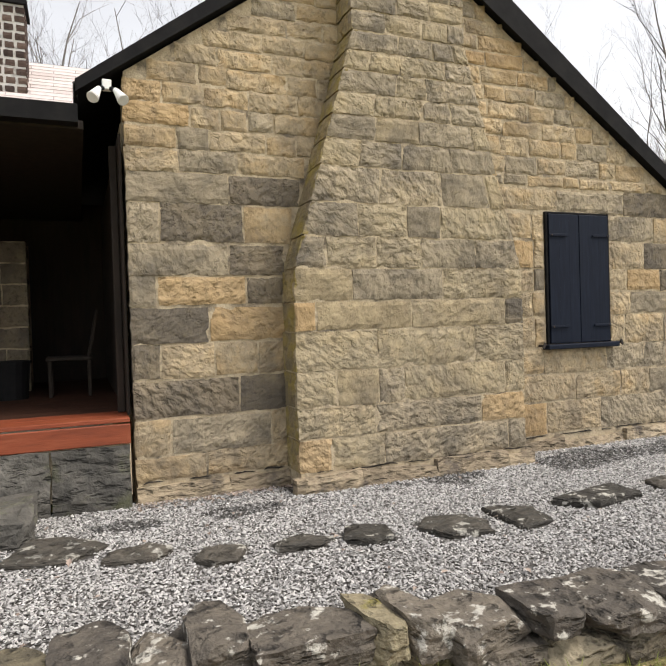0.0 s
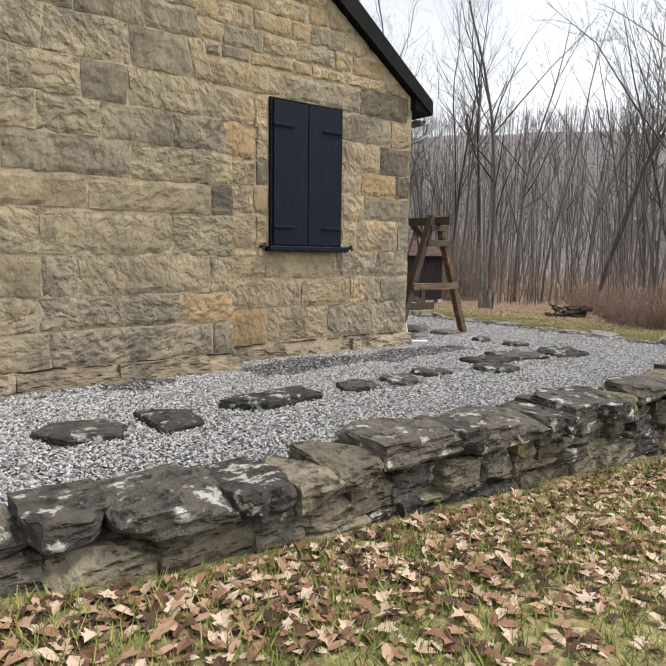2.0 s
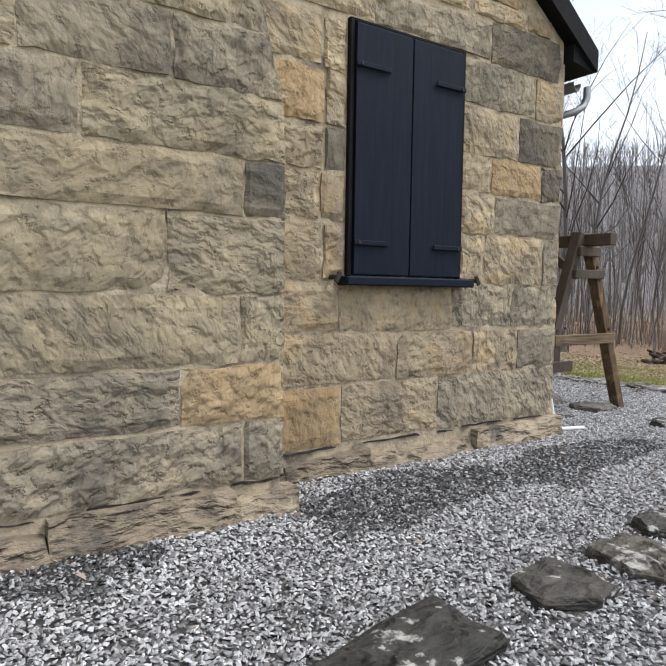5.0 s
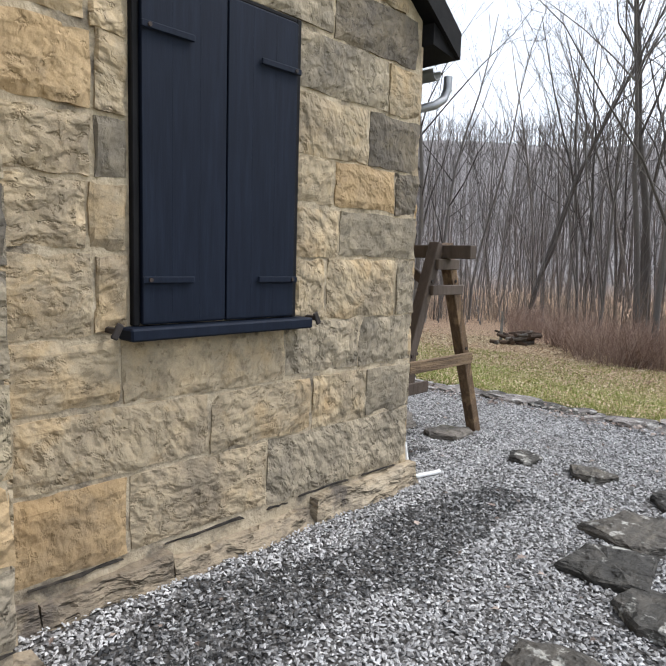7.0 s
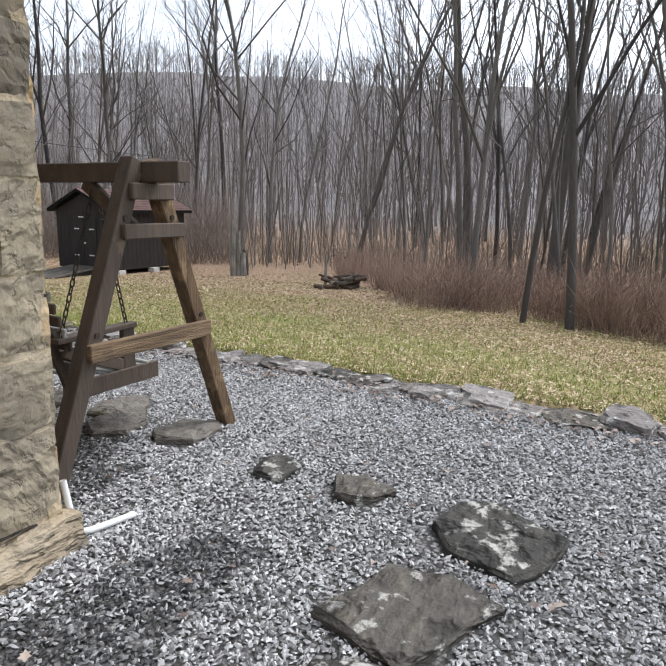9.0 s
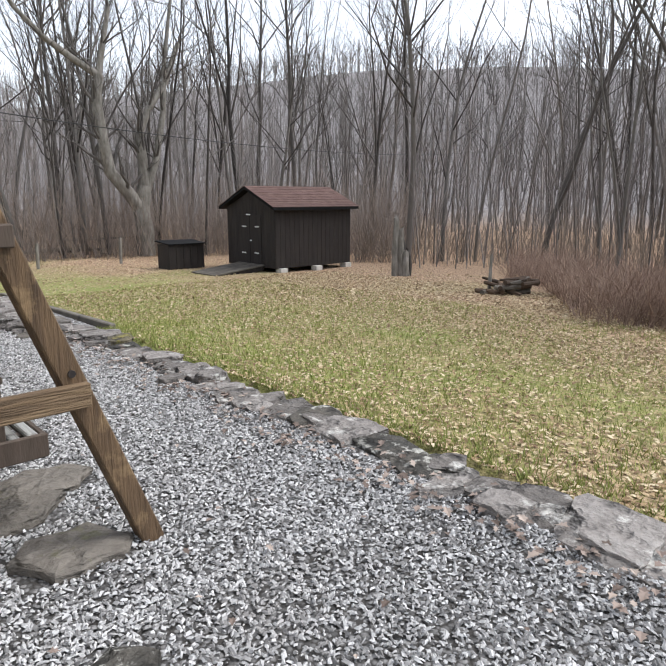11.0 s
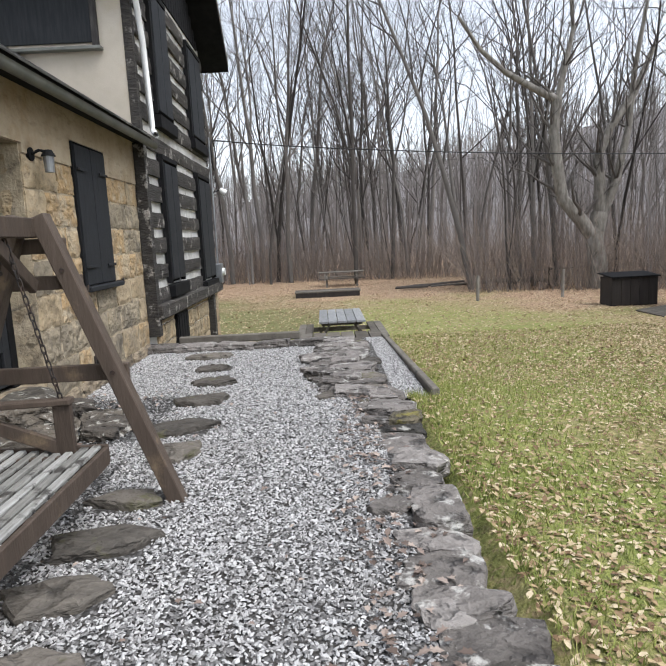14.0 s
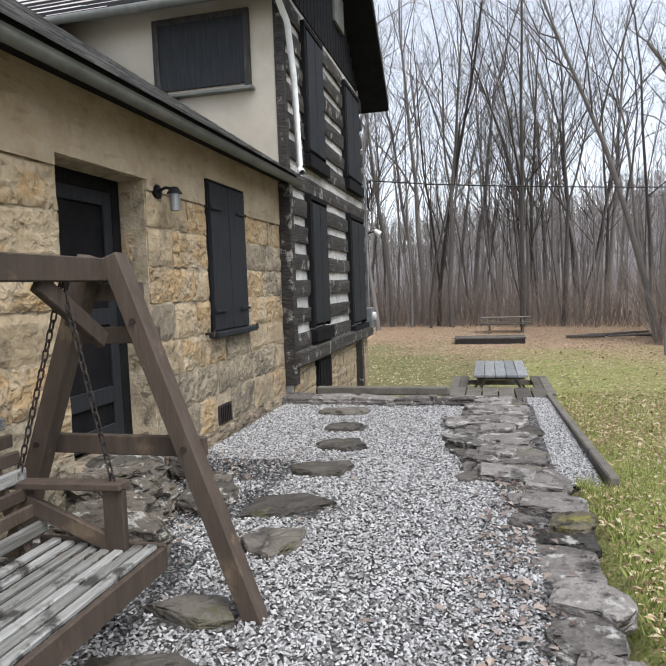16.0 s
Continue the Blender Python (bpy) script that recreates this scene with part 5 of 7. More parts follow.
    pipe("downspout", [(X + 0.05, Y0 - 0.36, ZT - 0.26), (X + 0.06, Y0 - 0.2, ZT - 0.38), (X + 0.08, Y0 - 0.03, ZT - 0.5), (X + 0.1, Y0 + 0.1, 4.0), (X + 0.1, Y0 + 0.2, 2.95), (X + 0.16, Y0 + 0.02, 2.86), (X + 0.22, Y0 - 0.1, 2.8)], 0.04, M["white"], lh, "white downspout", 8)
    aw = box_part("attic_window", (X - 0.02, 10.5, 5.75), (X + 0.03, 11.15, 6.3), M["gutter"], lh, "grey attic window shutter")
    # chimney stack of dark stones
    ch = thing("brick_chimney", "dark brick chimney stack with pale joints on the far roof", "chimney")
    cx, cy, w = -7.87, 9.3, 0.42
    box_part("core", (cx - w + 0.02, cy - w + 0.02, 5.6), (cx + w - 0.02, cy + w - 0.02, 8.2), M["chink"], ch, "pale mortar")
    z = 6.0
    row = 0
    while z < 8.15:
        for k in range(4):
            a = cx - w + (k + (0.0 if row % 2 else -0.12)) * 0.22
            lo, hi = max(cx - w, a + 0.012), min(cx + w, a + 0.18)
            if hi - lo > 0.03:
                hewn("brick", [(lo, cy - w, z), (hi, cy - w, z), (hi, cy - w, z + 0.125), (lo, cy - w, z + 0.125)], 0.03, (0, -1, 0), M["brick_dark"], ch, 0.006, 2, 2)
            a = cy - w + (k + (0.0 if row % 2 else -0.12)) * 0.22
            lo, hi = max(cy - w, a + 0.012), min(cy + w, a + 0.18)
            if hi - lo > 0.03:
                hewn("brick", [(cx + w, lo, z), (cx + w, hi, z), (cx + w, hi, z + 0.125), (cx + w, lo, z + 0.125)], 0.03, (1, 0, 0), M["brick_dark"], ch, 0.006, 2, 2)
        z += 0.18
        row += 1
    box_part("cap", (cx - w - 0.05, cy - w - 0.05, 8.16), (cx + w + 0.05, cy + w + 0.05, 8.26), M["black"], ch, "dark cap", 0.01)
    mb = thing("meter_box", "grey electric meter box on the log wall corner", "meter box", (X + 0.06, 12.45, 0.78))
    box_part("case", (-0.06, -0.13, -0.2), (0.09, 0.13, 0.2), M["zinc"], mb, bevel=0.015)
    rod_part("dial", (0.09, 0, 0.03), (0.14, 0, 0.03), 0.08, M["lens"], mb, "round glass meter", n=14)
    pipe("conduit", [(0, 0, 0.2), (0, 0.02, 1.2), (0.0, 0.03, 2.75)], 0.02, M["zinc"], mb)
    fl = thing("security_lamp", "small white security lamp at the log wall corner", "lamp", (X + 0.05, 12.58, 2.45))
    rod_part("arm", (0, 0, 0), (0.16, 0.04, 0.04), 0.015, M["black"], fl, n=8)
    rod_part("lamp_head", (0.14, 0.04, 0.06), (0.24, 0.06, -0.03), 0.035, M["white"], fl, n=12, r2=0.07)
    pts = []
    for i in range(41):
        u = i / 40
        pts.append((0.2 + 45 * u, 12.7 + 15 * u ** 0.8, 3.5 + 1.6 * u - 1.5 * 4 * u * (1 - u) * 0.5))
    c = pipe("power_cable", pts, 0.014, M["cable"], None, "", 5)
    tagged(c, "sagging black power cable from the log house", "cable")
    loop = [(0.22, 12.7 + 0.25 * math.sin(a), 3.2 + 0.3 * math.cos(a)) for a in np.linspace(0, 6.6, 22)]
    c2 = pipe("cable_loop", loop, 0.014, M["cable"], None, "", 5)
    tagged(c2, "drip loop of black cable at the house corner", "cable")


build_log_house()


# ---- open porch beside the gable ----
def build_porch():
    p = thing("porch", "open porch with red painted deck and dark timber interior", "porch")
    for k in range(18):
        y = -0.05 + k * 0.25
        # boards behind the front two: brown, darkened in colour for the roof's shade
        box_part("deck_board", (-11.0, y, 0.70), (GX0 - 0.03, y + 0.243, 0.735), M["deck"] if k < 2 else M["shaded_floorboard"], p, bevel=0.004)
    box_part("fascia", (-11.0, -0.09, 0.53), (GX0 - 0.03, -0.052, 0.69), M["deck"], p, "red fascia board")
    base = box_part("stone_base", (-11.0, -0.06, 0.1), (GX0 - 0.03, 0.25, 0.53), M["mortar"], p, "mortar core")
    x = -11.0
    r = random.Random(4)
    while x < GX0 - 0.2:
        b = min(x + r.uniform(1.2, 1.9), GX0 - 0.03)
        hewn("stone", [(x + 0.01, -0.10, -0.02), (b - 0.01, -0.10, -0.02), (b - 0.01, -0.10, 0.52), (x + 0.01, -0.10, 0.52)], 0.08, (0, -1, 0), M["plinth"], base, 0.03, 9, 5)
        x = b
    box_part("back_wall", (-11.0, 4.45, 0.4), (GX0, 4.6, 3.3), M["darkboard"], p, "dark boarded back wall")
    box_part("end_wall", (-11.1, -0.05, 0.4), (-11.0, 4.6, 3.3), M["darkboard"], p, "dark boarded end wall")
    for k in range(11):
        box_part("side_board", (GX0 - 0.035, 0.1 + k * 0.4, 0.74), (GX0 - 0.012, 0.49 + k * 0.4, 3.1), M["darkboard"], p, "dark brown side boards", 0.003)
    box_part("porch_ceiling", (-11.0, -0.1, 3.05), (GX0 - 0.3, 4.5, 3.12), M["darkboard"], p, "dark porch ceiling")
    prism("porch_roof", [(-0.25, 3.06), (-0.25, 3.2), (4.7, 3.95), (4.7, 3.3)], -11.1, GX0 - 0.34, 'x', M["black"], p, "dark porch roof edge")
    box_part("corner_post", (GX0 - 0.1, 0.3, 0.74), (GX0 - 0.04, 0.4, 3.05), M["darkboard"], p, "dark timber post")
    pil = thing("stone_pier", "squared stone pier inside the dark porch", "pier")
    r = random.Random(2)
    for i in range(7):
        z = 0.74 + i * 0.26
        cut = -7.55 + r.uniform(-0.1, 0.1)
        for a, b in ((-8.2, cut), (cut, -7.2)):
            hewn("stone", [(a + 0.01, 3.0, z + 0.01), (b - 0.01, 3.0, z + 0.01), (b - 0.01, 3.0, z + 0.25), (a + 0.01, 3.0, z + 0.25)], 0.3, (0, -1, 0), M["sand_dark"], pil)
    box_part("core", (-8.2, 3.03, 0.74), (-7.21, 3.5, 2.56), M["mortar"], pil, "mortar core")
    bk = thing("bucket", "dark metal bucket standing on the porch deck", "bucket", (-7.35, 2.2, 0.735))
    rod_part("body", (0, 0, 0), (0, 0, 0.4), 0.17, M["black"], bk, n=18, r2=0.2)
    rod_part("rim", (0, 0, 0.39), (0, 0, 0.415), 0.21, M["black"], bk, n=18)
    ch = thing("porch_chair", "dark wooden chair in the porch shade", "chair", (-6.75, 2.2, 0.735))
    box_part("seat", (-0.24, -0.22, 0.40), (0.24, 0.22, 0.44), M["darkboard"], ch)
    for sx in (-0.2, 0.2):
        for sy in (-0.18, 0.18):
            box_part("leg", (sx - 0.02, sy - 0.02, 0), (sx + 0.02, sy + 0.02, 0.40), M["darkboard"], ch)
    bar_part("backrest", (0.2, 0, 0.44), (0.3, 0, 0.95), 0.4, 0.03, M["darkboard"], ch, up=(1, 0, 0))


build_porch()
for x, y, sx, sy, sz, kk in ((-7.35, -0.5, 0.75, 0.55, 0.3, 0), (-7.9, -0.85, 0.6, 0.5, 0.24, 1)):
    st = rough_stone("boulder", (sx, sy, sz), M["plinth"], None, "", (x, y, -0.02), 20 * kk, 760 + kk, 7, 8)
    tagged(st, "dark mossy boulder lying before the porch base", "boulder")


# ---- porch swing on its A-frame ----
def build_swing():
    t = thing("garden_swing", "brown timber A-frame swing with slatted hanging bench", "swing")
    W = M["brown"]
    CX, ZT = 0.86, 1.575
    YN, YF = 0.40, 2.63
    bar_part("beam", (CX, YN - 0.29, ZT - 0.05), (CX, YF + 0.04, ZT - 0.05), 0.09, 0.10, W, t, "heavy top beam")
    for y, o in ((YN, -1), (YF, 1)):
        for s in (1, -1):
            f = CX + s * 0.65
            a = (f, y, -0.03)
            b = (CX + s * 0.055, y + o * 0.0, ZT + 0.01)
            yy = y - o * 0.0
            lg = bar_part("leg", a, b, 0.085, 0.09, W if y == YF or s < 0 else M["brown_leg"], t, "", up=(0, 1, 0))
            for zz in (0.75, 1.3):
                k = zz / ZT
                px = f + (CX + s * 0.055 - f) * k
                for so in (-1, 1):
                    rod_part("bolt", (px, y + so * 0.043, zz), (px, y + so * 0.053, zz), 0.014, M["iron"], lg, n=8)
        bar_part("lower_brace", (CX - 0.43, y + o * 0.062, 0.67 if o < 0 else 0.735), (CX + 0.42, y + o * 0.062, 0.67 if o < 0 else 0.735), 0.035, 0.09, M["brown_worn"] if o < 0 else W, t, "wide lower brace")
        bar_part("upper_brace", (CX - 0.19, y + o * 0.062, 1.235), (CX + 0.22, y + o * 0.062, 1.235), 0.035, 0.075, W, t)
        bar_part("gusset", (CX - 0.13, y + o * 0.062, 1.43), (CX + 0.15, y + o * 0.062, 1.43), 0.035, 0.08, W, t)
        bar_part("knee_brace", (CX, y - o * 0.42, ZT - 0.1), (CX, y - o * 0.03, 1.22), 0.04, 0.075, W, t)
    # hanging bench
    x0, x1, y0, y1, zs = 0.72, 1.22, 0.74, 2.36, 0.42
    bench = thing("bench", "", "", (0, 0, 0))
    bench.parent = t
    for k in range(8):
        x = x0 + (x1 - x0) * (k + 0.5) / 8
        zz = zs - 0.02 * math.sin(math.pi * (k + 0.5) / 8)
        bar_part("seat_slat", (x, y0, zz), (x, y1, zz), 0.041, 0.022, M["slat"], bench, "weathered grey slat" if k == 0 else "")
    for k in range(7):
        z = zs + 0.06 + k * 0.07
        x = x0 - 0.02 - 0.028 * k
        bar_part("back_slat", (x, y0, z), (x, y1, z), 0.022, 0.055, W if k % 3 else M["slat"], bench)
    for y in (y0 + 0.1, (y0 + y1) / 2, y1 - 0.1):
        bar_part("back_stay", (x0 - 0.035, y, zs - 0.05), (x0 - 0.25, y, zs + 0.56), 0.05, 0.03, W, bench, up=(0, 1, 0))
        bar_part("seat_rail", (x0 - 0.06, y, zs - 0.055), (x1, y, zs - 0.055), 0.04, 0.085, W, bench)
    bar_part("front_rail", (x1 + 0.012, y0, zs - 0.05), (x1 + 0.012, y1, zs - 0.05), 0.025, 0.095, W, bench)
    for y in (y0 - 0.013, y1 + 0.013):
        bar_part("seat_end", (x0 - 0.06, y, zs - 0.045), (x1 + 0.02, y, zs - 0.045), 0.022, 0.1, W, bench)
    for y in (y0 + 0.03, y1 - 0.03):
        arm = bar_part("armrest", (x0 - 0.16, y, zs + 0.235), (x1 - 0.12, y, zs + 0.25), 0.075, 0.03, M["brown"], bench)
        bar_part("arm_post", (x1 - 0.17, y, zs - 0.08), (x1 - 0.17, y, zs + 0.235), 0.035, 0.09, W, bench, up=(1, 0, 0))
        bar_part("arm_strut", (x0 - 0.1, y, zs + 0.17), (x1 - 0.17, y, zs + 0.0), 0.03, 0.07, W, bench)
    # chains: one to the front and one to the back of each arm
    ring = bpy.data.meshes.new("link")
    vs, fs = [], []
    nu, nv = 12, 5
    for i in range(nu):
        a = 2 * math.pi * i / nu
        cxx, czz = 0.011 * math.cos(a), 0.016 * math.sin(a) + (0.009 if math.sin(a) > 0 else -0.009)
        for j in range(nv):
            b = 2 * math.pi * j / nv
            vs.append((cxx + 0.0042 * math.cos(b) * math.cos(a), 0.0042 * math.sin(b), czz + 0.0042 * math.cos(b) * math.sin(a)))
    for i in range(nu):
        for j in range(nv):
            fs.append((i * nv + j, ((i + 1) % nu) * nv + j, ((i + 1) % nu) * nv + (j + 1) % nv, i * nv + (j + 1) % nv))
    ring.from_pydata(vs, [], fs)
    ring.materials.append(M["iron"])
    for y in (y0 + 0.03, y1 - 0.03):
        top = Vector((CX, y - 0.02 if y < 1.5 else y + 0.02, ZT - 0.1))
        for e in (Vector((x0 - 0.12, y, zs + 0.24)), Vector((x1 - 0.17, y, zs + 0.25))):
            ch = new("chain")
            ch.parent = t
            d = e - top
            n = int(d.length / 0.040)
            q = d.to_track_quat('Z', 'Y').to_matrix().to_4x4()
            for i in range(n):
                o = new("chain_link", ring)
                o.parent = ch
                o.matrix_basis = Matrix.Translation(top + d * ((i + 0.5) / n)) @ q @ pose(0, 0, 0, 0, 0, 90 * (i % 2))
            tagged(ch, "dark rusty steel chain")


build_swing()


# ---- dry-stone retaining wall and edging ----
def build_retaining_wall():
    w = new("retaining_wall")
    tagged(w, "low dry-laid fieldstone retaining wall with lichen and moss", "wall", kind="structure")
    r = random.Random(17)
    fill = prism("fill", [(-9.6, -2.5), (-6.8, -2.5), (-4.5, -2.85), (3.0, -2.85), (3.0, -3.31), (-4.4, -3.31), (-6.2, -2.88), (-9.6, -2.86)], -0.9, -0.02, 'z', M["field"], w, "dark rubble core")
    seed = 100
    # cap course of broad uneven stones
    x = -9.4
    while x < 3.0:
        ln = r.choice((0.16, 0.22, 0.28, 0.34, 0.38, 0.46)) * r.uniform(0.9, 1.1)
        cx = x + ln / 2
        oy = south_edge(cx)
        dep = r.uniform(0.34, 0.46)
        th = r.uniform(0.11, 0.17)
        u = r.random()
        mat = M["field_moss"] if u < 0.14 else M["field_tan"] if u < 0.2 or (u < 0.4 and cx > -2.6) else M["field"]
        rough_stone("cap_stone", (ln * 1.06, dep, th), mat, w, "", (cx, oy + dep / 2 + r.uniform(-0.05, 0.02), 0.185 - th + r.uniform(-0.025, 0.045)), r.uniform(-6, 6), seed, 7, 6)
        seed += 1
        if r.random() < 0.85:
            rough_stone("cap_stone", (ln * r.uniform(0.6, 0.95), r.uniform(0.2, 0.3), r.uniform(0.1, 0.15)), M["field"], w, "", (cx + r.uniform(-0.12, 0.12), oy + dep + 0.05, -0.035), r.uniform(-25, 25), seed)
            seed += 1
        x += ln
    # courses of squared stones and thin slivers under it
    lo = 0.06
    for course, h in enumerate((0.15, 0.05, 0.16, 0.08, 0.15, 0.12)):
        lo -= h
        x = -9.4 + r.uniform(0, 0.2)
        while x < 3.0:
            ln = r.uniform(0.2, 0.46) if h > 0.1 else r.uniform(0.12, 0.34)
            cx = x + ln / 2
            oy = south_edge(cx)
            if ground(cx, oy - 0.1) < lo + h:
                u = r.random()
                mat = M["field_moss"] if u < 0.14 else M["field_tan"] if u < 0.66 else M["field"]
                if h > 0.1 and r.random() < 0.4:
                    for k_ in (0, 1):
                        rough_stone("wall_stone", (ln * 0.98, 0.32, h * 0.52), mat, w, "", (cx, oy + 0.2 + r.uniform(-0.035, 0.03), lo + k_ * h * 0.5), r.uniform(-6, 6), seed + k_)
                else:
                    rough_stone("wall_stone", (ln * 1.04, 0.34, h * r.uniform(1.0, 1.12)), mat, w, "", (cx, oy + 0.205 + r.uniform(-0.04, 0.03), lo + r.uniform(-0.01, 0.01)), r.uniform(-6, 6), seed, 5, 6)
                seed += 2
            x += ln


build_retaining_wall()


def build_edging():
    e = new("stone_edging")
    tagged(e, "edging of flat layered stones between gravel and lawn", "edging", kind="structure")
    r = random.Random(29)
    y = -3.1
    seed = 400
    while y < 4.7:
        ln = r.uniform(0.15, 0.38)
        mat = M["edge"] if r.random() < 0.7 else M["flag"]
        if r.random() < 0.05:
            mat = M["field_moss"]
        wd = r.uniform(0.26, 0.4)
        rough_stone("edge_stone", (wd, ln * 1.06, r.uniform(0.10, 0.15)), mat, e, "", (2.86 + r.uniform(-0.06, 0.06), y + ln / 2, -0.085 + r.uniform(-0.02, 0.02)), r.uniform(-20, 20), seed, 5, 6, 0.06)
        seed += 1
        if r.random() < 0.5:
            rough_stone("edge_stone", (r.uniform(0.14, 0.26), ln * r.uniform(0.5, 0.9), r.uniform(0.06, 0.09)), M["edge"], e, "", (2.80 + r.uniform(-0.16, 0.16), y + ln / 2 + r.uniform(-0.1, 0.1), -0.04 + r.uniform(0, 0.01)), r.uniform(-30, 30), seed)
        seed += 1
        y += ln
    # layered ledges near the end of the walk
    for k in range(40):
        yy = 4.75 + 2.75 * (k % 20) / 19.5 + r.uniform(-0.06, 0.06)
        xx = r.uniform(2.28, 2.5) if k < 20 else r.uniform(2.5, 2.78)
        rough_stone("edge_stone", (r.uniform(0.24, 0.56), r.uniform(0.16, 0.36), r.uniform(0.06, 0.11)), M["edge"] if k % 3 else M["slab"], e, "", (xx, yy, -0.045 + 0.03 * (k >= 20) + 0.02 * (k % 3)), r.uniform(-38, 38), seed, 5, 6, 0.06)
        seed += 1
    # end of the terrace
    for row, (z, yo) in enumerate(((-0.62, 7.72), (-0.45, 7.68), (-0.28, 7.66), (-0.12, 7.62), (0.0, 7.55))):
        x = -0.1
        while x < 2.6:
            ln = r.uniform(0.35, 0.75)
            fieldstone("edge_stone", (ln * 1.04, 0.36, 0.18 if row < 4 else 0.09), M["edge"], e, "", (x + ln / 2, yo + r.uniform(-0.04, 0.04), z), r.uniform(-8, 8), seed)
            seed += 1
            x += ln


build_edging()

SOUTH_FLAGS = [(-6.85, -0.98, 0.6, 0.5), (-6.35, -1.27, 0.45, 0.3), (-5.88, -1.52, 0.36, 0.34), (-5.35, -1.56, 0.42, 0.27), (-4.88, -1.6, 0.42, 0.38), (-4.27, -1.72, 0.5, 0.5), (-3.75, -1.78, 0.33, 0.48), (-2.88, -1.66, 0.82, 0.3), (-2.08, -1.63, 0.36, 0.32), (-1.62, -1.62, 0.36, 0.42), (-1.15, -1.5, 0.4, 0.3), (-0.5, -1.7, 0.42, 0.4), (-0.2, -1.37, 0.5, 0.42), (0.34, -1.36, 0.6, 0.46), (0.95, -1.45, 0.52, 0.6)]
EAST_FLAGS = [(1.05, -0.77, 0.32, 0.36), (1.07, -0.3, 0.3, 0.24), (1.1, 0.92, 0.5, 0.36), (1.2, 0.46, 0.5, 0.34), (1.33, 1.16, 0.52, 0.34), (1.22, 1.67, 0.5, 0.3), (1.26, 2.12, 0.52, 0.34), (1.24, 2.62, 0.44, 0.3), (1.3, 3.38, 0.36, 0.34), (1.2, 3.95, 0.58, 0.42), (1.22, 4.75, 0.46, 0.34), (1.22, 5.5, 0.46, 0.32), (1.1, 6.2, 0.46, 0.34), (0.92, 6.95, 0.52, 0.34)]
for k, (x, y, w, d) in enumerate(SOUTH_FLAGS + EAST_FLAGS):
    big = w > 0.8
    f = flagstone("stepping_stone", w * 1.0, d * 1.0, 0.075 if big else 0.05, M["slab"] if y > 0.3 else M["flag"], None, "", (x, y, 0.0), 12 if big else (k * 37) % 30 - 15, 200 + k, 4 if big or k == 6 else 0)
    tagged(f, "long dark slate stepping stone in gravel" if big else "dark slate stepping stone with pale lichen set in gravel", "stepping stone", "stepping stones through the gravel")

for k, (x, y, sx, sy, sz) in enumerate([(0.22, 3.62, 0.62, 0.5, 0.34), (0.42, 3.1, 0.7, 0.5, 0.26), (0.66, 3.95, 0.45, 0.35, 0.12), (0.2, 4.55, 0.4, 0.3, 0.14), (0.45, 2.6, 0.6, 0.45, 0.22), (0.5, 4.3, 0.35, 0.28, 0.1)]):
    b = rough_stone("boulder", (sx * 0.95, sy * 0.9, sz * 1.05), M["field"], None, "", (x, y, -0.02), k * 40, 700 + k, 10, 9, 0.11)
    tagged(b, "rough lichen-spotted boulder lying by the house wall", "boulder", "boulders by the front wall")


# ---- lawn furniture and the yard ----
tb = bar_part("landscape_timber", (3.37, 5.05, -0.12), (3.25, 8.9, -0.17), 0.08, 0.14, M["timber"], bevel=0.012)
tagged(tb, "old grey landscape timber lying on the lawn edge", "timber")
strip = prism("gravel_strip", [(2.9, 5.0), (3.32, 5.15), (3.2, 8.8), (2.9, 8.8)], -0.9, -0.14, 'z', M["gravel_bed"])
tagged(strip, "narrow strip of grey gravel behind the landscape timber", "gravel", kind="structure")
tb2 = bar_part("landscape_timber", (0.3, 8.05, ground(1.2, 8.05) + 0.62), (2.0, 7.95, ground(1.2, 7.95) + 0.62), 0.1, 0.1, M["timber"], bevel=0.012)
tagged(tb2, "weathered timber capping the terrace end", "timber")


def build_picnic_table():
    t = thing("picnic_table", "bleached grey wooden picnic table with attached benches", "table", (2.66, 11.4, ground(2.7, 11.4)))
    h = 0.72
    for k in range(5):
        x = -0.34 + k * 0.17
        bar_part("top_board", (x, -0.95, h), (x, 0.95, h), 0.16, 0.04, M["tabletop"], t, "bleached top board" if k == 0 else "")
    for s in (-1, 1):
        for k in range(2):
            x = s * (0.62 + k * 0.15)
            bar_part("bench_board", (x, -0.95, 0.43), (x, 0.95, 0.43), 0.14, 0.04, M["timber"], t)
        for y in (-0.65, 0.65):
            bar_part("leg", (s * 0.6, y, 0.0), (s * 0.2, y, h - 0.03), 0.04, 0.09, M["timber"], t, up=(0, 1, 0))
    for y in (-0.61, 0.61):
        bar_part("cross_bar", (-0.76, y, 0.38), (0.76, y, 0.38), 0.04, 0.09, M["timber"], t)
        bar_part("top_cleat", (-0.38, y, h - 0.06), (0.38, y, h - 0.06), 0.04, 0.08, M["timber"], t)


build_picnic_table()


def build_steps():
    t = thing("timber_platform", "weathered plank step platform behind the terrace end", "steps", (2.62, 9.8, ground(2.6, 9.8)))
    for k in range(6):
        x = -0.62 + k * 0.245
        bar_part("plank", (x, -0.75, 0.42), (x, 0.75, 0.40), 0.225, 0.045, M["timber"], t)
    for y in (-0.6, 0.6):
        bar_part("bearer", (-0.72, y, 0.33), (0.72, y, 0.33), 0.08, 0.09, M["timber"], t)
        for x in (-0.65, 0.65):
            box_part("post", (x - 0.05, y - 0.05, 0.0), (x + 0.05, y + 0.05, 0.29), M["timber"], t)


build_steps()


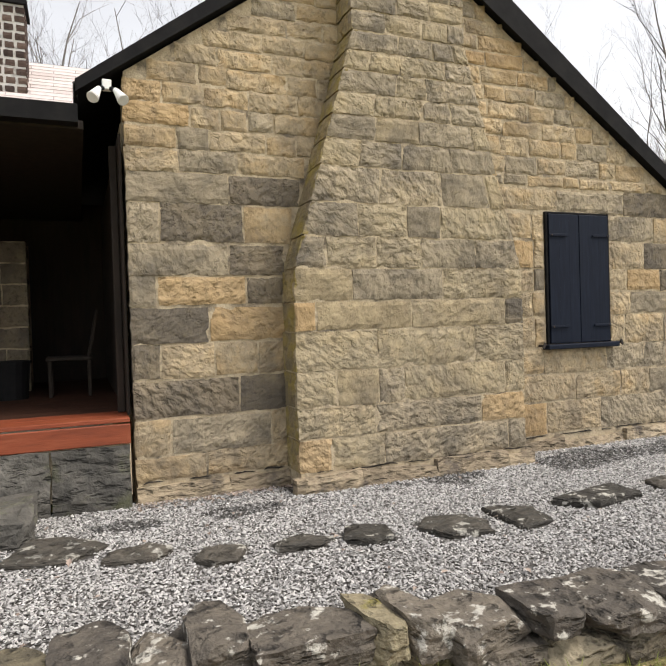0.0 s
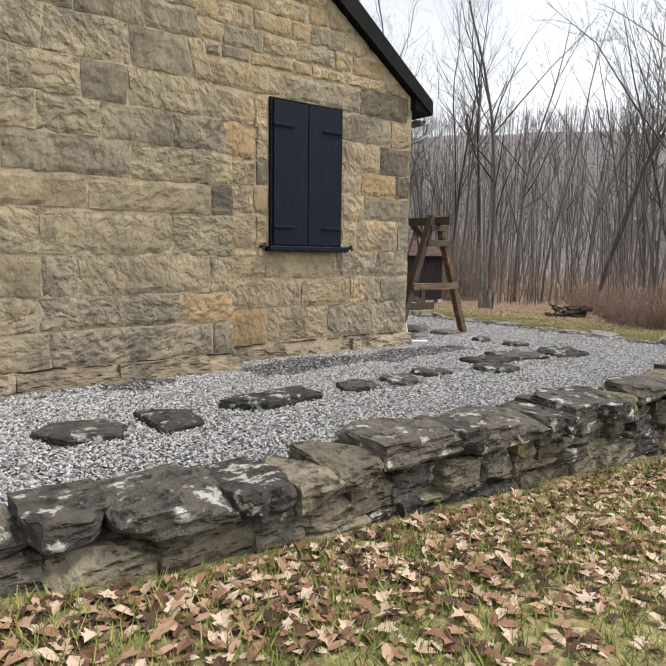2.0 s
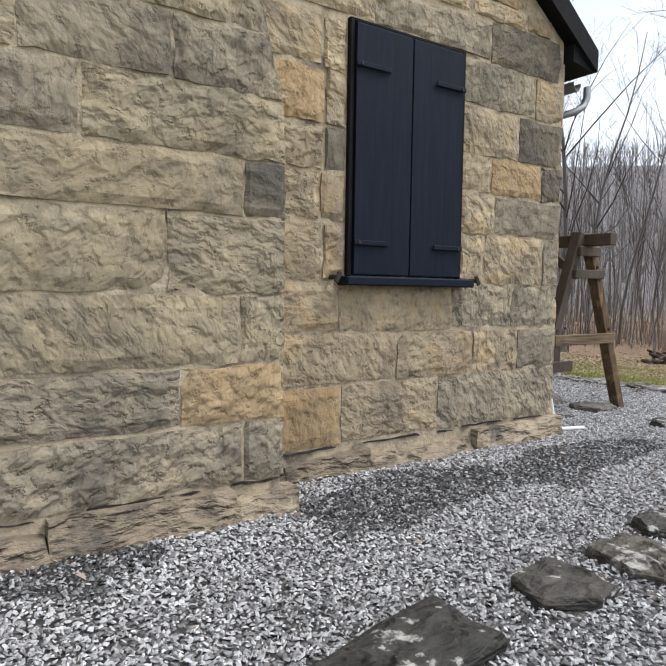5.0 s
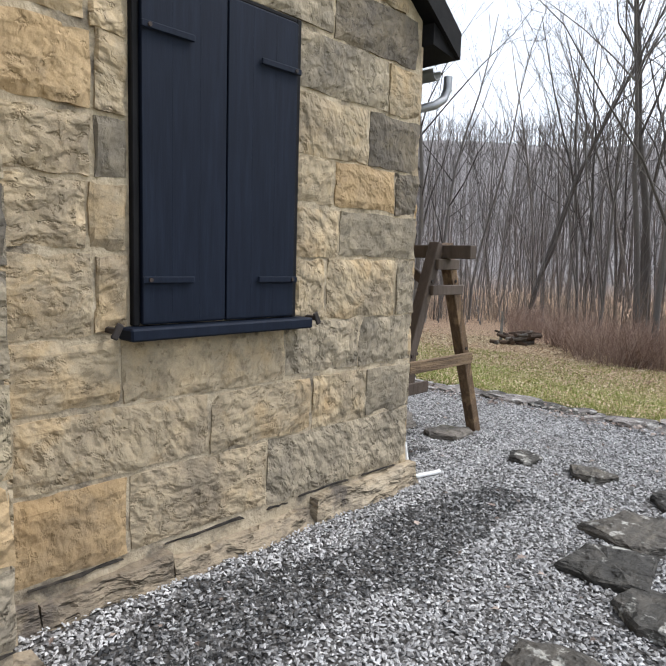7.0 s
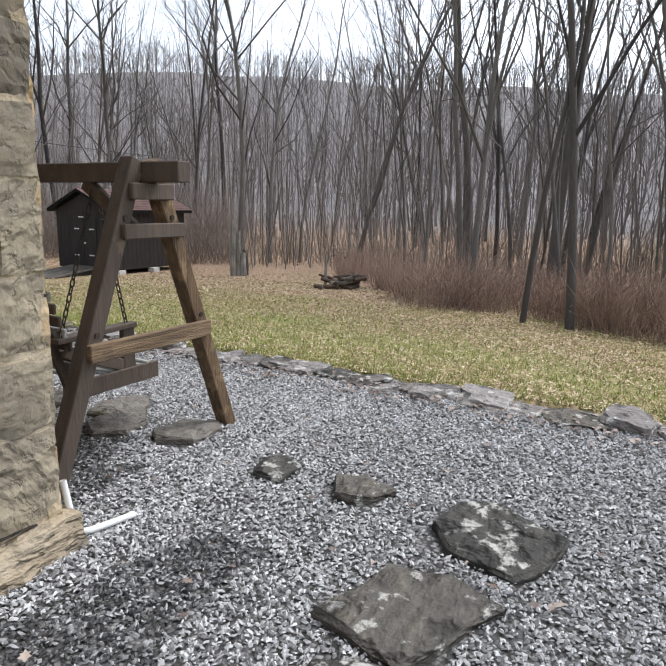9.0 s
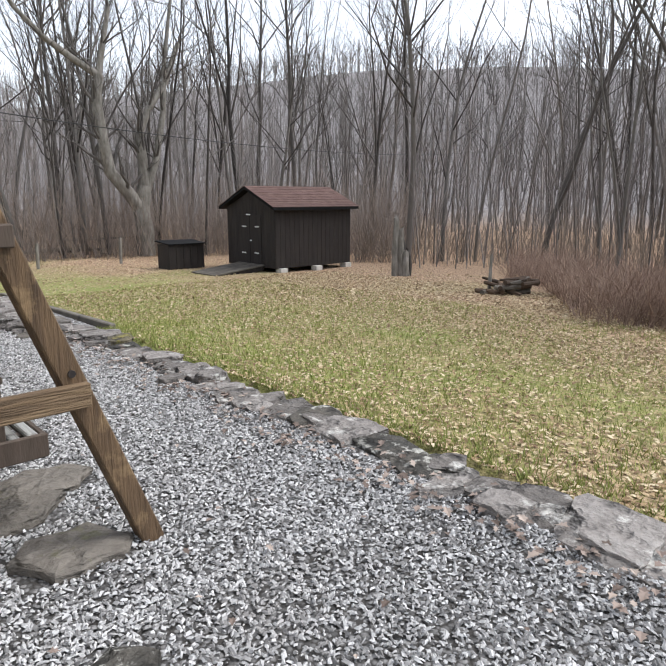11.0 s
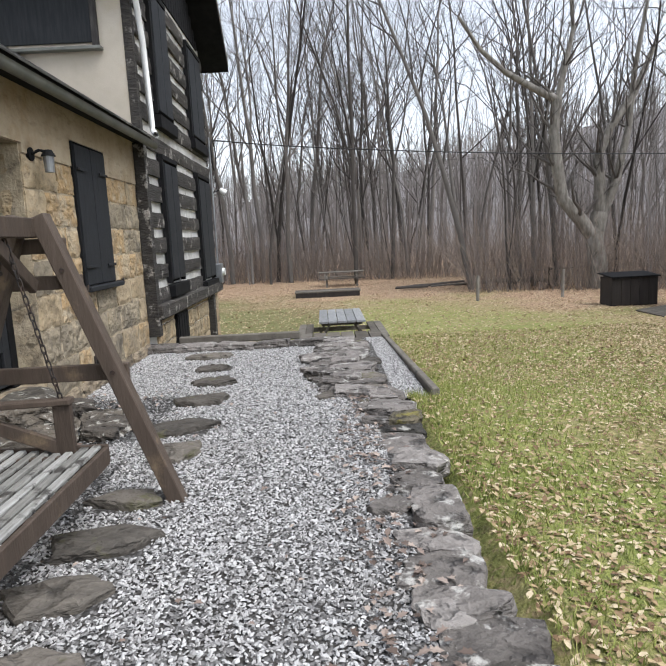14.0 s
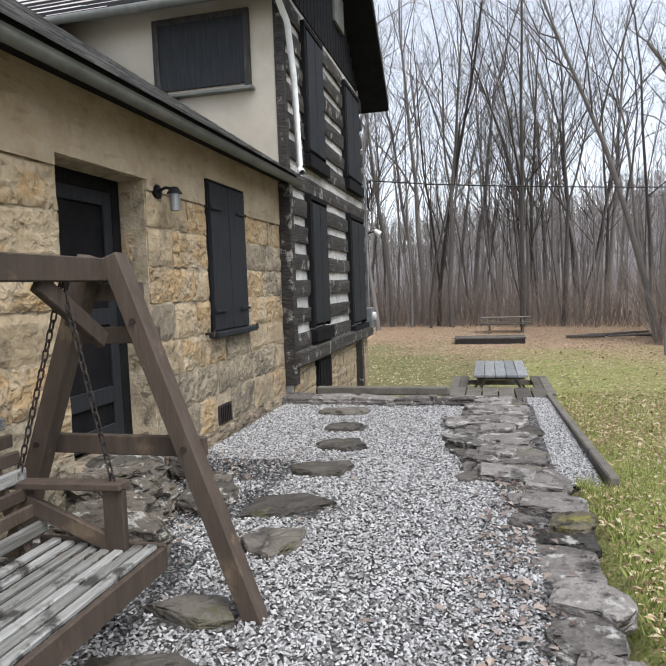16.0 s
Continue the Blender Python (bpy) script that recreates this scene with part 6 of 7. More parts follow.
def build_low_platform():
    t = thing("wooden_platform", "low grey plank platform on the far lawn", "platform", (2.5, 27.2, ground(2.5, 27.2)))
    for k in range(5):
        bar_part("plank", (-1.45, -0.5 + k * 0.25, 0.24), (1.45, -0.5 + k * 0.25, 0.24), 0.235, 0.05, M["timber"], t)
    box_part("skirt", (-1.4, -0.6, 0.0), (1.4, -0.56, 0.21), M["shed"], t, "dark skirt board")
    for x in (-1.3, 1.3):
        box_part("bearer", (x - 0.06, -0.55, 0.0), (x + 0.06, 0.6, 0.21), M["shed"], t)
    p = thing("far_picnic_table", "old picnic table at the edge of the woods", "table", (3.3, 33.0, ground(3.3, 33)))
    for k in range(4):
        bar_part("top_board", (-1.2, -0.3 + k * 0.2, 0.74), (1.2, -0.3 + k * 0.2, 0.74), 0.18, 0.05, M["timber"], p)
    for s in (-1, 1):
        bar_part("bench_board", (-1.2, s * 0.7, 0.44), (1.2, s * 0.7, 0.44), 0.24, 0.05, M["timber"], p)
        for x in (-0.8, 0.8):
            bar_part("leg", (x, s * 0.75, 0), (x, s * 0.25, 0.72), 0.05, 0.1, M["timber"], p, up=(1, 0, 0))
    for x in (-0.8, 0.8):
        bar_part("cross_bar", (x, -0.85, 0.38), (x, 0.85, 0.38), 0.05, 0.1, M["timber"], p)


build_low_platform()


def build_shed():
    gz = ground(13.6, 15.2)
    s = thing("garden_shed", "dark brown boarded garden shed with red-brown shingle roof", "shed", (13.1, 14.7, gz))
    L, D, H, R = 3.4, 2.75, 2.16, 2.75
    b = 0.16
    prism("wall_body", [(0.0, b), (D, b), (D, H), (D / 2, R - 0.06), (0.0, H)], 0.0, L, 'x', M["shed"], s)
    for k in range(17):
        x = k * L / 17
        box_part("siding_board", (x + 0.003, -0.022, b), (x + L / 17 - 0.003, 0.0, H - 0.01), M["shed"], s, bevel=0.004)
    for k in range(14):
        y = k * D / 14
        top = H + (R - H) * (1 - abs((y + D / 28) - D / 2) / (D / 2)) - 0.08
        box_part("siding_board", (-0.022, y + 0.003, b), (0.0, y + D / 14 - 0.003, top), M["shed"], s, bevel=0.004)
    dr = box_part("shed_door", (-0.05, 0.72, b + 0.05), (-0.024, 2.0, 1.9), M["shed"], s, "dark double door")
    for y in (1.35,):
        box_part("door_gap", (-0.056, y - 0.01, b + 0.05), (-0.05, y + 0.01, 1.9), M["black"], dr, bevel=0.001)
    for y, z in ((0.8, 1.5), (1.55, 1.5), (0.85, 0.62), (1.6, 0.6), (1.3, 1.9), (1.25, 1.03)):
        box_part("hinge", (-0.068, y, z - 0.015), (-0.052, y + 0.24 if z != 1.03 else y + 0.08, z + 0.02), M["white"], dr, "pale metal hinge", 0.003)
    for sgn, e0 in ((-1, -0.22), (1, D + 0.22)):
        ze = H - (R - H) / (D / 2) * 0.22
        prism("roof_slope", [(e0, ze), (D / 2, R), (D / 2, R + 0.09), (e0, ze + 0.09)], -0.22, L + 0.22, 'x', M["black"], s, "roof boarding with dark fascia")
        shingle_courses("shingles", (-0.24, e0, ze + 0.095), (L + 0.24, e0, ze + 0.095), (L + 0.24, D / 2, R + 0.1), (-0.24, D / 2, R + 0.1), 12, 18, M["shed_roof"], s, "faded red-brown shingles")
    for x, y in ((0.25, -0.05), (1.75, -0.1), (3.25, 0.0)):
        box_part("block", (x - 0.15, y - 0.1, -0.02), (x + 0.15, y + 0.2, 0.155), M["concrete"], s, "pale concrete block", 0.015)
    ramp = thing("shed_ramp", "sloping plank ramp up to the shed door", "ramp", (13.1, 14.7, gz))
    for k in range(6):
        y = 0.65 + k * 0.25
        bar_part("plank", (-2.0, y, 0.03), (-0.07, y, 0.24), 0.235, 0.04, M["timber"], ramp)
    for y in (0.6, 2.0):
        bar_part("stringer", (-1.85, y, -0.04), (-0.07, y, 0.14), 0.05, 0.14, M["shed"], ramp)
    bx = thing("storage_box", "dark brown wooden storage box with sloping lid", "box", (11.05, 18.1, ground(11.5, 18.4)))
    box_part("body", (0, 0, 0), (1.4, 0.8, 0.86), M["shed"], bx)
    for k in range(5):
        box_part("board", (k * 0.28 + 0.006, -0.02, 0.02), (k * 0.28 + 0.274, 0.0, 0.85), M["shed"], bx, bevel=0.004)
    bar_part("lid", (0.7, -0.08, 0.88), (0.7, 0.9, 0.96), 1.5, 0.04, M["black"], bx)


build_shed()


def build_stump():
    s = thing("tree_stump", "jagged hollow grey tree stump at the wood's edge", "stump", (15.3, 11.2, ground(15.3, 11.2)))
    for k, (dx, dy, h, rr) in enumerate(((0.0, 0, 1.0, 0.11), (0.24, 0.1, 0.72, 0.10), (-0.19, 0.05, 1.2, 0.085), (0.34, -0.08, 0.55, 0.07), (0.08, -0.14, 0.5, 0.12))):
        pts = [(dx, dy, -0.1), (dx * 1.05, dy, h * 0.6), (dx * 0.95, dy, h * 1.1), (dx * 0.8, dy, h * 1.45)]
        vs, fs = [], []
        n = 9
        for i, p in enumerate(pts):
            for j in range(n):
                a = 2 * math.pi * j / n
                q = rr * (1.25 - 0.12 * i) * (1 + 0.25 * noise.noise(Vector((math.cos(a) * 2 + k, math.sin(a) * 2, i * 0.8))))
                vs.append((p[0] + q * math.cos(a), p[1] + q * math.sin(a), p[2] + (0.5 * noise.noise(Vector((math.cos(a) * 3, math.sin(a) * 3, k * 5))) if i == 3 else 0)))
        for i in range(3):
            for j in range(n):
                fs.append((i * n + j, i * n + (j + 1) % n, (i + 1) * n + (j + 1) % n, (i + 1) * n + j))
        fs.append(tuple(range(3 * n, 4 * n)))
        pyd("trunk_piece", vs, fs, M["bark"] if k % 2 else M["bark_pale"], s)
    gz = ground(13.6, 6.2)
    lp = thing("log_pile", "heap of split rotting logs on the lawn edge", "log pile", (13.6, 6.2, gz))
    r = random.Random(6)
    for k in range(30):
        a = r.uniform(0, 3.14)
        tier = k // 11
        x, y, z = r.gauss(0, 0.3 - 0.06 * tier), r.gauss(0, 0.2), 0.07 + 0.12 * tier
        L = r.uniform(0.3, 0.85)
        d = Vector((math.cos(a), 0.6 * math.sin(a), r.uniform(-0.12, 0.3))) * L / 2
        rod_part("log", Vector((x, y, z)) - d, Vector((x, y, z)) + d, r.uniform(0.05, 0.1), M["rotten"] if k % 3 else M["timber"], lp, n=7, r2=r.uniform(0.025, 0.06))
    rod_part("upright_branch", (-0.3, 0.4, 0.1), (-0.2, 0.45, 0.95), 0.05, M["bark_pale"], lp, n=7, r2=0.03)
    for k, (x, y, h) in enumerate(((11.0, 21.9, 1.0), (7.9, 21.9, 0.9))):
        p = rod_part("fence_post", (x, y, ground(x, y) - 0.1), (x + 0.03, y, ground(x, y) + h), 0.06, M["bark_pale"], None, n=8)
        tagged(p, "weathered round fence post in the lawn", "post", "posts at the lawn edge")
    rl = thing("rustic_rail", "rough branch rail on posts before the woods", "fence")
    for k in range(3):
        x = 10.6 + k * 1.7
        y = 27 - 0.15 * k
        z = ground(x, y)
        rod_part("post", (x, y, z - 0.1), (x, y, z + 0.8), 0.05, M["bark"], rl, n=7)
        if k < 2:
            rod_part("rail", (x, y, z + 0.72), (x + 1.7, y - 0.15, ground(x + 1.7, y - 0.15) + 0.7 + 0.05 * (k % 2)), 0.04, M["bark"], rl, n=7)
    r = random.Random(44)
    for k in range(10):
        x, y = r.uniform(5.5, 11), r.uniform(28, 31)
        a = r.uniform(-0.3, 0.3)
        L = r.uniform(1.2, 3.2)
        z = ground(x, y)
        l = rod_part("fallen_log", (x, y, z + 0.12), (x + L * math.cos(a), y + L * math.sin(a), z + 0.16), r.uniform(0.04, 0.08), M["bark"], None, n=8)
        tagged(l, "grey fallen log lying at the wood's edge", "log", "fallen logs at the wood's edge")


build_stump()


# ---- trees ----
class Tubes:
    """Collects tapered tubes into one mesh."""

    def __init__(self):
        self.v, self.f = [], []

    def tube(self, pts, radii, n):
        base = len(self.v)
        for i, p in enumerate(pts):
            d = (pts[min(i + 1, len(pts) - 1)] - pts[max(i - 1, 0)]).normalized()
            s = d.cross(Vector((0.9, 0.2, 0.13))).normalized()
            u = d.cross(s)
            for k in range(n):
                a = 2 * math.pi * k / n
                self.v.append(p + radii[i] * (math.cos(a) * s + math.sin(a) * u))
        for i in range(len(pts) - 1):
            for k in range(n):
                self.f.append((base + i * n + k, base + i * n + (k + 1) % n, base + (i + 1) * n + (k + 1) % n, base + (i + 1) * n + k))


def grow(tubes, r, p, d, length, rad, level, most, n0):
    """A wandering limb that throws off smaller ones."""
    steps = 8 if level == 0 else (4 if level == 1 else 3 if level == 2 else 2)
    pts, radii = [p.copy()], [rad]
    dirs = []
    for i in range(steps):
        wob = 0.07 if level == 0 else 0.24
        d = (d + Vector((r.gauss(0, wob), r.gauss(0, wob), r.gauss(0, wob) + (0.10 if level else 0.03)))).normalized()
        p = p + d * (length / steps)
        pts.append(p.copy())
        radii.append(max(0.0035, rad * (1 - 0.86 * (i + 1) / steps)))
        dirs.append(d.copy())
    tubes[0 if level == 0 else 1].tube(pts, radii, max(3, n0 - 2 * level))
    if level >= most:
        return pts, dirs, radii
    count = (11, 6, 3)[min(level, 2)]
    for k in range(count):
        u = r.uniform(0.22, 0.98) if level == 0 else r.uniform(0.25, 1.0)
        i = min(steps - 1, int(u * steps))
        q = pts[i].lerp(pts[i + 1], u * steps - i)
        a = r.uniform(0, 2 * math.pi)
        side = Vector((math.cos(a), math.sin(a), 0.1))
        nd = (dirs[i] * (1.0 if level == 0 else 0.9) + side * r.uniform(0.45, 0.8)).normalized()
        grow(tubes, r, q, nd, length * r.uniform(0.26, 0.46) * (1.2 - 0.5 * u), radii[i] * r.uniform(0.32, 0.55), level + 1, most, n0)
    return pts, dirs, radii


def tree_meshes(seed, height, rad, most=3, lean=0.04, n0=7):
    r = random.Random(seed)
    tubes = (Tubes(), Tubes())
    d = Vector((r.gauss(0, lean), r.gauss(0, lean), 1)).normalized()
    pts, dirs, radii = grow(tubes, r, Vector((0, 0, -0.3)), d, height, rad, 0, most, n0)
    if seed % 3:
        k = r.randint(1, 3)
        a = r.uniform(0, 6.28)
        side = Vector((math.cos(a), math.sin(a), 0)) * r.uniform(0.16, 0.34)
        grow(tubes, r, pts[k], (dirs[k] + side).normalized(), height * r.uniform(0.55, 0.75), radii[k] * 0.7, 0, most - 1, n0)
    out = []
    for name, t in zip(("trunk", "crown"), tubes):
        me = bpy.data.meshes.new(name)
        me.from_pydata(t.v, [], t.f)
        me.polygons.foreach_set("use_smooth", [True] * len(me.polygons))
        out.append(me)
    return out


def build_woods():
    protos = []
    for k in range(9):
        h = (16, 18, 14, 20, 12, 17, 15, 10, 19)[k]
        rd = (0.11, 0.13, 0.085, 0.16, 0.065, 0.10, 0.08, 0.05, 0.12)[k]
        tm, cm = tree_meshes(60 + k, h, rd, lean=0.035)
        for me in (tm, cm):
            me.materials.append(M["bark"])
        protos.append((tm, cm))
    r = random.Random(77)
    n = 0
    first = {}
    spots = []
    tries = 0
    spots += [(10.2, 0.55), (10.0, -0.35), (12.4, 2.2), (13.5, 0.4), (16.8, 5.2)]
    while len(spots) < 205 and tries < 9000:
        tries += 1
        b = r.uniform(-24, 118) if r.random() < 0.68 else r.uniform(-20, 30)
        q = r.random() ** 1.3
        near = 36 if b < 12 else (27 if b < 50 else 20 - 5 * smooth(60, 100, b))
        dist = near + q * (20 if b < 12 else 32)
        x, y = 2 + dist * math.sin(radians(b)), dist * math.cos(radians(b))
        if 12 < x < 17.5 and 13.5 < y < 18.5:
            continue
        if any((x - a) ** 2 + (y - c) ** 2 < 1.0 for a, c in spots):
            continue
        spots.append((x, y))
    for x, y in spots:
        k = r.randrange(9)
        sc = r.uniform(0.75, 1.2) * (1.3 if y > 30 and x < 12 else 1.0)
        m = Matrix.Translation((x, y, ground(x, y))) @ pose(0, 0, 0, r.gauss(0, 1.3), r.gauss(0, 1.3), r.uniform(0, 360)) @ Matrix.Diagonal((sc, sc, sc, 1))
        t = new("tree")
        t.empty_display_size = 0.2
        t.matrix_basis = m
        tagged(t, "slender bare grey-barked tree at the edge of the winter woods", "tree", "bare trees of the woods")
        for nm, me in zip(("trunk", "crown"), protos[k]):
            o = new(nm, me)
            o.parent = t
    # the large forked pale tree and its neighbours behind the shed
    t = thing("forked_tree", "large forked tree with pale flaking bark and crooked limbs", "tree", (13.4, 24.6, ground(13.4, 24.6)))
    tubes = (Tubes(), Tubes())
    rr = random.Random(5)

    def path(pts, r0, r1, level=0):
        pts = [Vector(p) for p in pts]
        nn = len(pts)
        radii = [r0 + (r1 - r0) * i / (nn - 1) for i in range(nn)]
        tubes[level].tube(pts, [1.25 * v for v in radii], 9)
        return pts, radii
    path([(0, 0, -0.3), (0.05, 0, 1.0), (-0.1, 0, 2.0), (0.15, 0.1, 3.0)], 0.33, 0.26)
    limbs = [path([(-0.1, 0, 2.0), (-0.7, 0, 2.8), (-1.35, 0.1, 3.6), (-1.6, 0, 4.8), (-1.75, 0, 6.2), (-1.6, 0, 7.4)], 0.24, 0.15),
             path([(0.15, 0.1, 3.0), (0.1, 0, 4.2), (0.0, 0, 5.2), (0.5, 0, 6.3), (1.4, 0, 7.5), (2.2, 0.2, 9.2)], 0.2, 0.08),
             path([(0.15, 0.1, 2.6), (0.7, -0.1, 4.2), (1.2, 0, 6.2), (1.4, 0, 8.4), (1.9, 0.1, 11)], 0.16, 0.05),
             path([(-1.6, 0, 7.4), (-2.5, 0.1, 7.9), (-3.6, 0, 8.5), (-4.6, 0, 9.4), (-5.4, 0, 10.6)], 0.13, 0.05),
             path([(-1.6, 0, 7.4), (-1.3, 0.1, 8.6), (-1.0, 0, 10), (-1.1, 0.2, 12)], 0.12, 0.04)]
    for pts, radii in limbs:
        for i in range(1, len(pts)):
            for _ in range(4):
                a = rr.uniform(0, 6.28)
                grow(tubes, rr, pts[i], Vector((math.cos(a) * 0.7, math.sin(a) * 0.7, 0.8)).normalized(), rr.uniform(1.2, 2.6), radii[i] * 0.45, 1, 3, 7)
    for nm, tb_ in zip(("trunk", "crown"), tubes):
        pyd(nm, tb_.v, tb_.f, M["bark_pale"] if nm == "trunk" else M["bark"], t, "", True)
    # far woods, uncountable
    far = Tubes()
    rf = random.Random(9)
    for k in range(1500):
        b = rf.uniform(-30, 125)
        dist = 52 + 100 * rf.random() ** 1.2
        if b > 50:
            dist = 42 + 110 * rf.random() ** 1.2
        x, y = 2 + dist * math.sin(radians(b)), dist * math.cos(radians(b))
        h = rf.uniform(9, 17)
        p0 = Vector((x, y, ground(x, y) - 0.5))
        rd = rf.uniform(0.06, 0.17)
        tip = Vector((rf.gauss(0, 0.5), rf.gauss(0, 0.5), h))
        mid = p0 + tip * 0.5 + Vector((rf.gauss(0, 0.45), rf.gauss(0, 0.45), 0))
        far.tube([p0, mid, p0 + tip], [rd, rd * 0.65, 0.012], 3)
        for j in range(11):
            u = rf.uniform(0.25, 0.95)
            q = p0.lerp(mid, 2 * u) if u < 0.5 else mid.lerp(p0 + tip, 2 * u - 1)
            a = rf.uniform(0, 6.28)
            L = rf.uniform(1.4, 4.2) * (1.2 - u)
            e = q + Vector((math.cos(a) * L * 0.6, math.sin(a) * L * 0.6, L))
            far.tube([q, e], [rd * 0.3, 0.008], 3)
    for k in range(3300):
        b = rf.uniform(-30, 125)
        dist = rf.uniform(95, 180) if k % 3 == 0 else rf.gauss(205, 25)
        x, y = 2 + dist * math.sin(radians(b)), dist * math.cos(radians(b))
        h = rf.uniform(5, 12)
        p0 = Vector((x, y, ground(x, y) - 0.5))
        far.tube([p0, p0 + Vector((rf.gauss(0, 0.5), rf.gauss(0, 0.5), h))], [rf.uniform(0.07, 0.14), 0.03], 3)
        for j in range(5):
            q = p0 + Vector((0, 0, h * rf.uniform(0.3, 0.8)))
            a = rf.uniform(0, 6.28)
            L = rf.uniform(1.5, 3.5)
            far.tube([q, q + Vector((math.cos(a) * L * 0.7, math.sin(a) * L * 0.7, L))], [0.05, 0.02], 3)
    for k in range(900):
        b = rf.uniform(-26, 118)
        near = 37 if b < 14 else (27 if b < 50 else 20 - 4 * smooth(60, 100, b))
        dist = near + abs(rf.gauss(0, 10))
        x, y = 2 + dist * math.sin(radians(b)), dist * math.cos(radians(b))
        if 10.5 < x < 17.5 and 13 < y < 19.5:
            continue
        h = rf.uniform(2.5, 8)
        p0 = Vector((x, y, ground(x, y) - 0.1))
        tip = Vector((rf.gauss(0, 0.08) * h, rf.gauss(0, 0.08) * h, h))
        rd = rf.uniform(0.012, 0.035)
        far.tube([p0, p0 + tip * 0.5 + Vector((rf.gauss(0, 0.12), rf.gauss(0, 0.12), 0)), p0 + tip], [rd, rd * 0.7, 0.004], 3)
        for j in range(8):
            u = rf.uniform(0.25, 0.95)
            q = p0 + tip * u
            a = rf.uniform(0, 6.28)
            L = rf.uniform(0.5, 1.6)
            far.tube([q, q + Vector((math.cos(a) * L * 0.6, math.sin(a) * L * 0.6, L))], [rd * 0.4, 0.003], 3)
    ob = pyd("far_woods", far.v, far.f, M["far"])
    tagged(ob, "dense grey-brown leafless woods climbing the far hill", "woods", kind="stuff")
    # undergrowth
    for name, mat, count, zone, lab in (("undergrowth", M["brush"], 7500, (-26, 118, 0), "tangled dry brown undergrowth at the foot of the woods"), ("tall_undergrowth", M["thicket"], 5600, (-26, 50, 0), "tall pale brown thicket before the northern woods"), ("red_brush", M["redbrush"], 5200, (61, 118, 1), "thicket of reddish bare brush at the lawn edge")):
        br = Tubes()
        rb = random.Random(count)
        for k in range(count):
            b = rb.uniform(zone[0], zone[1])
            if zone[2]:
                near = 9.4 - 1.8 * smooth(78, 104, b) + 6 * smooth(71, 63, b)
                dist = near + abs(rb.gauss(0, 3.0))
                clump = noise.noise(Vector((b * 0.16, dist * 0.45, 2)))
                if clump < rb.uniform(-0.75, 0.15):
                    continue
                h = rb.uniform(0.3, 1.1) + 0.8 * max(0.0, clump) * rb.random()
            else:
                near = (35.5 + 4 * smooth(12, -15, b)) if b < 14 else (26 if b < 45 else 22 - 3 * smooth(50, 80, b))
                dist = near + abs(rb.gauss(0, 6))
                h = rb.uniform(0.5, 2.6) if b > 52 else rb.uniform(0.8, 3.8) if count > 6000 else rb.uniform(1.6, 4.2)
            x, y = 2 + dist * math.sin(radians(b)), dist * math.cos(radians(b))
            if 10.5 < x < 17 and 13 < y < 19.2:
                continue
            p0 = Vector((x, y, ground(x, y) - 0.05))
            lean_ = Vector((rb.gauss(0, 0.36), rb.gauss(0, 0.36), 1)) * h
            br.tube([p0, p0 + lean_ * 0.55 + Vector((rb.gauss(0, 0.05), rb.gauss(0, 0.05), 0)), p0 + lean_], [rb.uniform(0.005, 0.013), 0.006, 0.002], 3)
            for _ in range(3 if zone[2] or zone[1] == 50 else 1):
                q = p0 + lean_ * rb.uniform(0.25, 0.8)
                br.tube([q, q + Vector((rb.gauss(0, 0.25), rb.gauss(0, 0.25), rb.uniform(0.1, 0.5)))], [0.004 if zone[2] else 0.005, 0.002], 3)
        ob = pyd(name, br.v, br.f, mat)
        tagged(ob, lab, "brush", kind="stuff")


build_woods()


# ---- loose gravel, leaves and grass ----
def in_terrace(x, y):
    if y < 0:
        return -9 < x < 2.72 and y > south_edge(x) + 0.36 and not (-5.0 < x < -2.45 and y > -0.42)
    return 0.05 < x < 2.72 and y < 7.5


FLAGS = SOUTH_FLAGS + EAST_FLAGS


def on_flag(x, y, k=0.42):
    return any(abs(x - a) < w * k and abs(y - b) < d * k for a, b, w, d in FLAGS)


def scatter(name, count, spot, mat, label, category, size, seed):
    """Many small crushed stones in one mesh."""
    r = random.Random(seed)
    vs, fs = [], []
    unit = [(0.9, 0.3, -0.2), (-0.3, 0.75, -0.2), (-0.9, -0.25, -0.2), (0.35, -0.75, -0.2), (0.42, 0.0, 0.75), (-0.42, 0.1, 0.65)]
    face = [(0, 1, 5, 4), (1, 2, 5), (2, 3, 4, 5), (3, 0, 4)]
    for _ in range(count):
        p = spot(r)
        if p is None:
            continue
        x, y, z = p
        s = r.uniform(*size)
        a = r.uniform(0, 6.28)
        ca, sa = math.cos(a), math.sin(a)
        i = len(vs)
        tx, ty = r.gauss(0, 0.35), r.gauss(0, 0.35)
        sx, sy = s * r.uniform(0.8, 1.3), s * r.uniform(0.6, 1.0)
        for ux, uy, uz in unit:
            ux, uy = ux * sx * r.uniform(0.7, 1.2), uy * sy * r.uniform(0.7, 1.2)
            zz = uz * s * 0.5 + tx * ux + ty * uy
            vs.append((x + ux * ca - uy * sa, y + ux * sa + uy * ca, z + zz))
        fs += [tuple(i + q for q in f) for f in face]
    ob = pyd(name, vs, fs, mat)
    return tagged(ob, label, category, kind="stuff")


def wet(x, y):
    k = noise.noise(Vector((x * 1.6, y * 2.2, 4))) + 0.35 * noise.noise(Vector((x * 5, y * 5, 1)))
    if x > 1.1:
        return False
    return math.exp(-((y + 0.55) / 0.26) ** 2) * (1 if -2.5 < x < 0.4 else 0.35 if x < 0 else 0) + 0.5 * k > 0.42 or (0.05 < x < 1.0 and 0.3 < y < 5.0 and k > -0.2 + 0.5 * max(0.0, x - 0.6))


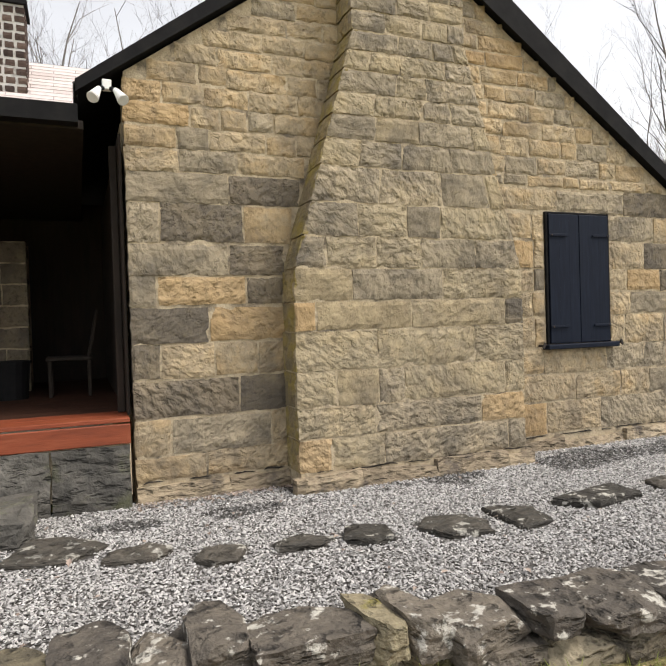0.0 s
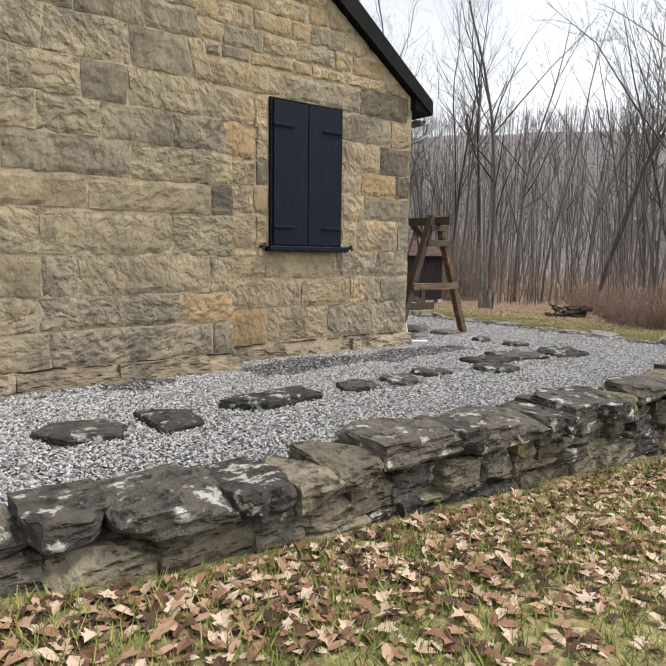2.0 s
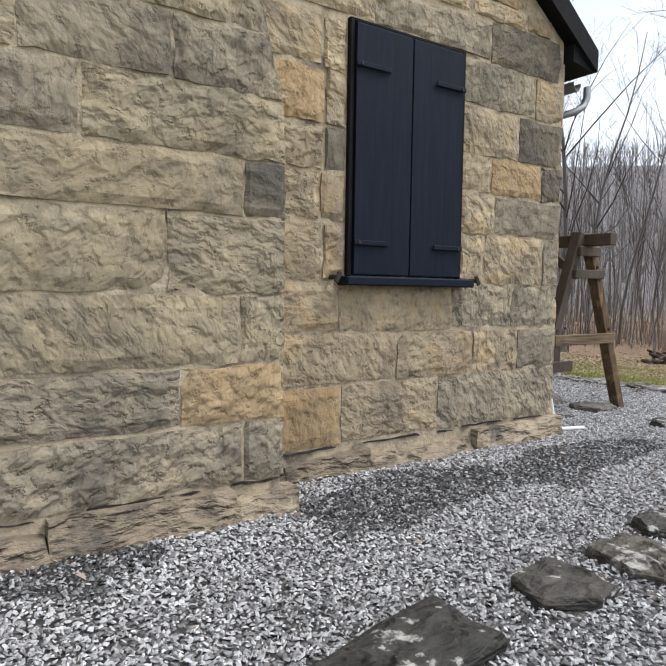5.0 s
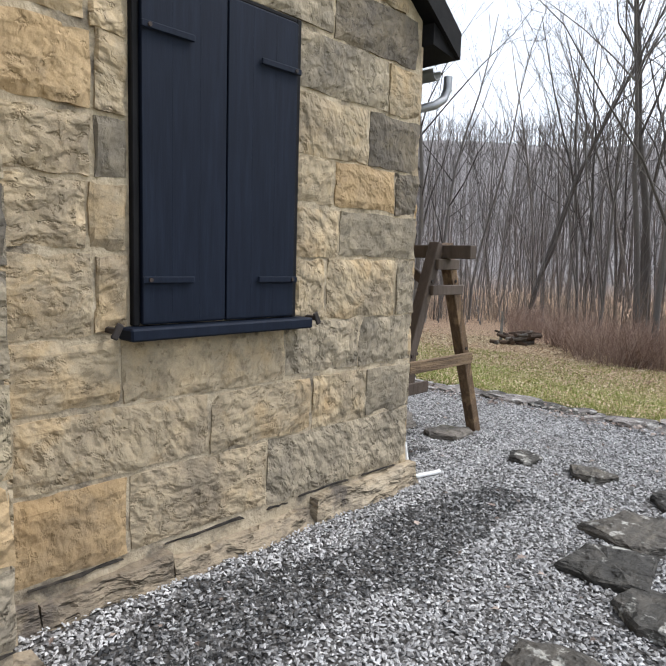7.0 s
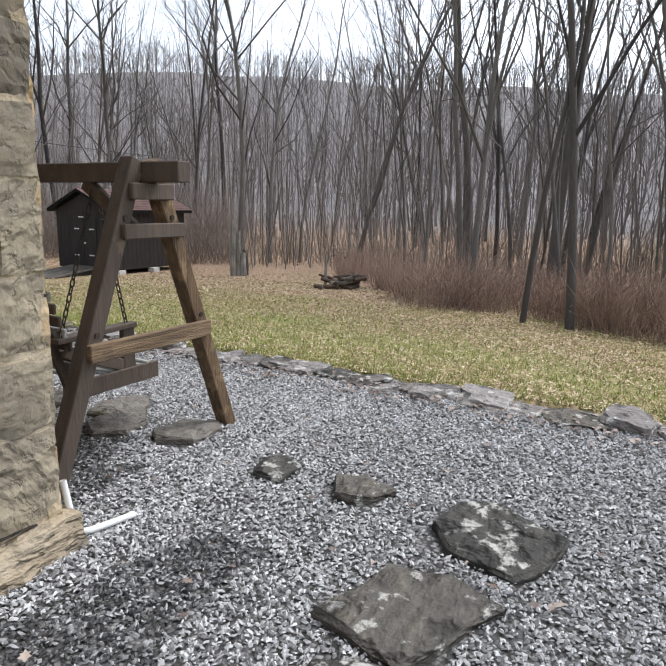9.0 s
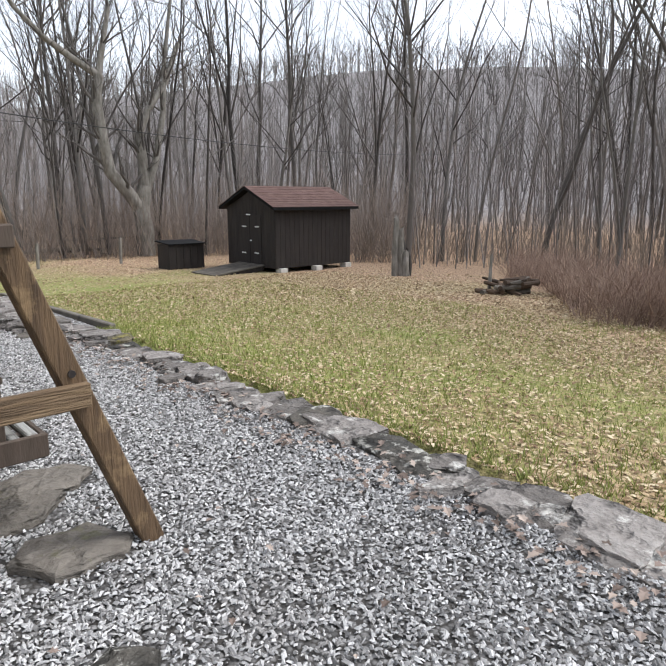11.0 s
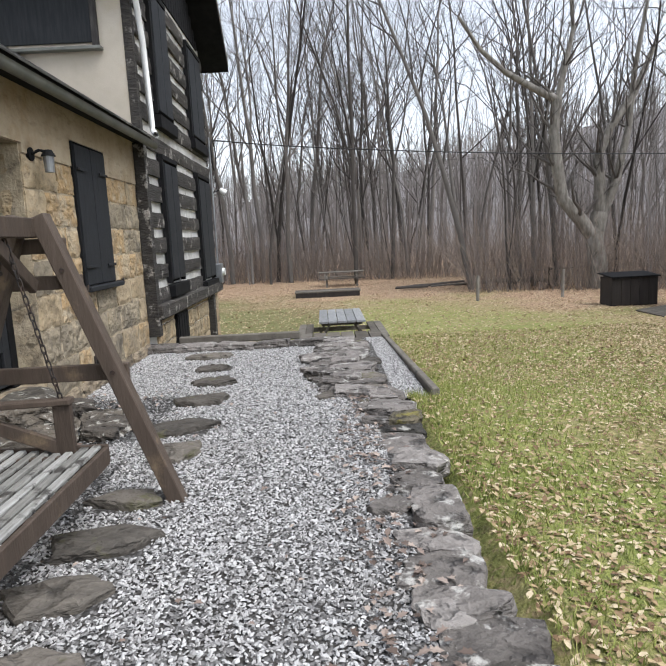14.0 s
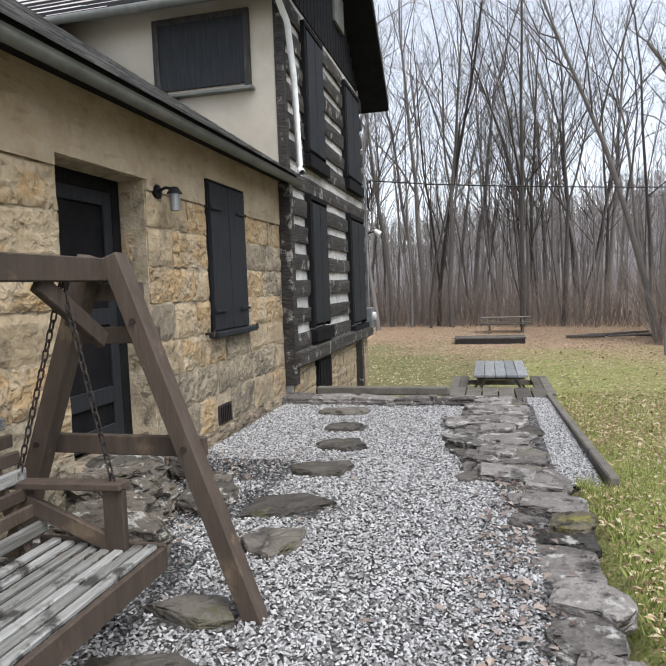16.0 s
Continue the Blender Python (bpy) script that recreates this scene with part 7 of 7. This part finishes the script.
def spot_gravel(r):
    u = r.random()
    if u < 0.59:
        x, y = r.uniform(-7.8, 2.76), r.uniform(-3.08, 0.0)
    else:
        x, y = r.uniform(0.05, 2.72), r.uniform(-0.1, 7.5)
    if not in_terrace(x, y) or on_flag(x, y):
        return None
    return x, y


def spot_dry(r):
    p = spot_gravel(r)
    return None if p is None or wet(*p) else (p[0], p[1], r.uniform(0.0, 0.016))


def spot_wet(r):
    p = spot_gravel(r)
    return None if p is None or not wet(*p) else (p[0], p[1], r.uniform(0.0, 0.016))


scatter("gravel", 265000, spot_dry, M["gravel"], "loose pale grey crushed limestone gravel", "gravel", (0.0065, 0.0155), 31)
scatter("gravel", 7000, lambda r: (r.uniform(2.95, 3.3), r.uniform(5.05, 8.7), -0.135 + r.uniform(0, 0.012)), M["gravel"], "loose grey gravel behind the landscape timber", "gravel", (0.008, 0.017), 35)
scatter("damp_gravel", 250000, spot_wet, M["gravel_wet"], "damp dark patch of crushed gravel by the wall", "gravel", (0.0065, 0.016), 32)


def leaves(name, count, spot, mat, label, seed, size, lobes=True):
    """Curled fallen leaves with lobed outlines in one mesh."""
    r = random.Random(seed)
    vs, fs = [], []
    for _ in range(count):
        p = spot(r)
        if p is None:
            continue
        x, y, z, s = p
        s *= r.uniform(*size)
        a = r.uniform(0, 6.28)
        i = len(vs)
        curl = r.uniform(0.15, 0.8)
        tilt = r.gauss(0, 0.42)
        ca, sa = math.cos(a), math.sin(a)
        outline = [(-1.0, 0), (-0.45, 0.32), (-0.35, 0.7), (0.05, 0.4), (0.35, 0.62), (0.5, 0.22), (1.0, 0), (0.5, -0.22), (0.35, -0.62), (0.05, -0.4), (-0.35, -0.7), (-0.45, -0.32)]
        if not lobes:
            outline = [(-1.0, 0), (-0.3, 0.5), (0.4, 0.45), (1.0, 0), (0.35, -0.5), (-0.35, -0.42)]
        m = len(outline)
        for ux, uy in outline:
            ux, uy = ux * s * r.uniform(0.85, 1.1), uy * s * r.uniform(0.8, 1.1)
            vs.append((x + ux * ca - uy * sa, y + ux * sa + uy * ca, z + 0.006 + curl * abs(uy) + tilt * ux * 0.5 + abs(tilt) * s * 0.5))
        if not lobes:
            fs.append(tuple(range(i, i + m)))
            continue
        vs.append((x, y, z + 0.008 + abs(tilt) * s * 0.5))
        c = i + m
        fs += [(i + k, i + (k + 1) % m, c) for k in range(m)]
    ob = pyd(name, vs, fs, mat)
    return tagged(ob, label, "leaves", kind="stuff")


def spot_south(r):
    x = r.uniform(-7.5, 2.5)
    y = south_edge(x) - 0.05 - abs(r.gauss(0, 0.65))
    if y < -6.5:
        return None
    return x, y, ground(x, y), 1.0


def spot_lawn(r):
    if r.random() < 0.72:
        x, y = 3.1 + 11.5 * r.random() ** 1.25, r.uniform(-6, 14)
        d = x - 3.1
        if noise.noise(Vector((x * 0.45, y * 0.45, 9))) + 0.05 * d < r.uniform(-0.7, 0.25):
            return None
    else:
        x, y, d = r.uniform(-6, 17), r.uniform(7.8, 37), 15.0
        if x < 0.4 and y < 13:
            return None
    if x > 12.8 and 14 < y < 18:
        return None
    return x, y, ground(x, y), 0.72 + 0.05 * d


def spot_path(r):
    p = spot_gravel(r)
    return None if p is None else (p[0], p[1], 0.018, r.uniform(0.6, 1.0))


def spot_edge(r):
    if r.random() < 0.6:
        return 2.62 + r.gauss(0, 0.12), r.uniform(-2.5, 5.2), 0.02, 1.0
    if r.random() < 0.5:
        return r.uniform(-6.3, -4.6), -0.12 - abs(r.gauss(0, 0.1)), 0.02, 0.8
    return r.uniform(0.1, 0.9), r.uniform(2.2, 5.2), 0.02, 0.9


leaves("leaf_litter", 3400, spot_south, M["leaf"], "brown and tan fallen oak leaves below the wall", 51, (0.018, 0.052))
leaves("small_leaf_litter", 5200, spot_south, M["leaf"], "curled brown leaf litter in the grass below the wall", 55, (0.014, 0.04), False)
leaves("scattered_leaves", 140000, spot_lawn, M["leaf_pale"], "pale fallen leaves strewn over the lawn", 52, (0.017, 0.038), False)
leaves("path_leaves", 420, spot_path, M["leaf_edge"], "few dry leaves lying on the gravel", 54, (0.016, 0.034))
leaves("edge_leaves", 1000, spot_edge, M["leaf_edge"], "russet leaves caught along the stone edging", 53, (0.016, 0.036))


def build_grass():
    r = random.Random(61)
    vs, fs = [], []
    for k in range(38000):
        if k < 9000:
            x = r.uniform(-7.0, 2.8)
            y = south_edge(x) - 0.03 - abs(r.gauss(0, 0.9))
            if y < -6.3:
                continue
        else:
            x = 3.12 + 8.0 * r.random() ** 1.6
            y = r.uniform(-4.5, 14)
        z = ground(x, y)
        for _ in range(3):
            h = r.uniform(0.025, 0.075)
            a = r.uniform(0, 6.28)
            w = 0.004
            bx, by = x + r.gauss(0, 0.02), y + r.gauss(0, 0.02)
            lx, ly = r.gauss(0, 0.5) * h, r.gauss(0, 0.5) * h
            i = len(vs)
            vs += [(bx - w * math.cos(a), by - w * math.sin(a), z - 0.005), (bx + w * math.cos(a), by + w * math.sin(a), z - 0.005), (bx + lx, by + ly, z + h)]
            fs.append((i, i + 1, i + 2))
    ob = pyd("grass", vs, fs, M["grass"])
    tagged(ob, "short yellow-green winter grass tufts", "grass", kind="stuff")


build_grass()
